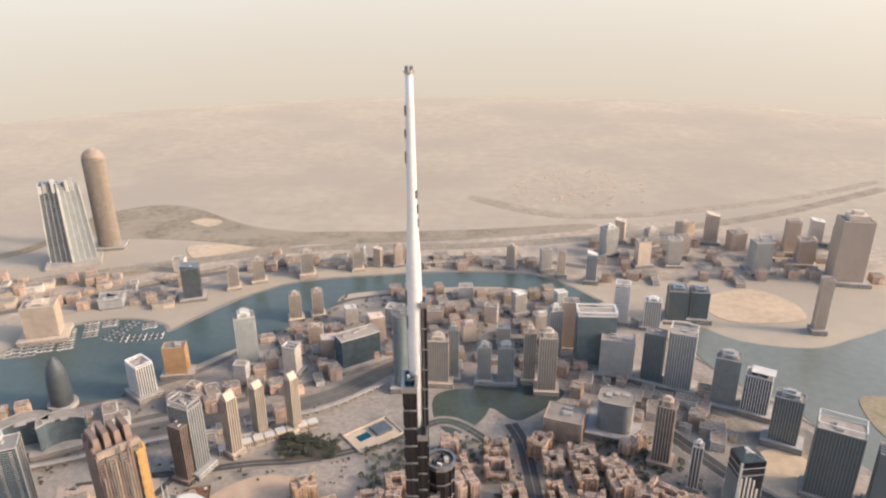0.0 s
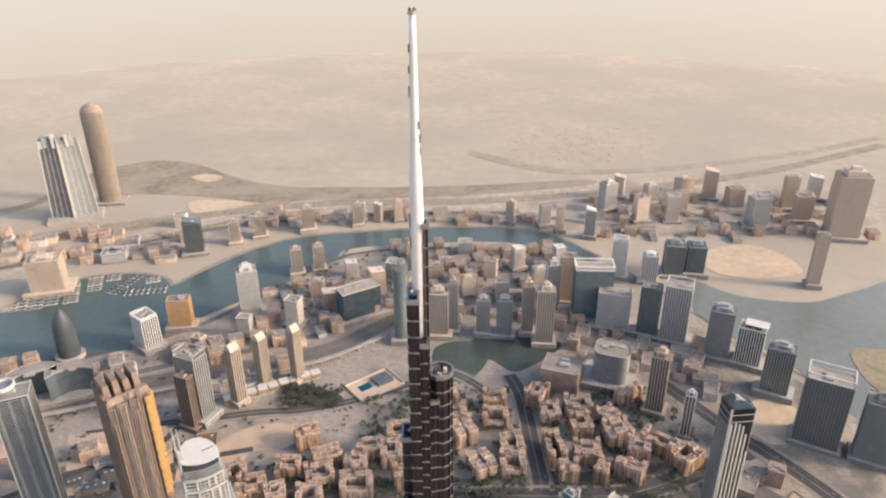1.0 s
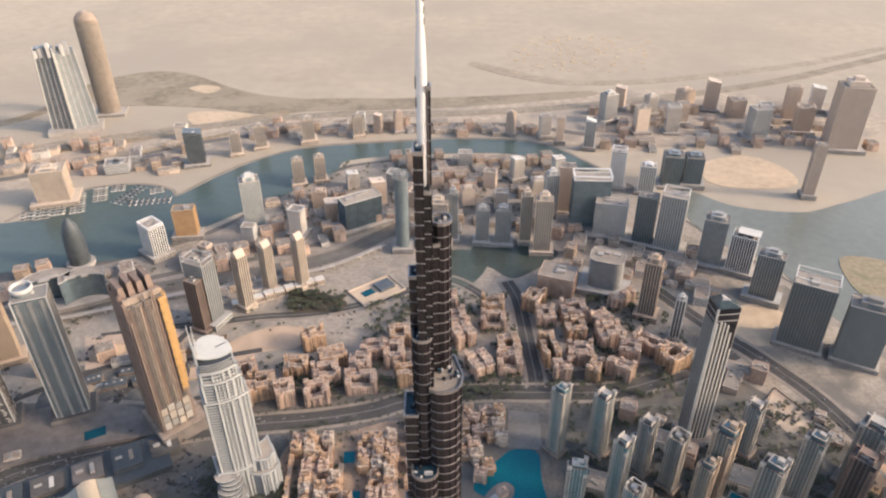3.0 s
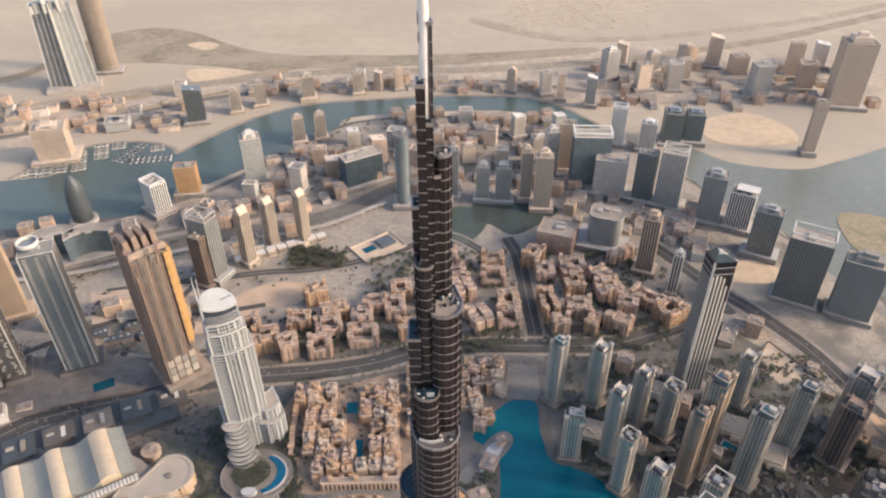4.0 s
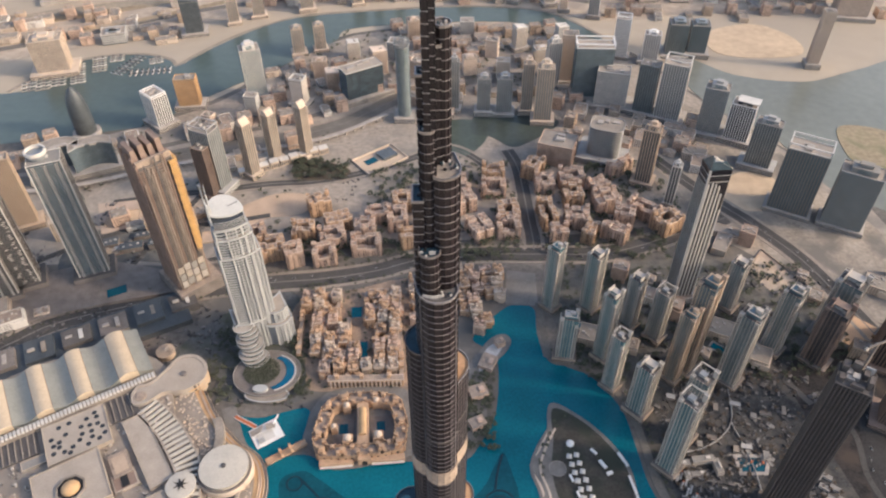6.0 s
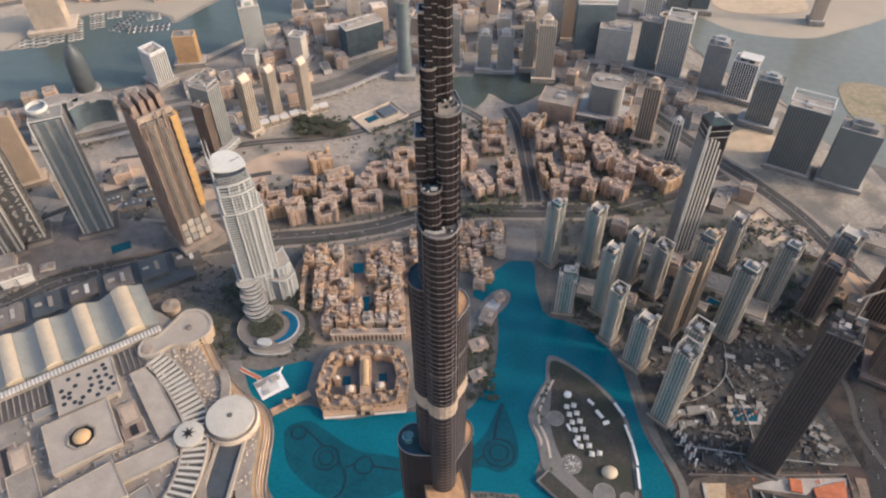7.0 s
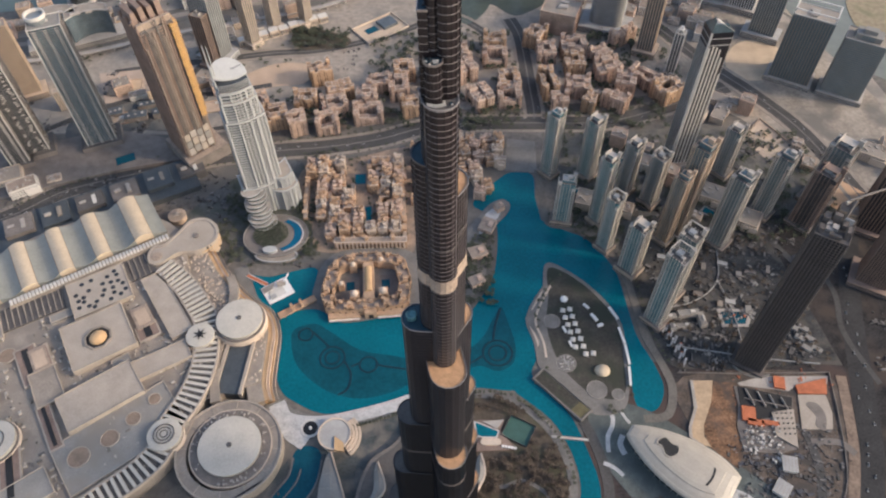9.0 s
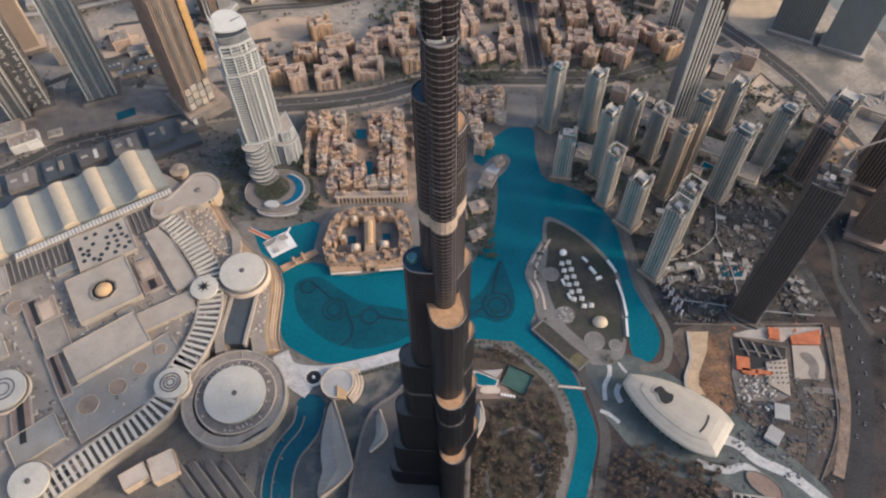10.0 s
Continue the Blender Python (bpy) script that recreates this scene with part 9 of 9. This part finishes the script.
# ---- cars ----
car = thing("car", -300, 762, 0.25, 10, "small parked or driving car on the road", "car", "cars")
part("body", Geo().box(0, 0, 0.35, 4.5, 1.8, 0.75, 0, 0.94), CAR_PAINT, car)
part("cabin", Geo().box(-0.2, 0, 1.1, 2.4, 1.6, 0.6, 0, 0.8), GLASS_DARK, car)
repeat("wheel", Geo().box(0, 0, 0, 0.65, 0.25, 0.6), BLACK, car, [(sx * 1.4, sy * 0.85, 0, 0) for sx in (-1, 1) for sy in (-1, 1)])
rng = random.Random(8)
for ln in ([(-700, 605), (-518, 700), (-290, 752), (-119, 779), (59, 819), (292, 822), (420, 870)], [(600, 500), (572, 410), (549, 313), (526, 215), (502, 151)], [(560, 900), (620, 795), (660, 660)], [(158, 860), (165, 980)]):
    for x, y, a in along(spline(ln, 6, False), 36, False):
        if rng.random() < 0.75:
            s = rng.choice((-1, 1)) * rng.choice((4, 7.5))
            copy_thing(car, pose(x - s * math.sin(radians(a)), y + s * math.cos(radians(a)), 0.3, 0, 0, a))
clutter("forecourt_things", -330, -200, -20, 160, 160, 15, "parked vehicles and kiosks on the forecourt", None, 1.2, 4.5, 2.2)
heaps("residence_yards", 190, 640, 500, 780, 110, 16, "garden walls, pergolas and sheds between the towers", None, 1.2, 9, 4)
flat("residence_ground", spline([(176, 640), (172, 760), (300, 790), (470, 800), (520, 720), (640, 690), (640, 560), (480, 520), (330, 480), (300, 500), (250, 560), (200, 590)], 5), -0.3, 0.15, surf("residence_soil", (0.10, 0.095, 0.088), 0.3, 0.04, 0.95, grain=0.3, bump=0.0, second=(0.145, 0.13, 0.112), patch=0.03), "dark paved and planted ground between the residential towers", "ground")
heaps("quarter_yards", -360, 440, 800, 1080, 60, 17, "walls, sheds and parked vehicles between the blocks", None, 1.2, 6, 3)
heaps("west_yards", -800, -420, 800, 1000, 30, 18, "sheds, vehicles and walls on the western lots", None, 1.2, 9, 4)
clutter("boulevard_yards", -760, -340, 600, 700, 320, 19, "kiosks, vehicles and plants beside the boulevard", None, 1.2, 7, 3)
clutter("hotel_yard", -400, -200, 500, 540, 60, 20, "vehicles in front of the hotel", water, 1.5, 5, 2)

# paths, walls and pools between the residential towers, tracks over the lots
for k, (x, y, w, d, r) in enumerate(((262, 640, 24, 12, -46), (330, 566, 16, 16, -46), (418, 602, 26, 12, -40), (300, 720, 14, 14, -30), (460, 640, 30, 12, -46), (214, 650, 12, 12, 0), (560, 600, 22, 12, -46), (330, 470, 22, 11, -46))):
    p = thing("garden_pool", x, y, 0.2, r, "small blue pool with pale paved rim", "pool", "garden pools")
    part("water", Geo().prism(oval(w, d, 18) if k % 2 else rect(w, d), 0, 0.5), POOL_TEAL, p)
    part("rim", Geo().ring(oval(w + 5, d + 5, 18) if k % 2 else rect(w + 5, d + 5), oval(w, d, 18) if k % 2 else rect(w, d), 0, 0.7), CONCRETE, p)
for ctrl, w in (([(190, 690), (240, 650), (300, 600), (350, 545), (400, 480)], 9), ([(300, 730), (350, 680), (420, 640), (470, 590), (520, 500)], 10), ([(230, 740), (320, 700), (400, 690), (500, 690), (620, 700)], 10), ([(230, 620), (290, 650), (350, 700)], 7), ([(290, 560), (350, 610), (410, 670)], 7), ([(370, 500), (440, 560), (500, 640)], 7)):
    setting("lane", Geo().strip(*sides(spline(ctrl, 6, False), w), -0.2, 0.35), ASPHALT, "narrow dark lane between the residential towers", "road")
for ctrl, w in (([(300, 470), (340, 440), (360, 390), (345, 335)], 6), ([(395, 520), (385, 450), (400, 400), (450, 330)], 7), ([(300, 400), (350, 415), (420, 440), (500, 430)], 6), ([(540, 520), (560, 450), (550, 380), (570, 300)], 8)):
    setting("dirt_track", Geo().strip(*sides(spline(ctrl, 6, False), w), -0.2, 0.4), ASPHALT, "dusty track across the lot", "road")

flat("west_yard", spline([(-655, 772), (-560, 806), (-470, 806), (-462, 880), (-540, 905), (-640, 890), (-680, 830)], 4), -0.3, 0.22, surf("yard_slate", (0.085, 0.088, 0.088), 0.3, 0.04, 0.9, grain=0.3, bump=0.0, second=(0.13, 0.12, 0.11), patch=0.03), "dark paved yards between the western towers", "ground")
for k, (x, y, w, d, h, r) in enumerate(((-560, 838, 40, 18, 9, 14), (-515, 846, 30, 16, 12, 14), (-548, 872, 34, 14, 7, 14), (-500, 872, 26, 18, 10, 14), (-600, 850, 26, 20, 8, 14))):
    p = thing("yard_block", x, y, 0.2, r, "low slate-grey service block with pale ducts", "building", "yard blocks")
    part("wall", Geo().box(0, 0, 0, w, d, h), CONCRETE_DARK, p)
    part("roof", Geo().box(0, 0, h, w - 0.8, d - 0.8, 0.4), SLATE_GLASS, p)
    for j in range(3):
        part("duct", Geo().box(-w * 0.3 + w * 0.3 * j, d * 0.1 * (j - 1), h + 0.4, 4, 2.5, 1.6), (GREY, CONCRETE, WHITE_WORN)[j], p)

# lorries, low ranges and a water basin on the lots beside the lake arm
for k in range(12):
    p = thing("lorry_trailer", 300 + 3.6 * (k % 6) + 2 * (k // 6), 384 - 10.5 * (k % 6) + 14 * (k // 6), 0.3, 62, "dusty pale parked lorry trailer", "trailer", "parked trailers")
    part("box", Geo().box(0, 0, 1.1, 11, 2.5, 2.7), GREY, p)
    part("cab", Geo().box(7.0, 0, 0.6, 2.2, 2.4, 2.6), (GREY, RUST, WHITE)[k % 3], p)
    part("chassis", Geo().box(1, 0, 0.3, 13, 1.6, 0.8), BLACK, p)
lr = thing("low_range", 326, 398, 0.2, 6, "pale broken low range with flat roofs round a yard", "building")
for x, y, w, d, h in ((-20, 8, 32, 8, 7), (14, 10, 30, 9, 9), (30, -2, 9, 22, 8), (-32, -2, 9, 18, 6), (2, -8, 20, 7, 5), (-14, -9, 8, 10, 7)):
    b = part("wing", Geo().box(x, y, 0, w, d, h), CONCRETE, lr)
    part("roof", Geo().box(x, y, h, w - 0.8, d - 0.8, 0.4), ROOF_GREY, b)
    part("roof_unit", Geo().box(x + w * 0.2, y, h + 0.4, w * 0.2, d * 0.4, 1.8), WHITE_WORN, b)
bn2 = thing("lot_basin", 404, 404, 0.2, -4, "shallow teal water basin with pale kerb on the lot", "basin")
part("water", Geo().prism([(-17, 10), (22, 12), (14, -9), (-15, -11)][::-1], 0, 0.5), POOL_NAVY, bn2)
part("kerb", Geo().ring(grown([(-17, 10), (22, 12), (14, -9), (-15, -11)][::-1], 5), [(-17, 10), (22, 12), (14, -9), (-15, -11)][::-1], 0, 0.9), CONCRETE, bn2)
for k in range(6):
    part("crate", Geo().box(-10 + 5 * k, -2 + 3 * (k % 3), 0.5, 3.5, 2.0, 2.0, 20 * k), (GREY, CONCRETE, RUST)[k % 3], bn2)

# walled villas far out in the desert, the colour of the dust
g, rng = Geo(), random.Random(64)
for i in range(18):
    for j in range(14):
        x, y = 215 + 30 * i + 9 * j + rng.uniform(-13, 13), 2440 + 33 * j + rng.uniform(-14, 14)
        if rng.random() < 0.4:
            g.box(x, y, -0.4, rng.uniform(7, 15), rng.uniform(7, 13), rng.uniform(1.2, 2.6), rng.uniform(0, 40))
stuff("desert_villas", g, FAR_SAND, None, "dust-coloured low villas scattered in the desert", "houses")

# dark trees, sheds and frames over the eastern lots
# soil colour set near black to carry the shading over this side
flat("east_lots_ground", spline([(505, 560), (640, 600), (860, 560), (900, 200), (860, -60), (560, -60), (545, 120), (530, 330)], 4), -0.3, 0.24, surf("east_lot_shaded_soil", (0.042, 0.039, 0.039), 0.35, 0.04, 0.98, grain=0.3, bump=0.05, second=(0.075, 0.06, 0.052), patch=0.02, spec=0.05), "dusty ground of the eastern lots, darkened as if shaded", "ground")
grove("lot_trees", pick(295, 520, 325, 560, 260, lambda x, y: dry(x, y) and not inside(x, y, PROM)), "dark dusty trees among the building lots", 21, (1.4, 3.2), DRY_LEAF)
grove("canal_trees", pick(160, 330, -10, 130, 260, dry), "dark reddish trees beside the canal", 22, (1.8, 3.6), DRY_LEAF)
rng = random.Random(91)
for k in range(16):
    x, y = 318 + 22 * (k % 8) + rng.uniform(-5, 5), (440, 505)[k // 8] + rng.uniform(-14, 14) - 4 * (k % 8)
    p = thing("lot_shed", x, y, 0.2, -14 + 90 * (k % 2) + rng.uniform(-5, 5), "low grey metal shed on the building lot", "shed", "lot sheds")
    w, d, h = rng.uniform(7, 15), rng.uniform(4, 8), rng.uniform(2.6, 4.5)
    part("wall", Geo().box(0, 0, 0, w, d, h), CONCRETE, p)
    part("roof", Geo().box(0, 0, h, w + 0.6, d + 0.6, 0.35), (GREY, ROOF_GREY, CONCRETE_DARK, ROOF)[k % 4], p)
for ctrl, w in (([(300, 360), (360, 350), (430, 338), (500, 330)], 1.0), ([(400, 330), (405, 400), (396, 470)], 1.0), ([(300, 420), (352, 432), (396, 470), (410, 540)], 1.0)):
    setting("lot_hoarding", Geo().strip(*sides(spline(ctrl, 6, False), w), 0, 2.4), GREY, "grey hoarding between the building lots", "wall")
for ctrl, w in (([(-560, 725), (-540, 820), (-500, 930), (-470, 1010)], 12), ([(-740, 790), (-640, 862), (-560, 896), (-440, 905), (-330, 930)], 12), ([(-480, 775), (-400, 812), (-345, 775)], 9), ([(-640, 975), (-520, 1000), (-400, 1020)], 8)):
    setting("west_lane", Geo().strip(*sides(spline(ctrl, 6, False), w), -0.2, 0.8), ASPHALT, "dark lane between the western lots", "road")
for k, (x, y, w, d, r) in enumerate(((-605, 925, 60, 40, 8), (-530, 945, 50, 34, 8), (-680, 885, 44, 36, 30), (-600, 832, 50, 30, 20), (-420, 870, 44, 30, 10), (-420, 950, 40, 34, 12))):
    p = thing("walled_lot", x, y, 0, r, "walled sandy building lot", "lot", "walled lots")
    part("ground", Geo().box(0, 0, 0, w, d, 0.9), (FAR_SAND, TAN, EARTH)[k % 3], p)
    part("wall", Geo().ring(rect(w + 1, d + 1), rect(w, d), 0, 2.6), (TAN, BROWN)[k % 2], p)
    for j in range(4):
        part("hut", Geo().box(rng.uniform(-0.4, 0.4) * w, rng.uniform(-0.4, 0.4) * d, 0.9, rng.uniform(3, 9), rng.uniform(3, 6), rng.uniform(2, 4)), (CREAM, CONCRETE, WHITE_WORN)[j % 3], p)
